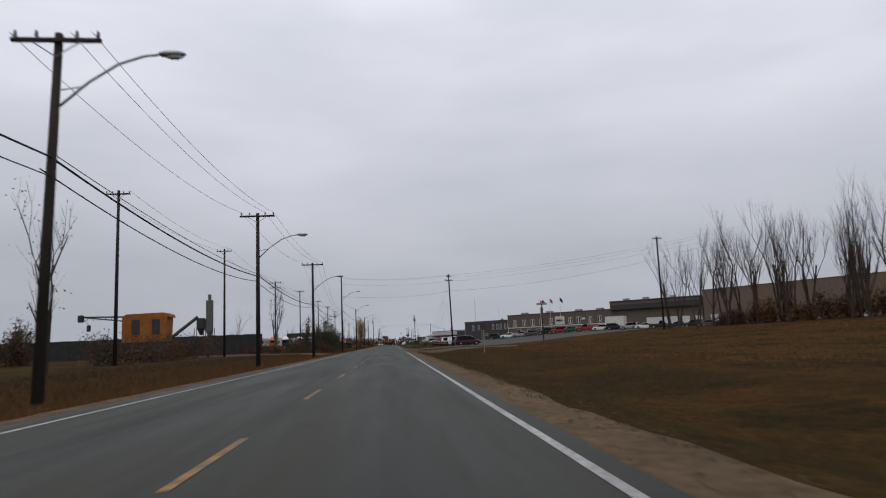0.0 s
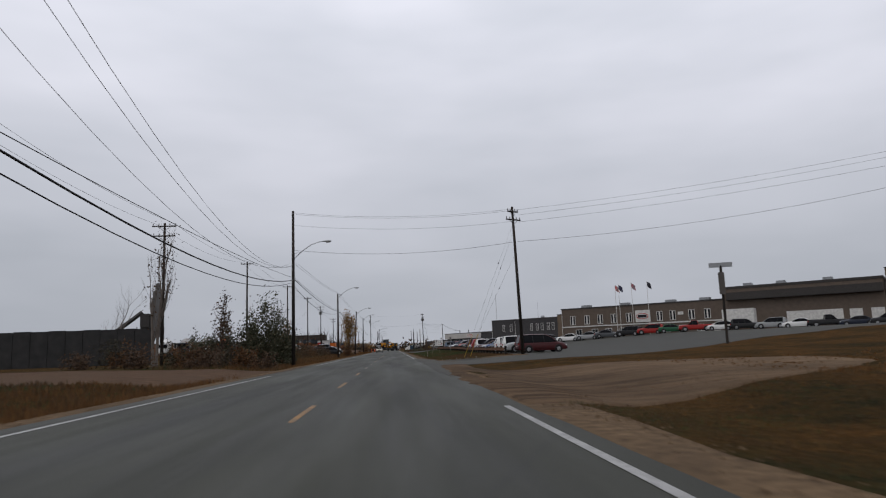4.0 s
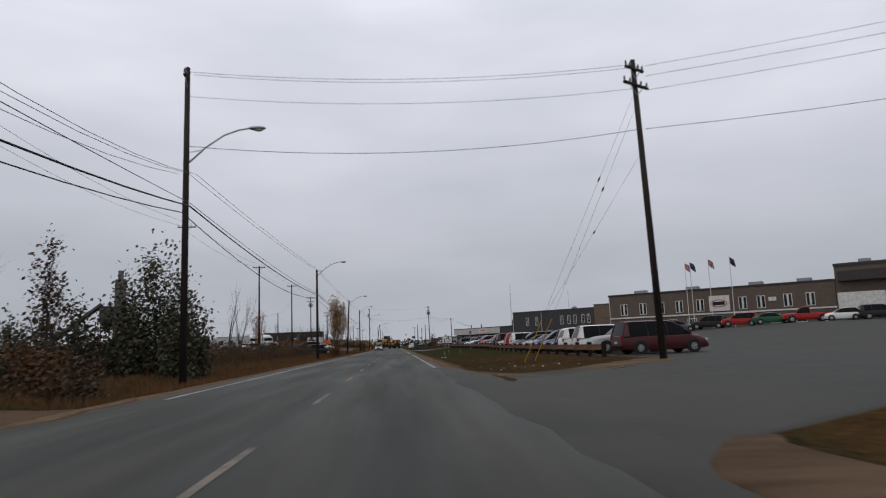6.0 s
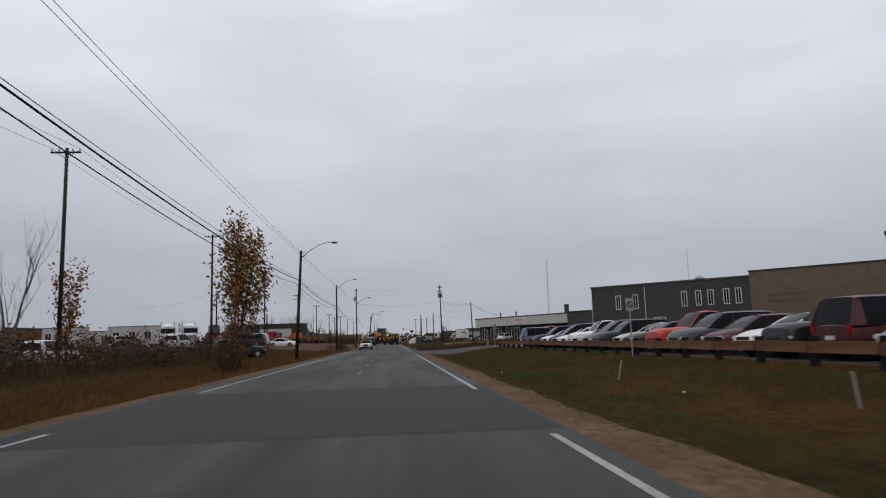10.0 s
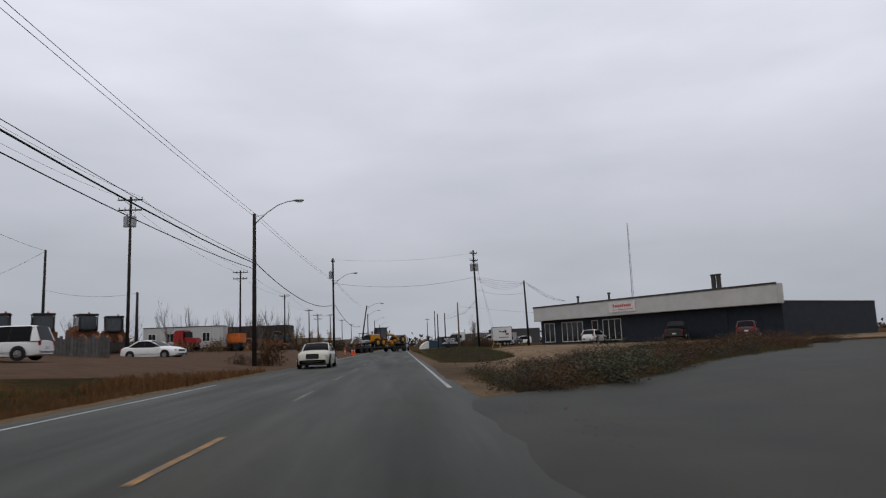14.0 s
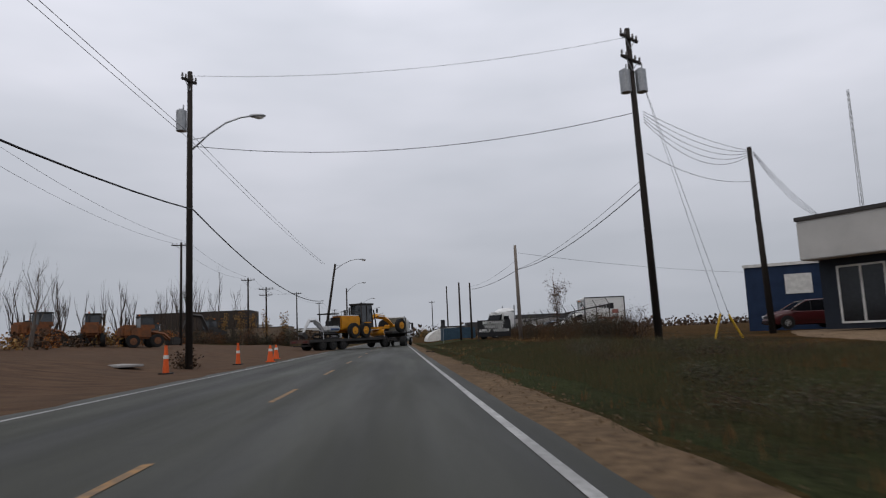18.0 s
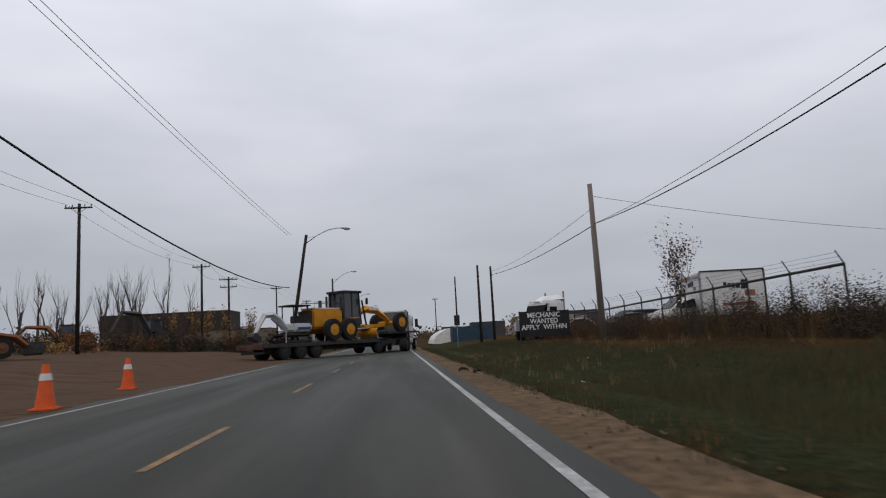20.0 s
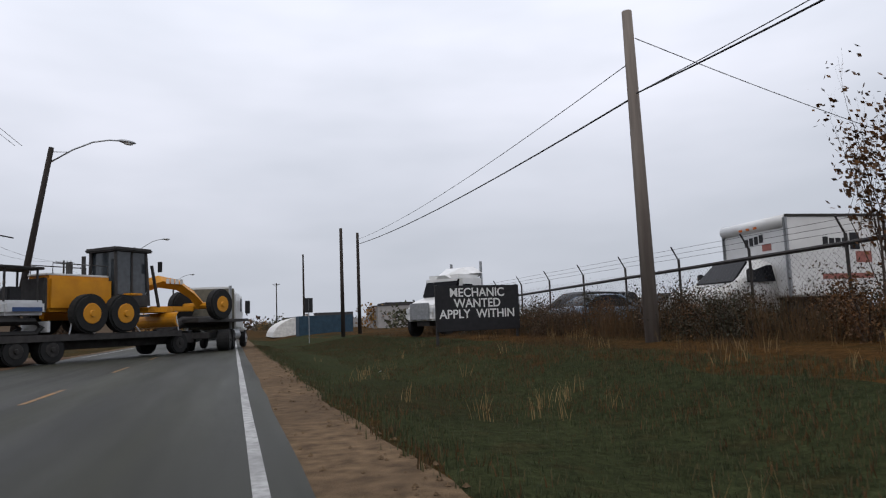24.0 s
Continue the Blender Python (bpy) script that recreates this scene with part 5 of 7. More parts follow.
part("bumper", box(B(), 6.15, 6.3, -1.1, 1.1, 0.4, 0.8, 0.05), GALV, tractor)

gdz = 1.02 * RIG_S + 0.02
grader = thing("road_grader", pose(TX - 0.65, TY - 0.75, gdz, 0, 0, 49) @ Matrix.Scale(RIG_S * 1.12, 4), "yellow motor grader chained on the flatbed trailer", "grader")
bm = B()
box(bm, 2.1, 4.6, -0.62, 0.62, 0.75, 1.95, 0.12)
part("engine_cover", bm, YELLOW, grader, "yellow engine cover")
part("radiator", box(B(), 2.0, 2.12, -0.58, 0.58, 0.8, 1.85, 0.03), STEEL_DARK, grader)
part("engine_top", box(B(), 2.15, 4.5, -0.5, 0.5, 1.95, 2.02, 0.02), RIG_WHITE, grader)
bm = B()
for x in (4.65, 6.1):
    for s in (-1, 1):
        rod(bm, (x, s * 0.68, 0.95), (x - 0.1 * (x > 5), s * 0.62, 2.95), 0.06, seg=6)
box(bm, 4.6, 6.1, -0.70, 0.70, 0.9, 1.35, 0.04)
part("cab_frame", bm, STEEL_DARK, grader, "black cab frame")
part("cab_roof", box(B(), 4.5, 6.2, -0.80, 0.80, 2.93, 3.08, 0.05), STEEL_DARK, grader)
part("cab_glass", box(B(), 4.72, 6.02, -0.63, 0.63, 1.35, 2.93), mat("grader_glass", (0.040, 0.047, 0.053), (0.026, 0.03, 0.034), rough=0.08, spec=0.6), grader, "blue-grey cab glass")
for s in (-1, 1):
    part("cab_divider", box(B(), 5.32, 5.40, s * 0.60, s * 0.66, 1.35, 2.93), STEEL_DARK, grader)
    part("fender", box(B(), 4.85, 5.35, s * 0.75, s * 1.2, 1.30, 1.38, 0.02), YELLOW, grader)
    part("step", box(B(), 5.2, 5.9, s * 0.78, s * 0.95, 0.55, 0.62, 0.01), STEEL_DARK, grader)
    part("handrail", tube(B(), [(2.3, s * 0.55, 2.0), (2.3, s * 0.55, 2.35), (4.4, s * 0.55, 2.35), (4.4, s * 0.55, 2.0)], 0.02, 5), STEEL_DARK, grader)
bm = B()
tube(bm, [(5.9, 0, 1.3), (6.5, 0, 1.75), (7.2, 0, 1.95), (8.2, 0, 1.85), (9.0, 0, 1.45), (9.5, 0, 1.0)], [0.26, 0.25, 0.24, 0.22, 0.2, 0.22], 4)
part("main_beam", bm, YELLOW, grader, "arched yellow front beam")
bm = B()
box(bm, 6.4, 8.6, -0.5, -0.35, 0.75, 0.95, 0.03)
box(bm, 6.4, 8.6, 0.35, 0.5, 0.75, 0.95, 0.03)
rod(bm, (6.9, 0, 0.72), (6.9, 0, 0.9), 0.75, seg=20)
part("drawbar_circle", bm, YELLOW, grader)
bm = B()
pts = []
for k in range(7):
    a = radians(-60 + 20 * k)
    pts.append((6.9 - 0.32 * math.cos(a), 0.32 * math.sin(a) + 0.42))
v0 = [bm.verts.new((x, -1.5, z)) for x, z in pts] + [bm.verts.new((x + 0.05, -1.5, z)) for x, z in pts[::-1]]
v1 = [bm.verts.new((v.co.x + 0.7, 1.5, v.co.z)) for v in v0]
for k in range(len(v0)):
    bm.faces.new((v0[k], v0[(k + 1) % len(v0)], v1[(k + 1) % len(v0)], v1[k]))
bm.faces.new(v0[::-1])
bm.faces.new(v1)
part("blade", bm, YELLOW, grader, "curved grader blade")
for s in (-1, 1):
    part("lift_cylinder", rod(B(), (6.7, s * 0.55, 0.9), (6.4, s * 0.5, 2.5), 0.06, seg=7), STEEL_DARK, grader)
    part("tandem_case", box(B(), 2.9, 4.9, s * 0.75, s * 0.95, 0.5, 0.85, 0.06), YELLOW, grader)
    for x in (3.2, 4.55):
        wheel(grader, x, s * 1.1, 0.66, 0.66, 0.40, s, YELLOW)
    wheel(grader, 9.45, s * 1.05, 0.66 + 0.36, 0.64, 0.38, s, YELLOW)
    part("mirror", box(B(), 6.25, 6.32, s * 0.95, s * 1.15, 2.2, 2.6, 0.02), PLASTIC, grader)
part("front_axle", rod(B(), (9.45, -1.0, 1.0), (9.45, 1.0, 1.0), 0.14, seg=8), YELLOW, grader)
part("exhaust", rod(B(), (4.1, 0.3, 1.9), (4.1, 0.3, 2.75), 0.07, seg=8), STEEL_DARK, grader)
part("air_cleaner", rod(B(), (3.5, 0.25, 1.9), (3.5, 0.25, 2.5), 0.11, seg=10), STEEL_DARK, grader)
bm = B()
for k in range(4):
    box(bm, 7.35 + 0.24 * k, 7.52 + 0.24 * k, -0.262, -0.252, 1.86, 2.06)
part("decal", bm, TRIM_WHITE, grader, "white lettering as plain bars")

digger = thing("mini_excavator", pose(TX, TY, gdz, 0, 0, 49) @ Matrix.Scale(RIG_S, 4), "white and blue mini excavator with canopy on the trailer", "excavator")
for s in (-1, 1):
    bm = B()
    tube(bm, [(-0.7, s * 0.6, 0.05), (1.1, s * 0.6, 0.05), (1.35, s * 0.6, 0.28), (1.1, s * 0.6, 0.5), (-0.7, s * 0.6, 0.5), (-0.95, s * 0.6, 0.28), (-0.7, s * 0.6, 0.05)], 0.12, 4)
    part("track", bm, TYRE, digger, "rubber crawler track")
part("turntable", rod(B(), (0.3, 0, 0.45), (0.3, 0, 0.72), 0.55, seg=16), STEEL_DARK, digger)
part("house", box(B(), -0.1, 1.5, -0.7, 0.7, 0.72, 1.25, 0.12), DIGGER_WHITE, digger, "white engine housing")
part("blue_stripe", box(B(), 0.2, 1.3, -0.715, -0.705, 0.85, 1.0), PAINT["blue"], digger)
part("seat", box(B(), 0.35, 0.85, -0.25, 0.25, 1.25, 1.75, 0.06), PLASTIC, digger)
for x, s in ((0.0, -1), (0.0, 1), (1.2, -1), (1.2, 1)):
    part("canopy_post", rod(B(), (x, s * 0.55, 1.2), (x, s * 0.55, 2.35), 0.04, seg=6), STEEL_DARK, digger)
part("canopy", box(B(), -0.25, 1.4, -0.72, 0.72, 2.35, 2.45, 0.04), STEEL_DARK, digger, "dark sheet canopy")
bm = B()
tube(bm, [(-0.1, 0, 0.8), (-0.7, 0, 1.5), (-1.3, 0, 1.85), (-1.9, 0, 1.8)], [0.20, 0.24, 0.22, 0.16], 4)
part("boom", bm, DIGGER_WHITE, digger, "white folded boom")
part("stick", tube(B(), [(-1.85, 0, 1.85), (-2.3, 0, 1.2), (-2.65, 0, 0.6)], [0.19, 0.17, 0.13], 4), DIGGER_WHITE, digger)
part("hydraulic_ram", rod(B(), (-0.5, 0, 0.95), (-1.35, 0, 1.6), 0.06, seg=7), GALV, digger)
bm = B()
tube(bm, [(-2.75, -0.3, 0.5), (-2.75, 0.3, 0.5)], 0.24, 7)
box(bm, -2.75, -2.3, -0.3, 0.3, 0.1, 0.5, 0.05)
part("bucket", bm, STEEL_DARK, digger)
part("dozer_blade", box(B(), 1.5, 1.6, -0.75, 0.75, 0.1, 0.5, 0.02), DIGGER_WHITE, digger)
for k, (a, b) in enumerate((((-1.2, -1.2), (-0.6, -0.5)), ((2.4, -1.25), (2.9, -0.8)), ((5.2, -1.25), (4.9, -0.8)), ((7.0, -1.25), (7.6, -0.5)))):
    t = part("tie_chain", rod(B(), (a[0], a[1], 0.0), (b[0], b[1], 0.75), 0.025, seg=5), GALV, grader if k else digger)

# ---- sign, cones, yard fence and trucks at the roadside ----
board = thing("roadside_sign", pose(8.75, 376.2, ground_z(10, 376), 0, 0, 8), "black roadside sign board with white lettering on posts", "sign")
part("panel", box(B(), 0, 3.55, -0.04, 0.04, 0.42, 2.12, 0.01), BLACK, board)
for x in (0.02, 3.45):
    part("post", box(B(), x, x + 0.09, 0.05, 0.14, -0.5, 2.15, 0.01), STEEL_DARK, board)
LETTER = mat("sign_lettering", (0.70, 0.70, 0.69), rough=0.6)
for k, text in enumerate(("MECHANIC", "WANTED", "APPLY  WITHIN")):
    cu = bpy.data.curves.new("lettering", "FONT")
    cu.body, cu.size, cu.align_x, cu.extrude, cu.offset = text, 0.46, "CENTER", 0.004, 0.006
    cu.materials.append(LETTER)
    o = new("lettering", cu)
    o.parent = board
    o.matrix_basis = Matrix.Translation((1.72, -0.047, 1.70 - 0.40 * k)) @ Matrix.Rotation(radians(90), 4, "X")
    tagged(o, "white capital letters")

CONE = mat("cone_orange", (0.62, 0.10, 0.02), (0.50, 0.08, 0.02), rough=0.6)
for x, y, tall in ((-8.7, 334.6, 1), (-7.9, 343.4, 1), (-6.7, 346.0, 0), (-7.5, 352.4, 0)):
    c = thing("traffic_cone", pose(x, y, ground_z(x, y)), "orange plastic traffic %s on the gravel edge" % ("marker post" if tall else "cone"), "traffic cone", "traffic cones")
    part("base", box(B(), -0.24, 0.24, -0.24, 0.24, 0.01, 0.07, 0.02), CONE if not tall else PLASTIC, c)
    part("cone", rod(B(), (0, 0, 0.06), (0, 0, 1.15 if tall else 0.95), 0.13 if tall else 0.2, 0.06, 12), CONE, c)
    part("collar", rod(B(), (0, 0, 0.62), (0, 0, 0.76), 0.125 if not tall else 0.105, 0.10, 12), TRIM_WHITE, c, "white reflective collar")

FENCE_STEEL = mat("fence_steel", (0.06, 0.055, 0.052), (0.035, 0.032, 0.03), rough=0.6, metal=0.4)
yard = thing("yard_fence", pose(15.0, 352, 0), "chain-link yard fence with a dark top rail and barbed wire", "fence")
for k in range(12):
    y = 352 + 3.05 * k
    b0 = ground_z(15, y)
    bm = B()
    rod(bm, (0, y - 352, b0 - 0.2), (0, y - 352, 2.75), 0.04, seg=7)
    rod(bm, (0, y - 352, 2.72), (-0.25, y - 352, 3.15), 0.025, seg=6)
    part("post", bm, FENCE_STEEL, yard)
part("top_rail", tube(B(), [(0, 0, 2.7), (0, 14, 2.5), (0, 34, 2.2)], 0.055, 7), FENCE_STEEL, yard)
for k in range(3):
    part("barbed_wire", tube(B(), [(-0.08 * (k + 1), 0, 2.8 + 0.14 * k), (-0.08 * (k + 1), 34, 2.75 + 0.14 * k)], 0.005, 4), FENCE_STEEL, yard)
bm = B()
for k in range(230):
    y = 0.15 * k
    for d in (1, -1):
        y2 = y + d * 1.9
        if 0 <= y2 <= 34:
            rod(bm, (0.03, y, 0.55), (0.03, y2, 2.5), 0.002, seg=3)
mesh_part = part("chain_link", bm, FENCE_STEEL, yard, "diamond wire mesh")
tagged(mesh_part, kind="stuff")

LETTER_RED = mat("faded_red_lettering", (0.30, 0.12, 0.10), rough=0.6)
bt = thing("box_truck", pose(18.2, 370.6, 0.42, 0, 0, 176) @ Matrix.Scale(1.2, 4), "white box truck behind the yard fence", "truck")
part("cargo_box", box(B(), -3.1, 0.0, -1.28, 1.28, 0.85, 2.98, 0.05), RIG_WHITE, bt, "white cargo box")
bm = B()
rod(bm, (-0.02, -1.24, 2.84), (-0.02, 1.24, 2.84), 0.17, seg=12)
part("roof_lip", bm, RIG_WHITE, bt, "rounded front edge of the box", smooth=True)
for s in (-1, 1):
    part("corner_trim", box(B(), -0.06, 0.06, s * 1.22, s * 1.31, 0.85, 2.95, 0.03), GALV, bt)
    part("corner_trim", box(B(), -3.14, -3.06, s * 1.25, s * 1.31, 0.85, 2.98, 0.01), STEEL_DARK, bt, "dark rear edge trim")
    part("roof_rail", box(B(), -3.1, 0.0, s * 1.25, s * 1.31, 2.94, 3.01, 0.01), STEEL_DARK, bt, "dark roof rail")
for k in (-0.3, 0.0, 0.3):
    part("marker_lamp", box(B(), 0.13, 0.17, k - 0.05, k + 0.05, 2.74, 2.80), ORANGE, bt)
bm = B()
prof = ((0.02, 0.5), (0.02, 1.72), (0.35, 1.86), (0.75, 1.84), (1.35, 1.26), (2.1, 1.12), (2.3, 0.95), (2.34, 0.5))
va = [bm.verts.new((x, -0.92 if z < 1.3 else -0.80, z)) for x, z in prof]
vb = [bm.verts.new((x, 0.92 if z < 1.3 else 0.80, z)) for x, z in prof]
for k in range(len(prof)):
    n = (k + 1) % len(prof)
    bm.faces.new((va[k], va[n], vb[n], vb[k]))
bm.faces.new(va[::-1])
bm.faces.new(vb)
bmesh.ops.bevel(bm, geom=list(bm.edges), offset=0.05, segments=2, affect="EDGES")
part("cab", bm, RIG_WHITE, bt, "white van cab and hood", smooth=True)
bm = B()
ws = [bm.verts.new(v) for v in ((0.80, -0.70, 1.835), (0.80, 0.70, 1.835), (1.33, 0.82, 1.31), (1.33, -0.82, 1.31), (0.76, -0.70, 1.78), (0.76, 0.70, 1.78), (1.28, 0.82, 1.25), (1.28, -0.82, 1.25))]
for f in ((0, 1, 2, 3), (4, 7, 6, 5), (0, 4, 5, 1), (1, 5, 6, 2), (2, 6, 7, 3), (3, 7, 4, 0)):
    bm.faces.new([ws[q] for q in f])
bmesh.ops.translate(bm, vec=(0.02, 0, 0.02), verts=bm.verts)
part("windscreen", bm, CAR_GLASS, bt)
for s in (-1, 1):
    bm = B()
    q = [(0.14, 1.28), (0.14, 1.72), (0.62, 1.72), (1.02, 1.28)]
    a = [bm.verts.new((x, s * (0.925 - 0.28 * max(0.0, z - 1.3)), z)) for x, z in q]
    b = [bm.verts.new((x, s * (0.905 - 0.28 * max(0.0, z - 1.3)), z)) for x, z in q]
    bm.faces.new(a)
    bm.faces.new(b[::-1])
    for k in range(4):
        bm.faces.new((a[k], b[k], b[(k + 1) % 4], a[(k + 1) % 4]))
    part("side_window", bm, CAR_GLASS, bt)
    part("mirror", box(B(), 0.95, 1.08, s * 0.98, s * 1.16, 1.3, 1.62, 0.03), PLASTIC, bt)
    wheel(bt, 1.65, s * 0.82, 0.36, 0.36, 0.22, s)
    wheel(bt, -1.9, s * 0.9, 0.36, 0.36, 0.40, s)
    bm = B()
    for u, (x0, x1, z0, z1) in enumerate(((-2.25, -1.95, 2.05, 2.5), (-1.9, -1.7, 2.1, 2.36), (-1.66, -1.5, 2.12, 2.36), (-1.46, -1.3, 2.14, 2.36), (-1.26, -1.1, 2.16, 2.4))):
        box(bm, x0, x1, s * 1.283, s * 1.29, z0, z1)
    part("lettering_bar", bm, BLACK, bt, "dark lettering as plain bars")
    part("lettering_bar", box(B(), -2.6, -2.1, s * 1.283, s * 1.29, 1.7, 2.0), LETTER_RED, bt, "faded red mark")
    part("lettering_bar", box(B(), -2.6, -1.0, s * 1.283, s * 1.29, 1.28, 1.42), LETTER_RED, bt, "red lettering as a plain bar")
bm = B()
for k in range(4):
    box(bm, 0.005, 0.012, -0.35 + 0.2 * k, -0.2 + 0.2 * k, 2.3 + 0.02 * k, 2.52 + 0.02 * k)
part("lettering_bar", bm, BLACK, bt, "dark lettering as plain bars")
part("lettering_bar", box(B(), 0.005, 0.012, 0.35, 0.7, 2.12, 2.3), LETTER_RED, bt, "faded red mark")
part("underframe", box(B(), -3.0, 2.1, -0.5, 0.5, 0.45, 0.85), STEEL_DARK, bt)

semi = thing("parked_semi", pose(12.6, 386.5, 0.4, 0, 0, 215) @ Matrix.Scale(1.05, 4), "white highway tractor parked behind the sign", "truck")
part("cab", box(B(), -1.4, 0.6, -1.15, 1.15, 0.9, 3.0, 0.2), RIG_WHITE, semi)
bm = B()
tube(bm, [(-1.5, 0, 3.2), (-0.6, 0, 3.1), (0.5, 0, 2.7)], [0.75, 0.7, 0.3], 6)
bmesh.ops.scale(bm, vec=(1, 1.4, 0.55), space=Matrix.Translation((0, 0, -3.0)), verts=bm.verts)
part("roof_fairing", bm, RIG_WHITE, semi)
bm = B()
prof = ((0.55, 0.75), (0.55, 1.95), (1.0, 1.90), (1.9, 1.70), (2.35, 1.45), (2.42, 0.75))
va = [bm.verts.new((x, -0.95 if x < 1 else -0.82, z)) for x, z in prof]
vb = [bm.verts.new((x, 0.95 if x < 1 else 0.82, z)) for x, z in prof]
for k in range(len(prof)):
    bm.faces.new((va[k], va[(k + 1) % len(prof)], vb[(k + 1) % len(prof)], vb[k]))
bm.faces.new(va[::-1])
bm.faces.new(vb)
bmesh.ops.bevel(bm, geom=list(bm.edges), offset=0.07, segments=2, affect="EDGES")
part("hood", bm, RIG_WHITE, semi, "sloping white hood")
bm = B()
ws = [bm.verts.new(v) for v in ((0.55, -1.0, 2.75), (0.55, 1.0, 2.75), (1.02, 0.92, 1.93), (1.02, -0.92, 1.93), (0.45, -1.0, 2.75), (0.45, 1.0, 2.75), (0.6, 0.95, 1.85), (0.6, -0.95, 1.85))]
for f in ((0, 1, 2, 3), (4, 7, 6, 5), (0, 4, 5, 1), (1, 5, 6, 2), (2, 6, 7, 3), (3, 7, 4, 0)):
    bm.faces.new([ws[q] for q in f])
part("windscreen", bm, CAR_GLASS, semi, "raked dark windscreen")
for s in (-1, 1):
    part("headlight", box(B(), 2.2, 2.44, s * 0.62, s * 0.84, 1.12, 1.36, 0.03), LAMP_WHITE, semi)
    part("fender", box(B(), 1.05, 2.2, s * 0.80, s * 1.12, 0.82, 1.15, 0.08), RIG_WHITE, semi)
part("grille", box(B(), 2.38, 2.46, -0.6, 0.6, 0.8, 1.6, 0.03), GALV, semi)
for s in (-1, 1):
    part("side_window", box(B(), -0.4, 0.4, s * 1.16, s * 1.14, 1.8, 2.5), CAR_GLASS, semi)
    part("exhaust_pipe", rod(B(), (-1.5, s * 0.95, 0.8), (-1.5, s * 0.95, 3.7), 0.07, seg=8), GALV, semi)
    wheel(semi, 1.6, s * 0.95, 0.5, 0.5, 0.3, s)
    wheel(semi, -2.4, s * 0.95, 0.5, 0.5, 0.5, s)
part("chassis", box(B(), -4.5, 2.2, -0.4, 0.4, 0.5, 0.8, 0.02), STEEL_DARK, semi)
for k, (kind, paint, x, y, a) in enumerate((("sedan", "light blue", 17.0, 379.5, 190), ("van", "grey", 19.5, 385, 200), ("sedan", "silver", 21.5, 380.5, 200), ("pickup", "grey", 24.5, 389, 205), ("suv", "white", 28, 395, 200), ("sedan", "white", 16.5, 392, 195))):
    car(kind, paint, x, y, a, "%s %s in the fenced yard" % (paint, PLAIN[kind]), z=0.45, fine=False, group="cars in the fenced yard")
small = thing("traffic_sign", pose(7.05, 404, 0, 0, 0, 3), "small sign on a slim post beside the road", "road sign")
part("post", rod(B(), (0, 0, -0.2), (0, 0, 3.2), 0.035, seg=6), GALV, small)
part("sign_plate", box(B(), -0.3, 0.3, -0.03, -0.01, 2.2, 3.3, 0.005), BLACK, small)
tank = thing("quonset_shed", pose(6.3, 440, 0, 0, 0, 0), "pale arched storage shed beside a blue container", "shed")
bm = B()
prof = [(4.5 + 4.5 * math.cos(a), 2.6 * math.sin(a)) for a in [math.pi * k / 12 for k in range(13)]]
v0 = [bm.verts.new((x, 0, z)) for x, z in prof]
v1 = [bm.verts.new((x, 18, z)) for x, z in prof]
for k in range(12):
    bm.faces.new((v0[k], v0[k + 1], v1[k + 1], v1[k]))
bm.faces.new(v0)
part("arch_roof", bm, TRIM_WHITE, tank)
cont = thing("shipping_container", pose(8.5, 428, 0.05, 0, 0, 4), "dark blue-grey steel container at the roadside", "container")
part("body", box(B(), 0, 6, 0, 2.4, 0, 2.3, 0.04), mat("container_blue", (0.03, 0.06, 0.09), (0.02, 0.04, 0.06), rough=0.6, scale=2), cont)
bm = B()
for k in range(28):
    box(bm, 0.1 + 0.21 * k, 0.2 + 0.21 * k, -0.03, 0.0, 0.15, 2.15)
part("corrugation", bm, mat("container_blue", (0, 0, 0)), cont)
blue = thing("blue_shed", pose(24.2, 351, 0.4, 0, 0, -30), "blue metal shed with a white notice behind the shop", "shed")
part("body", box(B(), 0, 7, 0, 5, 0, 4.4, 0.03), mat("blue_metal", (0.012, 0.026, 0.062), (0.008, 0.018, 0.045), rough=0.5, scale=1.5), blue)
part("notice", box(B(), 2.4, 4.0, -0.05, -0.01, 2.4, 3.7), TRIM_WHITE, blue, "white notice board")
part("trim", box(B(), -0.1, 7.1, -0.1, -0.02, 4.3, 4.5), TRIM_WHITE, blue)

# no-parking signs along the verge
def parking_sign(x, y, top, turn=0, face=None):
    s = thing("parking_sign", pose(x, y, ground_z(x, y), 0, 0, turn), "white square no-parking sign on a steel post", "road sign", "roadside signs")
    part("post", rod(B(), (0, 0, -0.2), (0, 0, top), 0.035, seg=6), GALV, s)
    p = part("sign_plate", box(B(), -0.2, 0.2, -0.05, -0.035, top - 0.6, top, 0.004), face or BLOCK_GREY, s)
    if face:
        return
    bm = B()
    for k in range(20):
        a, b = k * math.tau / 20, (k + 1) * math.tau / 20
        rod(bm, (0.13 * math.cos(a), -0.058, top - 0.3 + 0.13 * math.sin(a)), (0.13 * math.cos(b), -0.058, top - 0.3 + 0.13 * math.sin(b)), 0.02, seg=4)
    rod(bm, (-0.09, -0.058, top - 0.21), (0.09, -0.058, top - 0.39), 0.018, seg=4)
    part("ring", bm, BLACK, p, "dark ring and bar symbol")


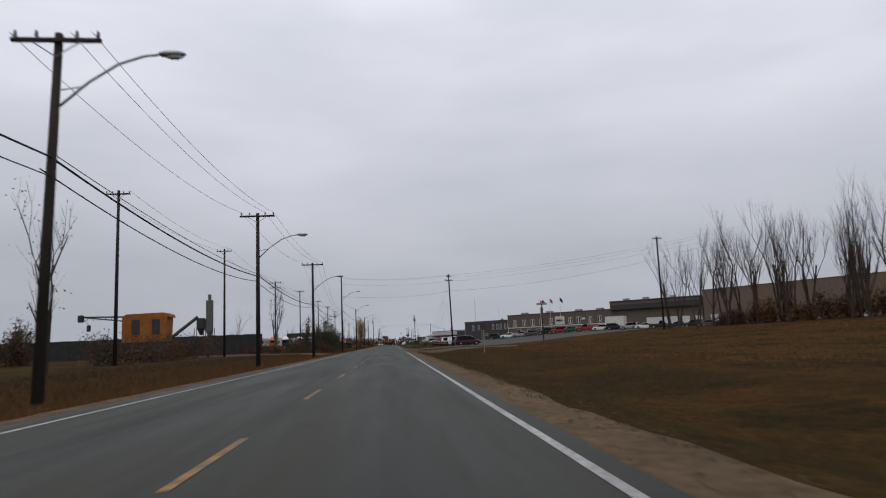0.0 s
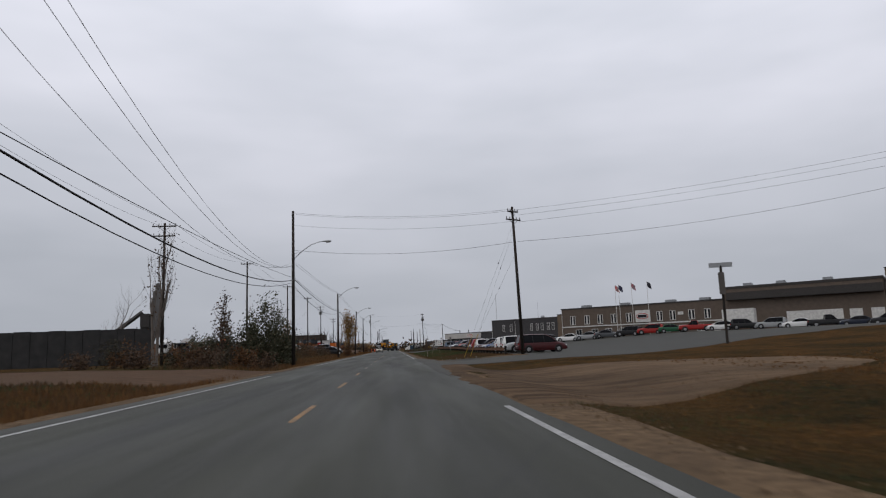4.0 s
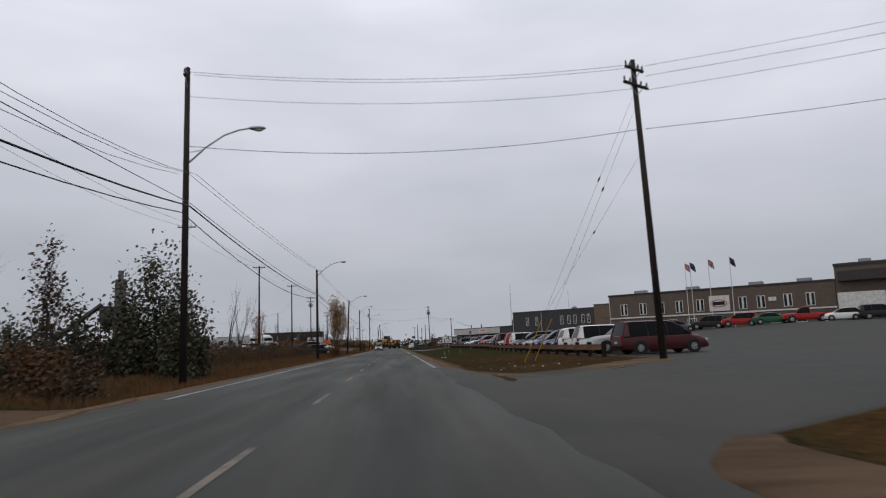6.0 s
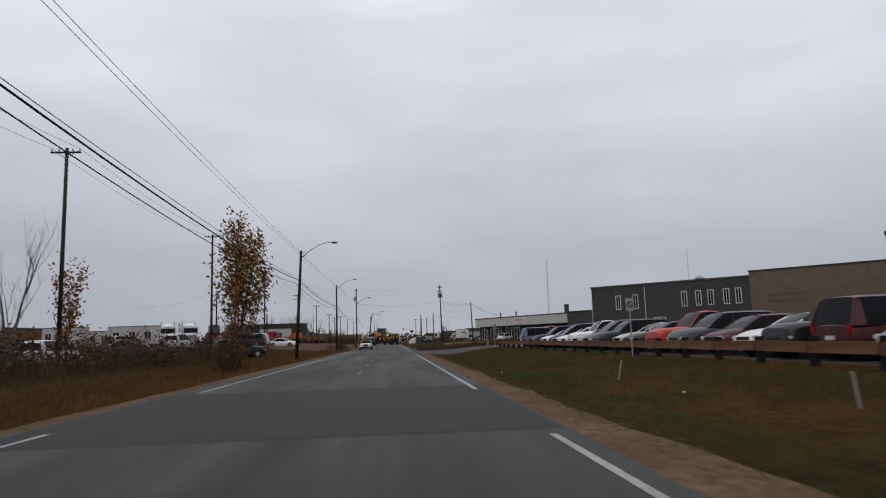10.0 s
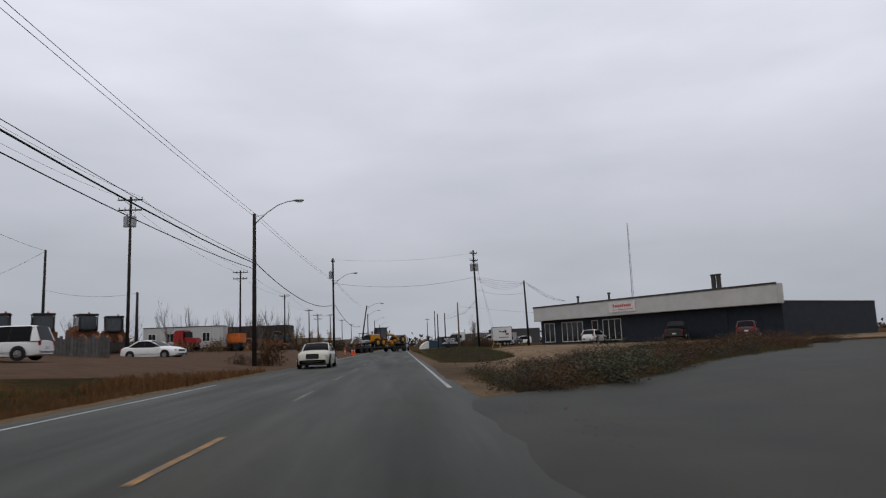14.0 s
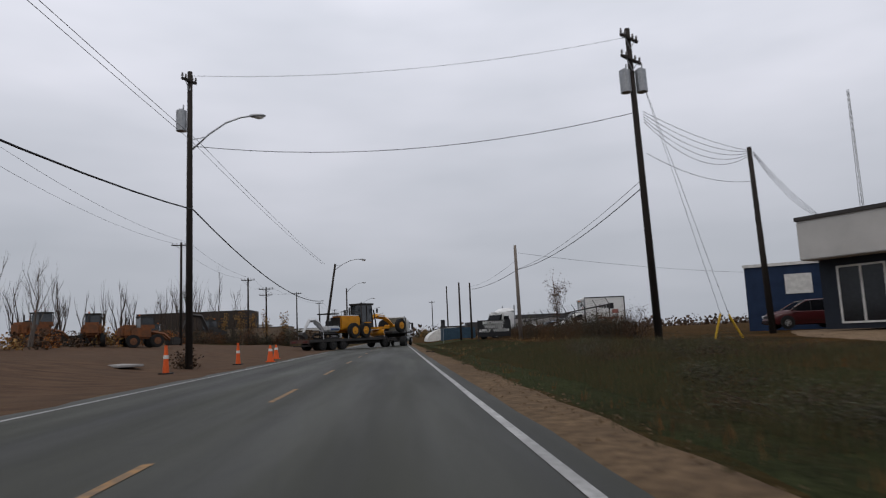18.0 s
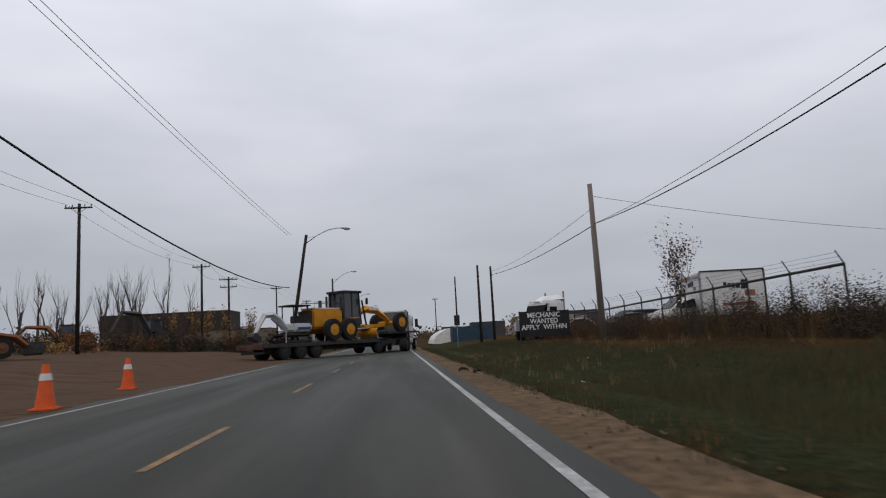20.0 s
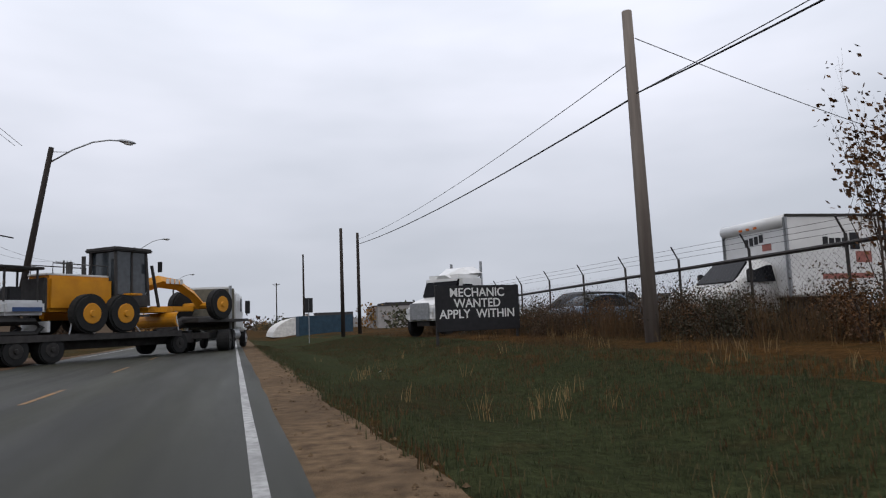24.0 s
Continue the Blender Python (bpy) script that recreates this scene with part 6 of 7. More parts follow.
parking_sign(8.3, 60.5, 2.6, face=mat("sign_back", (0.085, 0.04, 0.028), (0.05, 0.03, 0.025), rough=0.7))
parking_sign(11.0, 203, 2.75)
parking_sign(11.0, 246.5, 2.6)
bollard = thing("timber_bollard", pose(10.3, 247.6, ground_z(10.3, 247.6)), "short weathered grey timber post at the driveway corner", "bollard")
part("shaft", box(B(), -0.11, 0.11, -0.11, 0.11, -0.2, 2.0, 0.03), GREY_WOOD, bollard)
GUARD = mat("guard_yellow", (0.48, 0.30, 0.02), (0.36, 0.22, 0.02), rough=0.5)
for ax, ay, top in ((7.3, 141.2, 13.0), (8.0, 141.6, 12.3)):
    z = ground_z(ax, ay)
    q = (2.3 if ay < 145 else 1.2) / top
    g = thing("guy_guard", pose(ax, ay, z), "yellow plastic guard on a guy wire", "guy guard", "guy guards")
    part("guard", rod(B(), (0, 0, 0), ((11.72 - ax) * q, (132.1 - ay) * q, q * top), 0.03, seg=7), GUARD, g)
for a, b in (((13.07, 333.0, 0.2), (13.46, 333.0, 1.46)), ((14.43, 333.0, 0.2), (13.8, 333.0, 1.40))):
    g = thing("guy_guard", pose(*a), "yellow guard on a guy wire in the weeds", "guy guard", "guy guards")
    part("guard", rod(B(), (0, 0, 0), tuple(q - p for p, q in zip(a, b)), 0.045, seg=7), GUARD, g)
    wire(b, (11.6, 334.6, 12.2), 0.0, 0.009, "guy_wire")
slab = thing("concrete_slab", pose(-11.9, 338.2, ground_z(-11.9, 338.2) + 0.03, 0, 0, -55), "broken pale concrete slab on the gravel yard", "slab")
part("slab", box(B(), -1.9, 1.9, -0.5, 0.5, -0.05, 0.05, 0.02), BLOCK_GREY, slab)
red_truck = thing("red_truck", pose(-28.2, 331, ground_z(-28.2, 331), 0, 0, -12), "dull red truck tractor parked in the machine yard", "truck")
part("cab", box(B(), -0.6, 1.0, -1.1, 1.1, 0.9, 2.7, 0.2), PAINT["red"], red_truck)
part("hood", box(B(), 0.9, 2.4, -0.9, 0.9, 0.8, 1.7, 0.2), PAINT["red"], red_truck)
part("windscreen", box(B(), 0.85, 1.05, -0.95, 0.95, 1.75, 2.5, 0.04), CAR_GLASS, red_truck)
part("chassis", box(B(), -4.0, 2.2, -0.45, 0.45, 0.5, 0.85, 0.02), STEEL_DARK, red_truck)
for s in (-1, 1):
    for wx in (1.6, -2.2, -3.4):
        wheel(red_truck, wx, s * 0.95, 0.5, 0.5, 0.35, s)

# flags before the office
for k, (x, y, c1, c2) in enumerate(((45.7, 205.2, (0.45, 0.04, 0.04), (0.5, 0.5, 0.5)), (46.2, 204.5, (0.05, 0.05, 0.09), (0.05, 0.05, 0.09)), (48.0, 202.0, (0.30, 0.06, 0.08), (0.3, 0.3, 0.32)), (50.8, 200.8, (0.04, 0.04, 0.05), (0.04, 0.04, 0.05)))):
    f = thing("flagpole", pose(x, y, ground_z(x, y)), "white flagpole with a limp flag before the office", "flagpole", "flagpoles")
    part("pole", rod(B(), (0, 0, 0), (0, 0, 10.6), 0.06, 0.04, 8), TRIM_WHITE, f)
    bm = B()
    grid = [[bm.verts.new((0.06 + 0.8 * i / 6, 0.12 * math.sin(i * 1.3 + j), 10.5 - 1.05 * j / 4 - 0.6 * (i / 6) ** 1.3)) for i in range(7)] for j in range(5)]
    for j in range(4):
        for i in range(6):
            bm.faces.new((grid[j][i], grid[j][i + 1], grid[j + 1][i + 1], grid[j + 1][i]))
    part("flag", bm, mat("flag_cloth_%d" % k, c1, c2, rough=0.9, scale=2), f)

# ---- the left side: walls, plant, machines ----
SCREEN = mat("grey_screen", (0.030, 0.029, 0.029), (0.018, 0.018, 0.018), rough=0.7, scale=1.0, stretch=(1, 3, 1))
wall2 = thing("screen_wall", pose(-27.6, 148.7, 0.2, 0, 0, 0), "long dark grey panel wall of the yard behind bushes", "wall")
for k in range(40):
    part("panel", box(B(), -0.1 - 1.9 * k - 1.85, -0.1 - 1.9 * k, 0, 0.3, 0, 4.1 + 0.05 * (k % 2), 0.01), SCREEN, wall2)

SILO = mat("silo_steel", (0.125, 0.122, 0.120), (0.085, 0.083, 0.082), rough=0.7, scale=1.2, stretch=(1, 1, 0.2))
silo = thing("cement_silo", pose(-79, 303, 1.0), "grey cement silo with a hopper tower and legs", "silo")
part("drum", rod(B(), (0, 0, 8.5), (0, 0, 22), 1.55, seg=20), SILO, silo)
part("cone", rod(B(), (0, 0, 6.2), (0, 0, 8.5), 0.6, 1.55, 20), SILO, silo)
part("top_vent", box(B(), -0.6, 0.6, -0.6, 0.6, 22, 24.6, 0.1), SILO, silo)
part("hopper", box(B(), -5.2, -1.9, -1.7, 1.7, 9.6, 14.4, 0.3), STEEL_DARK, silo, "dark steel weigh hopper")
part("hopper_cone", rod(B(), (-3.6, 0, 7.0), (-3.6, 0, 9.8), 0.5, 1.8, 8), STEEL_DARK, silo)
for a, b in ((-6, -1.8), (-6, 1.8), (1.6, -1.6), (1.6, 1.6), (-2.2, -1.6), (-2.2, 1.6)):
    part("leg", rod(B(), (a, b, 0), (a, b, 10), 0.16, seg=6), STEEL_DARK, silo)
part("conveyor", tube(B(), [(-5, 0, 15), (-18, -4, 4)], 0.7, 4), STEEL_DARK, silo, "sloping conveyor")


MACHINE_GLASS = mat("machine_glass", (0.045, 0.052, 0.058), (0.03, 0.035, 0.04), rough=0.08, spec=0.6)


def machine(x, y, z, turn, paint, label, reach=0.0, s=1.0):
    """A parked wheel loader or excavator in a yard."""
    m = thing("excavator" if reach else "wheel_loader", pose(x, y, z, 0, 0, turn) @ Matrix.Scale(s, 4), label, "construction machine", "yard machines")
    part("body", box(B(), -1.9, 0.6, -1.1, 1.1, 1.0, 2.3, 0.2), paint, m)
    part("engine_hood", box(B(), -2.6, -1.0, -0.9, 0.9, 1.2, 2.6, 0.25), paint, m)
    part("cab", box(B(), -0.5, 1.0, -0.72, 0.72, 2.2, 3.5, 0.12), MACHINE_GLASS, m, "glazed cab")
    for q in (-1, 1):
        part("cab_panel", box(B(), -0.55, 1.05, q * 0.73, q * 0.79, 2.15, 2.62, 0.02), paint, m)
    part("exhaust", rod(B(), (-1.4, 0.4, 2.5), (-1.4, 0.4, 3.4), 0.07, seg=7), STEEL_DARK, m)
    part("beacon", rod(B(), (-0.3, 0.4, 3.65), (-0.3, 0.4, 3.85), 0.08, seg=8), ORANGE, m)
    part("cab_roof", box(B(), -0.6, 1.1, -0.85, 0.85, 3.48, 3.65, 0.05), STEEL_DARK, m)
    for cx in (-0.5, 1.0):
        for cy in (-0.75, 0.75):
            part("cab_post", rod(B(), (cx, cy, 2.2), (cx, cy, 3.5), 0.05, seg=5), STEEL_DARK, m)
    if reach:
        part("boom", tube(B(), [(0.9, 0.5, 1.6), (2.4, 0.5, 4.2 * reach), (4.6, 0.5, 4.4 * reach)], [0.3, 0.32, 0.2], 4), paint, m)
        part("stick", tube(B(), [(4.6, 0.5, 4.5 * reach), (6.0, 0.5, 2.2)], [0.2, 0.16], 4), paint, m)
        part("bucket", box(B(), 5.6, 6.5, 0.1, 0.9, 1.2, 2.2, 0.2), STEEL_DARK, m)
        for t in (-1, 1):
            part("track", tube(B(), [(-2, t, 0.25), (1.6, t, 0.25), (2.0, t, 0.6), (1.6, t, 0.95), (-2, t, 0.95), (-2.4, t, 0.6), (-2, t, 0.25)], 0.26, 4), STEEL_DARK, m)
    else:
        part("loader_arm", tube(B(), [(0.6, -0.5, 1.8), (2.2, -0.5, 1.5), (3.1, -0.5, 0.7)], 0.18, 4), paint, m)
        part("loader_arm", tube(B(), [(0.6, 0.5, 1.8), (2.2, 0.5, 1.5), (3.1, 0.5, 0.7)], 0.18, 4), paint, m)
        part("bucket", box(B(), 2.9, 3.9, -1.3, 1.3, 0.15, 1.1, 0.15), STEEL_DARK, m)
        for wx in (-1.5, 1.2):
            for t in (-1, 1):
                wheel(m, wx, t * 1.05, 0.75, 0.75, 0.5, t, paint)
    return m


for x, y, turn in ((-38.4, 290.0, -72), (-35.0, 291.0, -66)):
    tagged(copy_thing(semi, pose(x, y, ground_z(x, y), 0, 0, turn) @ Matrix.Scale(1.05, 4)), "white highway tractor parked nose out in the machine yard", "truck")
DULL_ORANGE = mat("dusty_machine_orange", (0.21, 0.075, 0.026), (0.12, 0.05, 0.024), rough=0.7, scale=3, big=0.5, big_scale=1.2, big_color=(0.07, 0.045, 0.03))
for k, (x, y) in enumerate(((-33.0, 298.6), (-30.4, 300.4), (-28.1, 303.2), (-27.6, 308.2))):
    machine(x, y, 1.35, -64 + 7 * (k % 3), DULL_ORANGE, "dusty orange wheel loader parked in the machine yard", s=1.03)
crane = thing("crawler_crane", pose(-31.2, 90.3, 0.3), "orange crawler crane with a lowered lattice boom behind the wall", "crane")
bm = B()
prof = ((-2.8, 2.3), (-2.8, 5.5), (-2.3, 5.85), (2.3, 5.95), (2.95, 5.7), (3.05, 5.3), (2.75, 5.35), (2.6, 2.3))
va = [bm.verts.new((x, -1.3, z)) for x, z in prof]
vb = [bm.verts.new((x, 1.3, z)) for x, z in prof]
for k in range(len(prof)):
    bm.faces.new((va[k], va[(k + 1) % len(prof)], vb[(k + 1) % len(prof)], vb[k]))
bm.faces.new(va[::-1])
bm.faces.new(vb)
part("housing", bm, mat("faded_crane_orange", (0.30, 0.105, 0.014), (0.20, 0.068, 0.012), rough=0.6, scale=1.5, big=0.4, big_scale=0.7, big_color=(0.12, 0.05, 0.02)), crane, "orange machinery house with a curved roof edge")
# dark plates on the closed wall paint the shaded inside of two openings
for x0, x1 in ((0.9, 1.9), (-1.6, -0.6)):
    part("side_opening", box(B(), x0, x1, -1.34, -1.304, 3.2, 5.1, 0.01), STEEL_DARK, crane)
for z, y in ((5.9, -0.5), (5.9, 0.5), (5.3, 0.0)):
    part("boom_chord", rod(B(), (-2.6, y, z - 0.3), (-8.4, y * 0.4, 5.75), 0.09, seg=5), STEEL_DARK, crane)
for k in range(7):
    part("boom_lacing", rod(B(), (-2.9 - 0.75 * k, -0.4, 5.55), (-3.3 - 0.75 * k, 0.35, 5.3), 0.04, seg=4), STEEL_DARK, crane)
part("boom_head", box(B(), -8.7, -8.1, -0.3, 0.3, 5.1, 6.0, 0.05), STEEL_DARK, crane)
part("hook_block", box(B(), -7.6, -7.2, -0.2, 0.2, 3.9, 4.7, 0.05), STEEL_DARK, crane)
part("hoist_rope", rod(B(), (-7.4, 0, 4.7), (-8.3, 0, 5.8), 0.03, seg=4), STEEL_DARK, crane)
for s in (-1, 1):
    part("track", tube(B(), [(-2.2, s * 1.2, 0.35), (2.2, s * 1.2, 0.35), (2.5, s * 1.2, 0.7), (2.2, s * 1.2, 1.05), (-2.2, s * 1.2, 1.05), (-2.5, s * 1.2, 0.7), (-2.2, s * 1.2, 0.35)], 0.28, 4), STEEL_DARK, crane)
machine(-33, 404, 1.3, 190, DULL_ORANGE, "dusty orange excavator in the far yard", reach=0.8, s=0.85)
machine(-29, 417, 1.3, -123, STEEL_DARK, "dark excavator with a long low boom in the yard", reach=1.0, s=1.05)
for x, y, turn in ((-29.5, 366.0, 60), (-26.2, 368.5, 110), (-23.0, 371.5, 40)):
    machine(x, y, ground_z(x, y), turn, DULL_ORANGE, "dusty orange loader among scrap in the gravel yard", s=0.8)
dump = thing("dump_truck", pose(-24.6, 345, ground_z(-24.6, 345), 0, 0, -8), "orange dump truck parked at the edge of the yard", "truck")
part("dump_body", box(B(), -2.2, 1.3, -1.2, 1.2, 1.3, 2.7, 0.08), ORANGE, dump, "orange steel dump body")
part("headboard", box(B(), -2.3, -2.05, -1.25, 1.25, 1.3, 3.3, 0.05), ORANGE, dump)
part("cab", box(B(), -4.2, -2.5, -1.1, 1.1, 1.0, 2.9, 0.18), DULL_ORANGE, dump)
part("chassis", box(B(), -4.4, 1.4, -0.45, 0.45, 0.6, 1.1, 0.03), STEEL_DARK, dump)
for wx in (-3.6, -0.9, 0.5):
    for t in (-1, 1):
        wheel(dump, wx, t * 1.0, 0.52, 0.52, 0.4, t, HUB_DARK)
machine(-33, 372, 1.2, 100, DULL_ORANGE, "dusty orange loader deep in the gravel yard", s=0.8)
machine(-34, 388, 0.9, 120, DULL_ORANGE, "dusty orange loader at the back of the yard", s=0.75)
for k in range(5):
    mt = thing("concrete_mixer_truck", pose(-50 + 3.6 * k, 222 + 2.5 * k, 0.9, 0, 0, -80), "dusty mixer truck with a bulging drum in the plant yard", "truck", "mixer trucks")
    part("cab", box(B(), 2.0, 4.0, -1.2, 1.2, 0.9, 2.9, 0.2), (RIG_WHITE, PAINT["navy"], RIG_WHITE, ORANGE, PAINT["navy"])[k], mt)
    part("hood", box(B(), 3.9, 5.2, -1.0, 1.0, 0.8, 1.8, 0.2), (RIG_WHITE, PAINT["navy"], RIG_WHITE, ORANGE, PAINT["navy"])[k], mt)
    part("windscreen", box(B(), 3.85, 4.05, -1.0, 1.0, 1.9, 2.7), CAR_GLASS, mt)
    bm = B()
    tube(bm, [(-3.4, 0, 3.4), (-2.2, 0, 3.0), (-0.4, 0, 2.5), (1.3, 0, 2.2)], [0.6, 1.15, 1.2, 0.6], 12)
    part("drum", bm, (RIG_WHITE, BLOCK_GREY, BLOCK_GREY, ORANGE, RIG_WHITE)[k], mt, "mixing drum", smooth=True)
    part("chassis", box(B(), -3.6, 4.0, -0.5, 0.5, 0.6, 0.95), STEEL_DARK, mt)
    for wx in (-2.4, -1.1, 3.4):
        for t in (-1, 1):
            wheel(mt, wx, t * 1.0, 0.5, 0.5, 0.4, t)
TRAILER_SKIN = mat("off_white_siding", (0.42, 0.42, 0.41), (0.33, 0.33, 0.325), rough=0.6, scale=1.5, stretch=(3, 1, 0.2), big=0.3, big_scale=0.5)
for k, (x, y, l, turn) in enumerate(((-66, 318, 14, -14), (-64, 290, 12, -6), (-49, 292, 10, 4), (-37.2, 342, 11.6, 0))):
    o = thing("site_trailer", pose(x, y, 1.5, 0, 0, turn), "long white site office trailer with dark windows", "trailer", "site trailers")
    part("body", box(B(), 0, l, 0, 2.6, 0.5, 3.6, 0.05), TRAILER_SKIN, o)
    part("roof_edge", box(B(), -0.05, l + 0.05, -0.05, 2.65, 3.6, 3.7, 0.02), TRIM_DARK, o)
    part("skirting", box(B(), 0.1, l - 0.1, 0.1, 2.5, -0.3, 0.5), TRIM_DARK, o)
    for j in range(max(1, int(l / 2.6))):
        window(o, 0.8 + 2.6 * j, 1.8 + 2.6 * j, 1.5, 2.7)
shed = building("dark_shed", -79, 520, 0, 34, 14, 10.2, mat("dark_sheet_wall", (0.040, 0.032, 0.027), (0.026, 0.022, 0.019), rough=0.75, scale=1.0), "low dark sheet-metal shed at the far yard", 1.2)
shed2 = building("plant_shed", -66, 262, 0, 16, 10, 3.4, DULL_ORANGE, "rusty orange plant shed beside the silo", 1.0)
for k in range(4):
    window(shed2, 2 + 3.4 * k, 3.4 + 3.4 * k, 2.2, 3.6)
yf = thing("slat_fence", pose(-32.6, 293.5, 0.9, 0, 0, 0), "weathered grey slat fence before the machines", "fence")
for k in range(40):
    part("slat", box(B(), 0.27 * k, 0.27 * k + 0.24, -0.02, 0.02, 0, 1.75 + 0.12 * ((k * 7) % 3), 0.005), mat("fence_slat", (0.10, 0.092, 0.088), (0.065, 0.06, 0.058), rough=0.9, scale=3, vary=0.25), yf)

# ---- plants ----
BARK = mat("bark", (0.070, 0.052, 0.040), (0.036, 0.027, 0.022), rough=0.95, scale=6, bump=0.5, stretch=(1, 1, 0.2))
PALE_BARK = mat("pale_bark", (0.13, 0.11, 0.095), (0.08, 0.068, 0.058), rough=0.95, scale=6, bump=0.4, stretch=(1, 1, 0.2))
LEAF_GREY = leafy("leaf_grey_green", (0.030, 0.034, 0.020), (0.058, 0.060, 0.036), (0.090, 0.080, 0.050))
LEAF_GOLD = leafy("leaf_gold", (0.15, 0.080, 0.020), (0.26, 0.155, 0.050), (0.15, 0.058, 0.014))
LEAF_ORANGE = leafy("leaf_orange", (0.22, 0.075, 0.012), (0.16, 0.045, 0.010), (0.28, 0.12, 0.02))
LEAF_BROWN = leafy("leaf_brown", (0.045, 0.028, 0.018), (0.075, 0.042, 0.022), (0.030, 0.022, 0.016))
LEAF_DARK = leafy("leaf_dark", (0.024, 0.020, 0.014), (0.038, 0.030, 0.018), (0.030, 0.032, 0.018))
LEAF_RUST = leafy("leaf_rust", (0.085, 0.036, 0.012), (0.050, 0.026, 0.012), (0.12, 0.055, 0.016))
BLADE_FRESH = leafy("blade_fresh", (0.028, 0.038, 0.016), (0.042, 0.050, 0.021), (0.072, 0.060, 0.027))
BLADE_DRY = leafy("blade_dry", (0.120, 0.053, 0.015), (0.066, 0.031, 0.011), (0.165, 0.085, 0.028))
BLADE_BROWN = leafy("blade_brown", (0.050, 0.028, 0.012), (0.090, 0.050, 0.020), (0.032, 0.025, 0.012))
BLADE_GREEN = leafy("blade_green", (0.024, 0.040, 0.013), (0.040, 0.060, 0.020), (0.062, 0.060, 0.022))
BLADE_DITCH = leafy("blade_ditch", (0.040, 0.042, 0.018), (0.078, 0.058, 0.025), (0.034, 0.046, 0.018))
BLADE_STRAW = leafy("blade_straw", (0.24, 0.16, 0.07), (0.17, 0.11, 0.045), (0.30, 0.21, 0.10))
NP = np.random.RandomState(11)


def blades(name, spots, hmin, hmax, w, material, label, per=4, spread=0.10, lean=0.35, category="grass"):
    """A stand of grass: each blade a thin bent strip on the land."""
    n = len(spots)
    px = np.repeat(spots[:, 0], per) + NP.uniform(-spread, spread, n * per)
    py = np.repeat(spots[:, 1], per) + NP.uniform(-spread, spread, n * per)
    pz = np.array([ground_z(a, b) for a, b in zip(px, py)]) - 0.015
    h = NP.uniform(hmin, hmax, n * per)
    a = NP.uniform(0, math.tau, n * per)
    l = NP.uniform(0.05, lean, n * per) * h
    b = NP.uniform(0, math.tau, n * per)
    dx, dy = np.cos(a) * w / 2, np.sin(a) * w / 2
    lx, ly = np.cos(b) * l, np.sin(b) * l
    m = n * per
    v = np.empty((m, 5, 3))
    v[:, 0] = np.c_[px - dx, py - dy, pz]
    v[:, 1] = np.c_[px + dx, py + dy, pz]
    v[:, 2] = np.c_[px + 0.8 * dx + 0.4 * lx, py + 0.8 * dy + 0.4 * ly, pz + 0.55 * h]
    v[:, 3] = np.c_[px - 0.8 * dx + 0.4 * lx, py - 0.8 * dy + 0.4 * ly, pz + 0.55 * h]
    v[:, 4] = np.c_[px + lx, py + ly, pz + h]
    i = np.arange(m) * 5
    faces = [f for k in i for f in ((k, k + 1, k + 2, k + 3), (k + 3, k + 2, k + 4))]
    me = bpy.data.meshes.new(name)
    me.from_pydata(v.reshape(-1, 3).tolist(), [], faces)
    me.materials.append(material)
    return tagged(new(name, me), label, category, "", "stuff")


def scatter(x0, x1, y0, y1, n, keep=None, clump=0.0):
    x, y = NP.uniform(x0, x1, n), NP.uniform(y0, y1, n)
    if clump:
        k = np.array([noise.noise((a * 0.35, b * 0.35, clump)) for a, b in zip(x, y)]) + NP.uniform(-0.25, 0.25, n) > 0.0
        x, y = x[k], y[k]
    if keep:
        k = np.array([keep(a, b) for a, b in zip(x, y)], bool)
        x, y = x[k], y[k]
    return np.c_[x, y]


def leaves(bm_v, bm_f, centres, size, squash=1.0):
    """Adds small bent leaf quads at the given points."""
    for c in centres:
        u = Vector(NP.normal(size=3)).normalized()
        w = u.orthogonal().normalized()
        q = u.cross(w)
        s = size * NP.uniform(0.6, 1.3)
        k = len(bm_v)
        c = Vector(c)
        bm_v += [tuple(c - w * s), tuple(c + q * s * 0.6), tuple(c + w * s), tuple(c - q * s * 0.6)]
        bm_f.append((k, k + 1, k + 2, k + 3))


def leaf_mesh(name, pts, size, material, parent):
    vs, fs = [], []
    leaves(vs, fs, pts, size)
    me = bpy.data.meshes.new(name)
    me.from_pydata(vs, [], fs)
    me.materials.append(material)
    o = new(name, me)
    o.parent = parent
    return o


def branch(bm, tips, p, d, length, r, depth, rng, up=0.25, split=3, bend=0.25):
    """A limb that bends and forks; the ends are gathered in tips."""
    pts, rad = [p], [r]
    n = 3
    for k in range(n):
        d = (d + Vector((rng.uniform(-bend, bend), rng.uniform(-bend, bend), rng.uniform(-bend * 0.4, bend * 0.4) + up * 0.2))).normalized()
        p = p + d * (length / n)
        pts.append(p)
        rad.append(r * (1 - 0.45 * (k + 1) / n))
    tube(bm, pts, rad, 5 if r > 0.03 else 3)
    tips += pts[1:]
    if depth:
        for k in range(split + rng.randint(0, 1)):
            q = pts[rng.randint(1, n)]
            s = Vector((rng.uniform(-1, 1), rng.uniform(-1, 1), rng.uniform(0.0, 0.6) + up)).normalized()
            branch(bm, tips, q, (d * 0.55 + s * 0.75).normalized(), length * rng.uniform(0.5, 0.72), rad[-1] * 0.72, depth - 1, rng, up, split, bend)


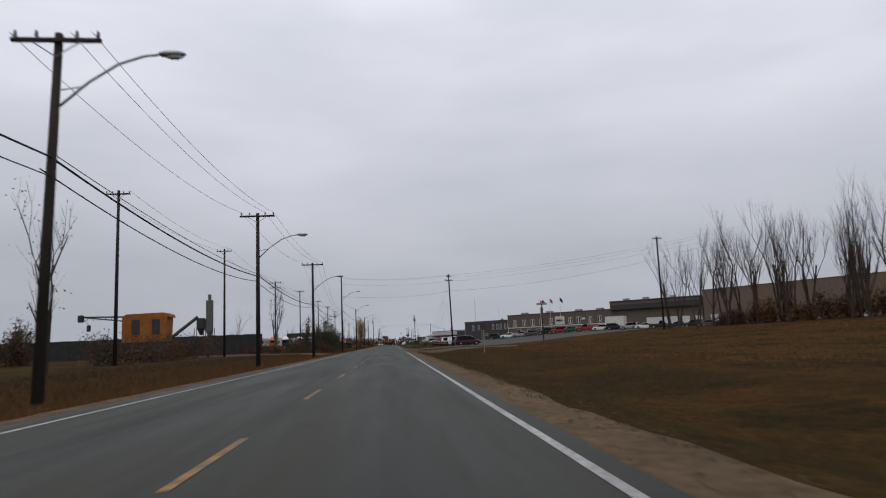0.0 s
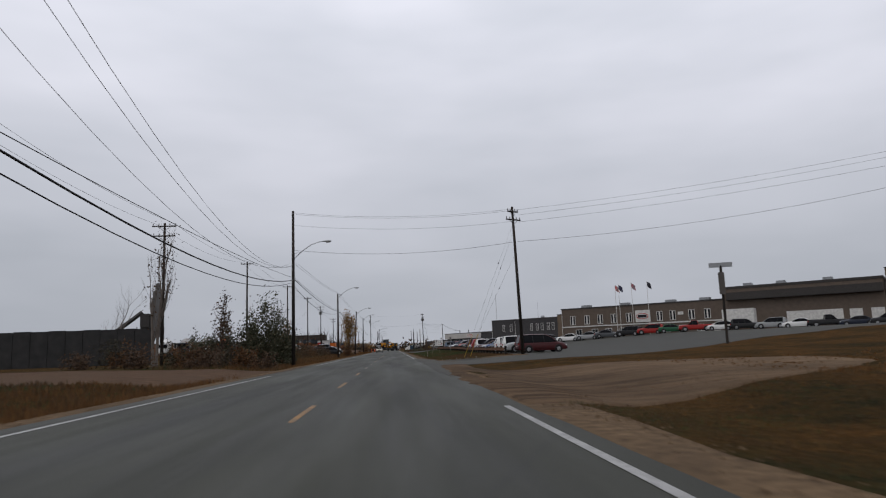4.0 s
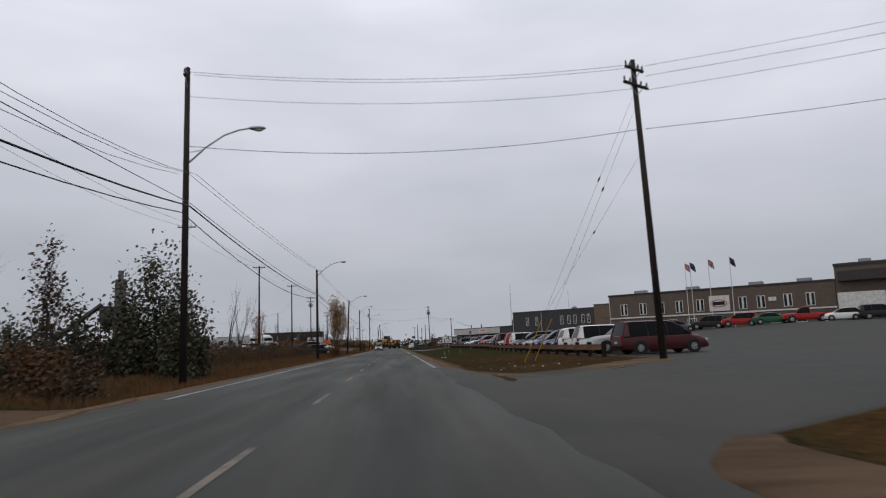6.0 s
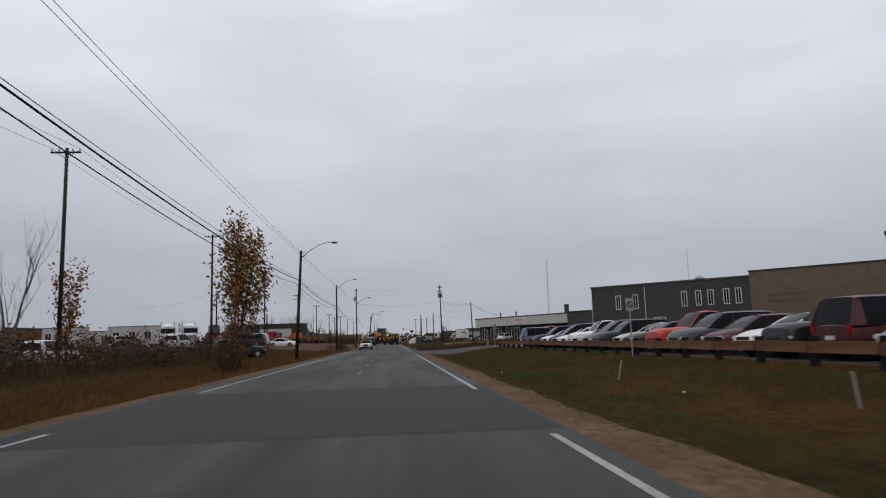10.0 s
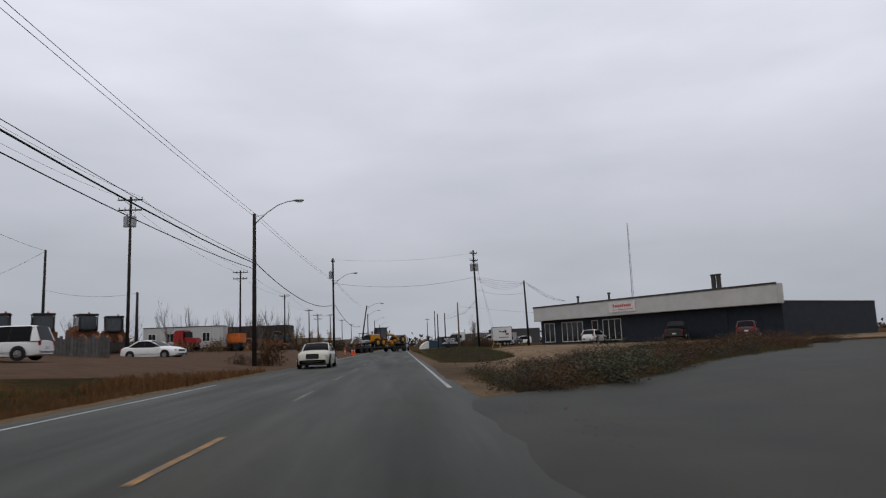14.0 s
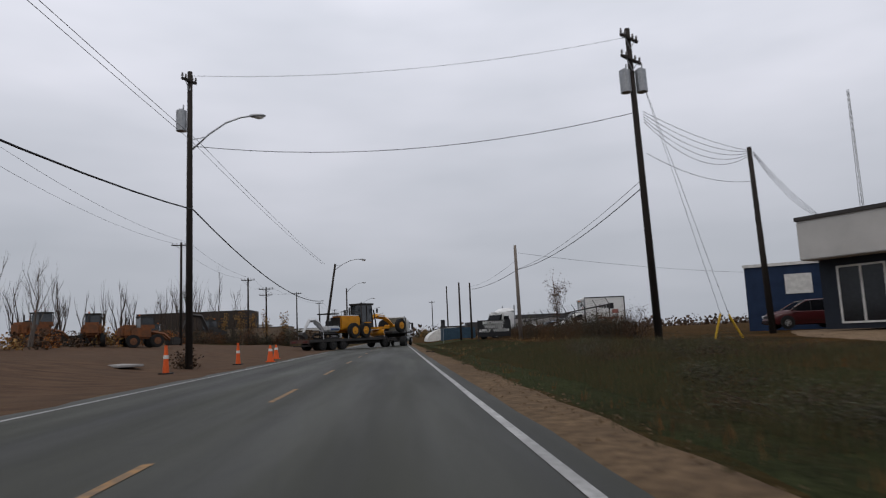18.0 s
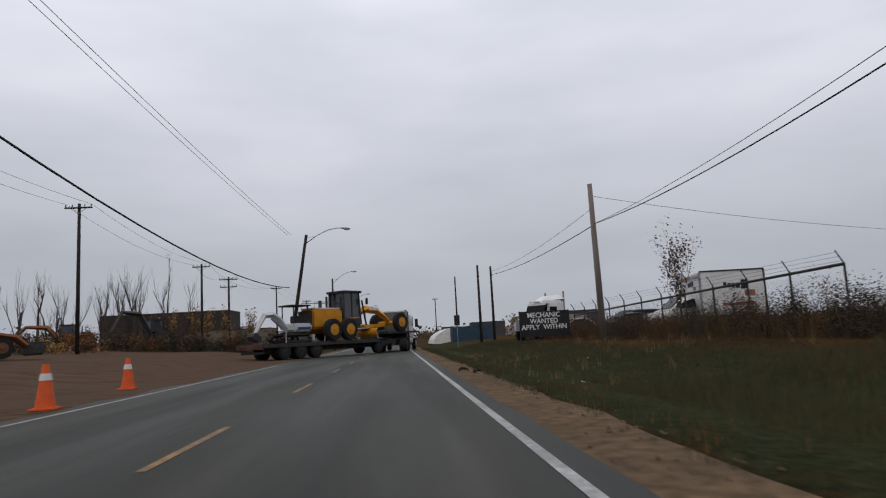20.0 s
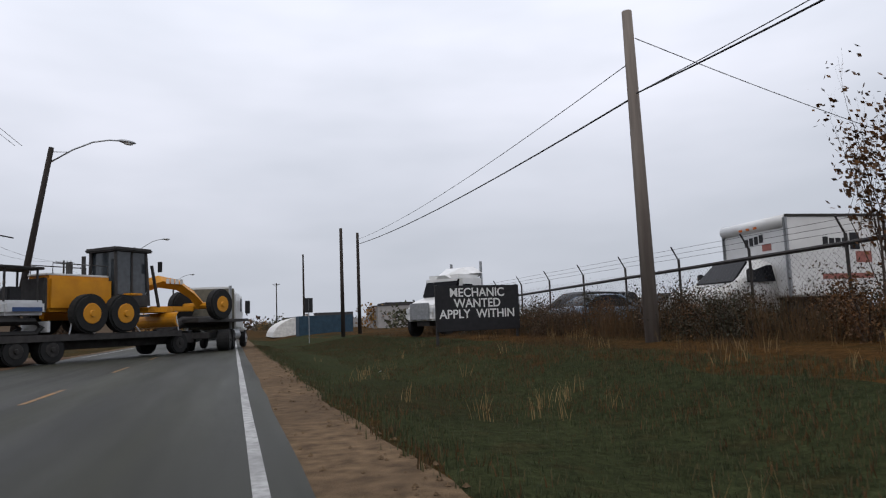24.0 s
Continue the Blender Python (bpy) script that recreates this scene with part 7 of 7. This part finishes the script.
def tree(name, x, y, h, seed, label, depth=3, stems=1, up=0.5, leaf=None, n_leaf=0, leaf_size=0.1, bark=None, base=None, group="", r=None, spread=0.25, leaf_from=0.0, split=3):
    rng = random.Random(seed)
    t = thing(name, pose(x, y, ground_z(x, y) - 0.1 if base is None else base, 0, 0, rng.uniform(0, 360)), label, "tree", group)
    bm = B()
    tips = []
    for k in range(stems):
        d = Vector((rng.uniform(-spread, spread), rng.uniform(-spread, spread), 1)).normalized()
        s = Vector((rng.uniform(-0.3, 0.3), rng.uniform(-0.3, 0.3), 0)) if stems > 1 else Vector((0, 0, 0))
        branch(bm, tips, s, d, h * 0.52, r or h * 0.014, depth, rng, up, split, 0.12)
    top = max(p.z for p in tips)
    bmesh.ops.scale(bm, vec=(h / top,) * 3, verts=bm.verts)
    tips = [p * (h / top) for p in tips]
    part("trunk", bm, bark or BARK, t)
    if leaf:
        pool = [p for p in tips if p.z > leaf_from * h]
        pts = []
        for _ in range(n_leaf):
            p = rng.choice(pool)
            pts.append(p + Vector((rng.gauss(0, 0.16), rng.gauss(0, 0.16), rng.gauss(0, 0.16))) * (h / 8 + 0.5))
        leaf_mesh("crown", pts, leaf_size, leaf, t)
    return t


def shrub(x, y, rx, h, n, leaf, seed, label, leaf_size=0.10, name="shrub", base=None, group="", ry=None):
    """A bush of several stems and uneven leaf clumps."""
    rng = random.Random(seed)
    t = thing(name, pose(x, y, ground_z(x, y) - 0.05 if base is None else base), label, "bush", group)
    ry = ry or rx
    bm = B()
    clumps = []
    for k in range(9):
        a = rng.uniform(0, math.tau)
        q = rng.uniform(0.2, 0.95)
        tip = Vector((rx * q * math.cos(a), ry * q * math.sin(a), h * rng.uniform(0.45, 0.95) * (1 - 0.35 * q)))
        tube(bm, [(tip.x * 0.15, tip.y * 0.15, 0), (tip.x * 0.5, tip.y * 0.5, tip.z * 0.6), tuple(tip)], [min(0.035, h * 0.014), min(0.022, h * 0.009), 0.004], 4)
        clumps.append((tip, rng.uniform(0.22, 0.42)))
        clumps.append((tip * 0.62, rng.uniform(0.25, 0.45)))
        clumps.append((Vector((tip.x * 1.05, tip.y * 1.05, tip.z * 0.32)), rng.uniform(0.2, 0.4)))
    part("branch_frame", bm, BARK, t)
    pts = []
    for _ in range(n):
        c, s = rng.choice(clumps)
        pts.append((c.x + rng.gauss(0, s * rx * 0.5), c.y + rng.gauss(0, s * ry * 0.5), max(0.03, c.z + rng.gauss(0, s * h * 0.35))))
    leaf_mesh("foliage", pts, leaf_size, leaf, t)
    return t


# bare trees and brush beyond the right-hand field
spot = random.Random(21)
for k in range(40):
    y = 56 + k * 1.12 + spot.uniform(-1, 1)
    x = 45.5 + (104 - y) * 0.32 + spot.uniform(-3.0, 3.0)
    tree("bare_tree", x, y, spot.uniform(13.0, 18), 100 + k, "bare grey-brown poplar in a row before a warehouse", depth=4, stems=spot.choice((1, 2)), up=0.75, group="tree row", spread=0.14, bark=BARK, r=0.19, split=3)
for k in range(2):
    tree("bare_tree", 45.0 + 1.2 * k, 107.0 - k, 15.5 - k, 150 + k, "bare poplar standing apart beside a power pole", depth=4, r=0.17, stems=2, up=0.8, group="tree row", spread=0.2, bark=BARK)
for k in range(16):
    y = 56 + k * 2.6
    shrub(47.0 + (100 - y) * 0.32, y, 2.2, 3.0 + spot.uniform(-0.9, 1.2), 1500, (LEAF_RUST, LEAF_BROWN)[k % 2], 300 + k, "bare brown brush under the poplar row", 0.13, group="brush row")
# left side, first stretch
for k in range(9):
    shrub(-42.5 - 1.6 * k, 82 + 3 * (k % 3), 2.0, 4.2 + spot.uniform(-0.6, 1.4), 1500, (LEAF_BROWN, LEAF_DARK, LEAF_RUST)[k % 3], 600 + k, "tall brown brush beside the yard", 0.13, group="brush row")
tree("bare_tree", -19.3, 40, 11.2, 7, "bare tree with a few last leaves by the verge", depth=3, stems=2, up=0.6, leaf=LEAF_GOLD, n_leaf=120, leaf_size=0.08, group="verge trees")
tree("bare_tree", -22.4, 134, 14.5, 8, "tall bare tree with drooping dead leaves", depth=3, stems=2, up=0.9, leaf=LEAF_BROWN, n_leaf=260, leaf_size=0.12, bark=PALE_BARK, group="verge trees", spread=0.15)
tree("bare_tree", -35, 157, 11.0, 9, "small round bare tree behind the wall", depth=4, up=0.3, group="verge trees", bark=PALE_BARK)
tree("tree", -16.6, 136, 7.2, 31, "thin tree with sparse brown leaves", depth=3, stems=2, up=0.6, leaf=LEAF_BROWN, n_leaf=700, leaf_size=0.11, group="verge trees")
for k, (x, y, rx, h, n) in enumerate(((-13.0, 140.5, 2.2, 6.6, 6500), (-11.4, 139.6, 1.4, 4.8, 3200), (-15.2, 141.3, 2.1, 5.9, 4200), (-17.4, 140.5, 2.0, 4.6, 3000), (-19.6, 138.5, 1.6, 3.6, 1600))):
    shrub(x, y, rx, h, n, LEAF_GREY, 40 + k, "tall grey-green willow shrub at the verge", 0.11, group="willow shrubs")
for k in range(10):
    shrub(-10.8 - 1.6 * k, 125.5 + 1.4 * (k % 3), 1.5, 1.9 + 0.5 * (k % 3), 900, (LEAF_BROWN, LEAF_RUST, LEAF_DARK)[k % 3], 60 + k, "low rusty brown brush beside the dirt driveway", 0.09, group="low brush")
for k in range(44):
    y = 60 + 3.4 * k if k < 12 else 134 + 3.3 * (k - 12)
    x = -16.5 - 3.0 * spot.random() - (7.5 if k < 12 else 0)
    shrub(x, y, 2.0, (2.7 if k < 12 else 2.1) + 1.0 * spot.random(), 1100, (LEAF_BROWN, LEAF_DARK, LEAF_BROWN, LEAF_RUST)[k % 4], 80 + k, "low brown autumn brush along the verge", 0.085, group="low brush", ry=2.8)
tree("tree", -9.6, 213, 9.9, 51, "slender poplar with sparse golden autumn leaves", depth=3, stems=4, up=0.9, leaf=LEAF_GOLD, n_leaf=3800, leaf_size=0.12, spread=0.22, leaf_from=0.05, r=0.07)
shrub(-9.9, 211.5, 1.5, 2.8, 3200, LEAF_RUST, 52, "brown brush at the foot of a poplar", 0.055)
tree("tree", -24.2, 223, 8.2, 53, "small tree with orange autumn leaves", depth=3, stems=3, up=0.7, leaf=LEAF_ORANGE, n_leaf=900, leaf_size=0.13, spread=0.2, leaf_from=0.1, r=0.05)
tree("bare_tree", -26.2, 211, 12.6, 54, "bare slender tree with a few leaves", depth=3, stems=1, up=0.9, leaf=LEAF_GOLD, n_leaf=60, leaf_size=0.1, group="verge trees", spread=0.05)
tree("bare_tree", -26.5, 219.5, 12.4, 55, "bare slender branching tree", depth=4, stems=2, up=0.7, group="verge trees", spread=0.12, bark=PALE_BARK)
shrub(-9.0, 290.4, 1.3, 2.5, 2600, LEAF_RUST, 56, "rusty yellow bush around a pole", 0.06)
shrub(-10.6, 289.6, 1.3, 1.0, 1200, LEAF_BROWN, 57, "brown weeds around a pole", 0.05)
shrub(-9.3, 339.2, 0.9, 1.1, 350, LEAF_BROWN, 58, "dry weeds at the foot of a pole", 0.08)
for k in range(26):
    y = 306 + 4.2 * k
    shrub(-24.5 - 2.5 * spot.random(), y, 1.8, 1.3 + 0.9 * spot.random(), 380, (LEAF_BROWN, LEAF_ORANGE, LEAF_BROWN, LEAF_GOLD)[k % 4], 130 + k, "dry brown brush at the back of the yard", 0.11, group="yard brush", ry=2.4)
for k in range(20):
    tree("bare_tree", -62 + 1.8 * k + spot.uniform(-1, 1), 424 + spot.uniform(-6, 12), spot.uniform(9, 14.5), 160 + 7 * k, "bare tree on the skyline behind the yard", depth=3, up=0.9, group="skyline trees", spread=0.14, bark=BARK, base=1.0, r=0.20, stems=1 + k % 2)
for k in range(6):
    tree("tree", -30 + 2.4 * k, 418 + spot.uniform(-3, 3), spot.uniform(4, 6), 180 + k, "young tree with rusty leaves behind the yard", depth=3, stems=2, up=0.8, leaf=LEAF_GOLD, n_leaf=260, leaf_size=0.14, group="skyline trees", base=1.0)
for k in range(9):
    tree("bare_tree", -62 + 5 * k, 345 + spot.uniform(-14, 25), spot.uniform(6, 9), 195 + k, "hazy bare tree behind the machine yard", depth=3, up=0.5, stems=2, group="skyline trees", bark=PALE_BARK, base=1.5)
for k in range(34):
    shrub(-13.5 - 1.05 * k + spot.uniform(-0.6, 0.6), 399 + 0.25 * k + spot.uniform(-2.5, 2.5), 1.7, 1.7 + 1.2 * spot.random(), 950, (LEAF_DARK, LEAF_BROWN, LEAF_RUST, LEAF_DARK)[k % 4], 500 + k, "dark brown brush and scrub closing the yard", 0.085, group="yard brush", ry=2.0)
# right side


def on_island(x, y):
    return 254.5 < y < 279 and (y - 254) * 0.97 + 4.2 > x > (y - 266) * 0.95 + 3.2 and x > 2.8


shrub(5.9, 256.4, 1.3, 1.25, 3600, LEAF_GREY, 220, "dusty green bush on the grass island", 0.032)
shrub(7.4, 258.4, 1.0, 0.9, 2400, LEAF_GREY, 221, "dusty green bush on the grass island", 0.032)
for k in range(9):
    shrub(8.5 + 1.5 * k, 261 + 1.7 * k, 1.3, 0.8 + 0.35 * spot.random(), 2200, LEAF_BROWN if k % 2 else LEAF_RUST, 222 + k, "rusty weeds on the grass island", 0.028, group="island weeds")
for k in range(30):
    y = 283.5 + 1.85 * k
    shrub(5.0 + 2.6 * spot.random() + (0.0 if y < 322 else 2.4), y, 1.4, 0.45 + 0.4 * spot.random(), 2400, (LEAF_BROWN, LEAF_DARK, LEAF_GREY)[k % 3], 240 + k, "dark weeds in the roadside ditch", 0.017, group="ditch weeds")
for k in range(46):
    y = 343 + 1.05 * k
    shrub(12.7 + 2.0 * spot.random(), y, 1.2, 1.45 + 0.6 * spot.random(), 2600, (LEAF_BROWN, LEAF_DARK, LEAF_DARK, LEAF_RUST, LEAF_DARK)[k % 5], 280 + k, "dark brown brush along the yard fence", 0.032, group="fence brush", ry=1.3)
tree("tree", 13.9, 362.0, 6.0, 71, "young poplar with thin yellowing leaves at the fence", depth=3, stems=3, up=0.9, leaf=LEAF_RUST, n_leaf=1100, leaf_size=0.06, spread=0.03, leaf_from=0.15, r=0.04)
for k in range(150):
    y = 254.8 + 0.16 * k
    x = spot.uniform(max(3.4, (y - 266) * 0.95 + 3.8), (y - 254) * 0.97 + 3.4)
    if on_island(x, y):
        shrub(x, y, 0.9, 0.4 + 0.5 * spot.random(), 1100, (LEAF_BROWN, LEAF_RUST, LEAF_DARK, LEAF_GREY)[k % 4], 400 + k, "matted rusty weeds on the grass island", 0.022, group="island weeds")
# distance
for k in range(26):
    s = -1 if k % 2 else 1
    y = 440 + 17 * k
    x = (-14 - spot.uniform(0, 16)) if s < 0 else (13 + spot.uniform(0, 14))
    shrub(x, y, spot.uniform(2.5, 5), spot.uniform(3.0, 6.5), 420, (LEAF_GREY, LEAF_BROWN, LEAF_GOLD)[k % 3], 330 + k, "distant roadside tree along the highway", 0.3, name="distant_tree", group="distant trees")
v = []
f = []
woods = random.Random(5)
pts = [(woods.uniform(-700, 700), woods.uniform(900, 1150), abs(woods.gauss(0, 4.0))) for _ in range(9000)]
leaves(v, f, pts, 2.0)
me = bpy.data.meshes.new("far_woods")
me.from_pydata(v, [], f)
me.materials.append(LEAF_BROWN)
tagged(new("far_woods", me), "thin line of bare woods on the horizon", "woods", "", "stuff")
for k in range(16):
    b = building("distant_building", (-1) ** k * (26 + 6 * (k % 5)) - (14 if k % 2 else 0), 470 + 24 * k, 0, 14 + 3 * (k % 3), 10, 4 + (k % 4), (BLOCK_GREY, STUCCO_TAN, CHARCOAL, FASCIA)[k % 4], "low flat-roofed industrial building in the distance", 0.3)

# ---- grass ----


def on_right(x, y):
    if 86 < y < 130.5 and x < 2 + (y - 86) * 2.4 and not (106 < y < 110 and x > 7):
        return False
    if 234 < y < 251 and x > 3.4 + (y - 234.5) * 0.92:
        return True
    if 234 < y < 285 and not (254.5 < y < 279 and (y - 254) * 0.97 + 4.2 > x > (y - 266) * 0.95 + 3.2 and x > 2.8):
        return y > 281.2 and x < 5.8
    return not (285 < y < 335 and x > 8.2 + (y - 285) * 0.06)


def on_left(x, y):
    return not (100 < y < 122.5 or (y > 262 and x < -14 + (y - 262) * 0.45) or y > 278)


blades("dry_grass", scatter(-13.5, -7.1, -4, 262, 18000, on_left), 0.08, 0.30, 0.014, BLADE_DRY, "tawny dry grass along the verge", per=8, spread=0.14)
blades("brown_grass", scatter(-19, -8.5, -4, 262, 12000, on_left), 0.10, 0.32, 0.04, BLADE_BROWN, "brown dead grass in the ditch", per=4)
blades("green_grass", scatter(-20, -9, 60, 262, 7000, on_left, clump=4.0), 0.08, 0.2, 0.04, BLADE_GREEN, "patches of green grass in the ditch", per=4)
blades("brown_grass", scatter(2.85, 12.4, -4, 250, 30000, on_right), 0.025, 0.085, 0.009, BLADE_BROWN, "short brown grass on the verge", per=8, spread=0.2)
blades("green_grass", scatter(2.85, 9, -4, 250, 14000, on_right, clump=2.0), 0.025, 0.09, 0.010, BLADE_GREEN, "thin green grass near the shoulder", per=5, spread=0.16)
blades("dry_grass", scatter(11, 44, -4, 100, 20000, None, clump=21.0), 0.05, 0.14, 0.05, BLADE_DRY, "short dry grass of the open field", per=3)
blades("weeds", scatter(2.9, 20, 254, 283, 15000, on_right), 0.06, 0.30, 0.007, BLADE_DITCH, "brown weeds on the grass island", per=5)
blades("weeds", scatter(4.6, 11.0, 281, 345, 16000, on_right), 0.12, 0.42, 0.008, BLADE_DITCH, "dark weeds in the ditch", per=5)
blades("green_grass", scatter(2.9, 11.0, 281, 345, 14000, on_right, clump=6.0), 0.05, 0.17, 0.009, BLADE_FRESH, "green grass in the ditch", per=4)
blades("green_grass", scatter(2.95, 10.0, 343, 400, 15000), 0.04, 0.13, 0.014, BLADE_FRESH, "green verge grass with dead stalks", per=5)
blades("brown_grass", scatter(3.0, 14.5, 343, 400, 13000, None, clump=8.0), 0.04, 0.16, 0.014, BLADE_BROWN, "brown dead grass among the green", per=5)
blades("straw_stalks", scatter(4.0, 13, 346, 378, 150, None, clump=3.0), 0.2, 0.45, 0.010, BLADE_STRAW, "pale straw stalks standing in the grass", per=7, spread=0.14, lean=0.5)
blades("dry_grass", scatter(-10.5, -6.9, 262, 280, 1200, on_left), 0.12, 0.4, 0.035, BLADE_DRY, "tawny dry grass along the verge", per=4)

blades("green_grass", scatter(4.0, 11.2, 160, 250, 17000, on_right, clump=12.0), 0.05, 0.17, 0.011, BLADE_GREEN, "darker green clumps on the verge by the lot", per=6, spread=0.16)
blades("rusty_grass", scatter(3.2, 12, 40, 250, 5000, on_right, clump=15.0), 0.03, 0.12, 0.016, BLADE_DRY, "rusty dead grass on the verge", per=4, spread=0.2)
blades("rusty_grass", scatter(3.2, 12, 285, 345, 2600, on_right, clump=19.0), 0.06, 0.24, 0.014, BLADE_DRY, "rusty dead grass in the ditch", per=5, spread=0.2)
blades("rusty_grass", scatter(2.9, 20, 254, 283, 3000, on_right, clump=17.0), 0.08, 0.30, 0.006, BLADE_DRY, "rusty stalks on the grass island", per=5, spread=0.2)

blades("bare_twigs", scatter(12.2, 15.2, 343, 392, 1500), 0.5, 1.35, 0.014, BLADE_BROWN, "bare brown twigs standing in the fence brush", per=5, spread=0.3, lean=0.4)
blades("bare_twigs", scatter(-20, -15.5, 134, 262, 2200, on_left), 0.5, 1.7, 0.02, BLADE_BROWN, "bare brown twigs standing in the verge brush", per=5, spread=0.5, lean=0.35)
blades("green_grass", scatter(3.0, 12.2, 238, 251, 2500, on_right), 0.03, 0.14, 0.016, BLADE_GREEN, "dark green grass at the driveway corner", per=6, spread=0.16)

# stones along the shoulder edge
bm_v, bm_f = [], []
st = np.random.RandomState(3)
for k in range(5200):
    y = st.uniform(-2, 400)
    x = 2.95 + st.normal(0, 0.22) if k % 3 else st.uniform(2.2, 3.2)
    if k % 7 == 0:
        x = -7.1 + st.normal(0, 0.25)
    r = st.uniform(0.012, 0.035) if k % 40 else st.uniform(0.03, 0.05)
    z = ground_z(x, y)
    i = len(bm_v)
    a = st.uniform(0, math.tau)
    c, s = math.cos(a) * r, math.sin(a) * r
    bm_v += [(x + c, y + s, z), (x - s, y + c, z), (x - c, y - s, z), (x + s, y - c, z), (x + 0.2 * c, y + 0.2 * s, z + r * 0.9)]
    bm_f += [(i, i + 1, i + 4), (i + 1, i + 2, i + 4), (i + 2, i + 3, i + 4), (i + 3, i, i + 4)]
me = bpy.data.meshes.new("shoulder_stones")
me.from_pydata(bm_v, [], bm_f)
me.materials.append(GRAVEL)
tagged(new("shoulder_stones", me), "loose stones along the gravel shoulder", "stones", "", "stuff")

# litter and debris on the verge
LITTER = mat("litter_paper", (0.62, 0.62, 0.60), (0.45, 0.45, 0.44), rough=0.8)
lit = random.Random(9)
for k in range(26):
    y = lit.choice((lit.uniform(133, 139), lit.uniform(140, 245), lit.uniform(345, 372)))
    x = lit.uniform(3.6, 8.5)
    t = thing("litter", pose(x, y, ground_z(x, y) + 0.025, lit.uniform(-25, 25), lit.uniform(-25, 25), lit.uniform(0, 360)), "scrap of white litter lying in the grass", "litter", "litter")
    bm = B()
    g = [[bm.verts.new((0.04 * i, 0.032 * j, 0.014 * math.sin(2.1 * i + 1.3 * j + k))) for i in range(4)] for j in range(3)]
    for j in range(2):
        for i in range(3):
            bm.faces.new((g[j][i], g[j][i + 1], g[j + 1][i + 1], g[j + 1][i]))
    part("scrap", bm, LITTER, t)
t = thing("white_plank", pose(4.35, 166.3, ground_z(4.35, 166.3) + 0.06, 0, 4, -20), "short white painted board lying in the grass", "board")
part("board", box(B(), -0.28, 0.28, -0.035, 0.035, -0.01, 0.02, 0.004), LITTER, t)
def tyre_scrap(x, y, pieces, size, seed):
    """A heap of torn tread strips, curled and lying across each other."""
    rng = random.Random(seed)
    t = thing("tyre_scrap", pose(x, y, 0.012, 0, 0, rng.uniform(0, 180)), "torn black tyre tread curled on the gravel shoulder", "debris", "debris")
    for k in range(pieces):
        bm = B()
        c, w, r = Vector((rng.gauss(0, size * 0.35), rng.gauss(0, size * 0.3), 0.0)), rng.uniform(0.04, 0.07), rng.uniform(0.05, 0.10)
        turn, tilt = rng.uniform(0, math.tau), rng.uniform(-0.3, 0.3)
        rows = []
        for q in range(7):
            a = radians(15 + 25 * q)
            u = Vector((math.cos(turn), math.sin(turn), 0)) * (r * 1.5 * math.cos(a))
            z = max(0.0, r * 0.95 * math.sin(a) + 0.02 * math.sin(3 * q + k))
            side = Vector((-math.sin(turn), math.cos(turn), tilt)) * w * (1 + 0.25 * math.sin(2.3 * q + k))
            rows.append([bm.verts.new(c + u + Vector((0, 0, z + h)) + d) for h, d in ((0, -side), (0, side), (0.018, side), (0.018, -side))])
        for a, b in zip(rows, rows[1:]):
            for m in range(4):
                bm.faces.new((a[m], a[(m + 1) % 4], b[(m + 1) % 4], b[m]))
        bm.faces.new(rows[0][::-1])
        bm.faces.new(rows[-1])
        part("tread_strip", bm, TYRE, t)
    return t


tyre_scrap(2.5, 352.0, 5, 0.15, 1)
tyre_scrap(2.76, 350.7, 2, 0.2, 2)
for x, y, lean in ((7.5, 182.4, -7), (5.0, 173.0, -9), (6.8, 192.7, 12)):
    t = thing("survey_stake", pose(x, y, ground_z(x, y), 0, lean, 0), "pale leaning wooden survey stake in the grass", "stake", "stakes")
    part("stake", box(B(), -0.02, 0.02, -0.014, 0.014, -0.1, 0.62, 0.004), mat("stake_wood", (0.34, 0.30, 0.24), rough=0.8), t)
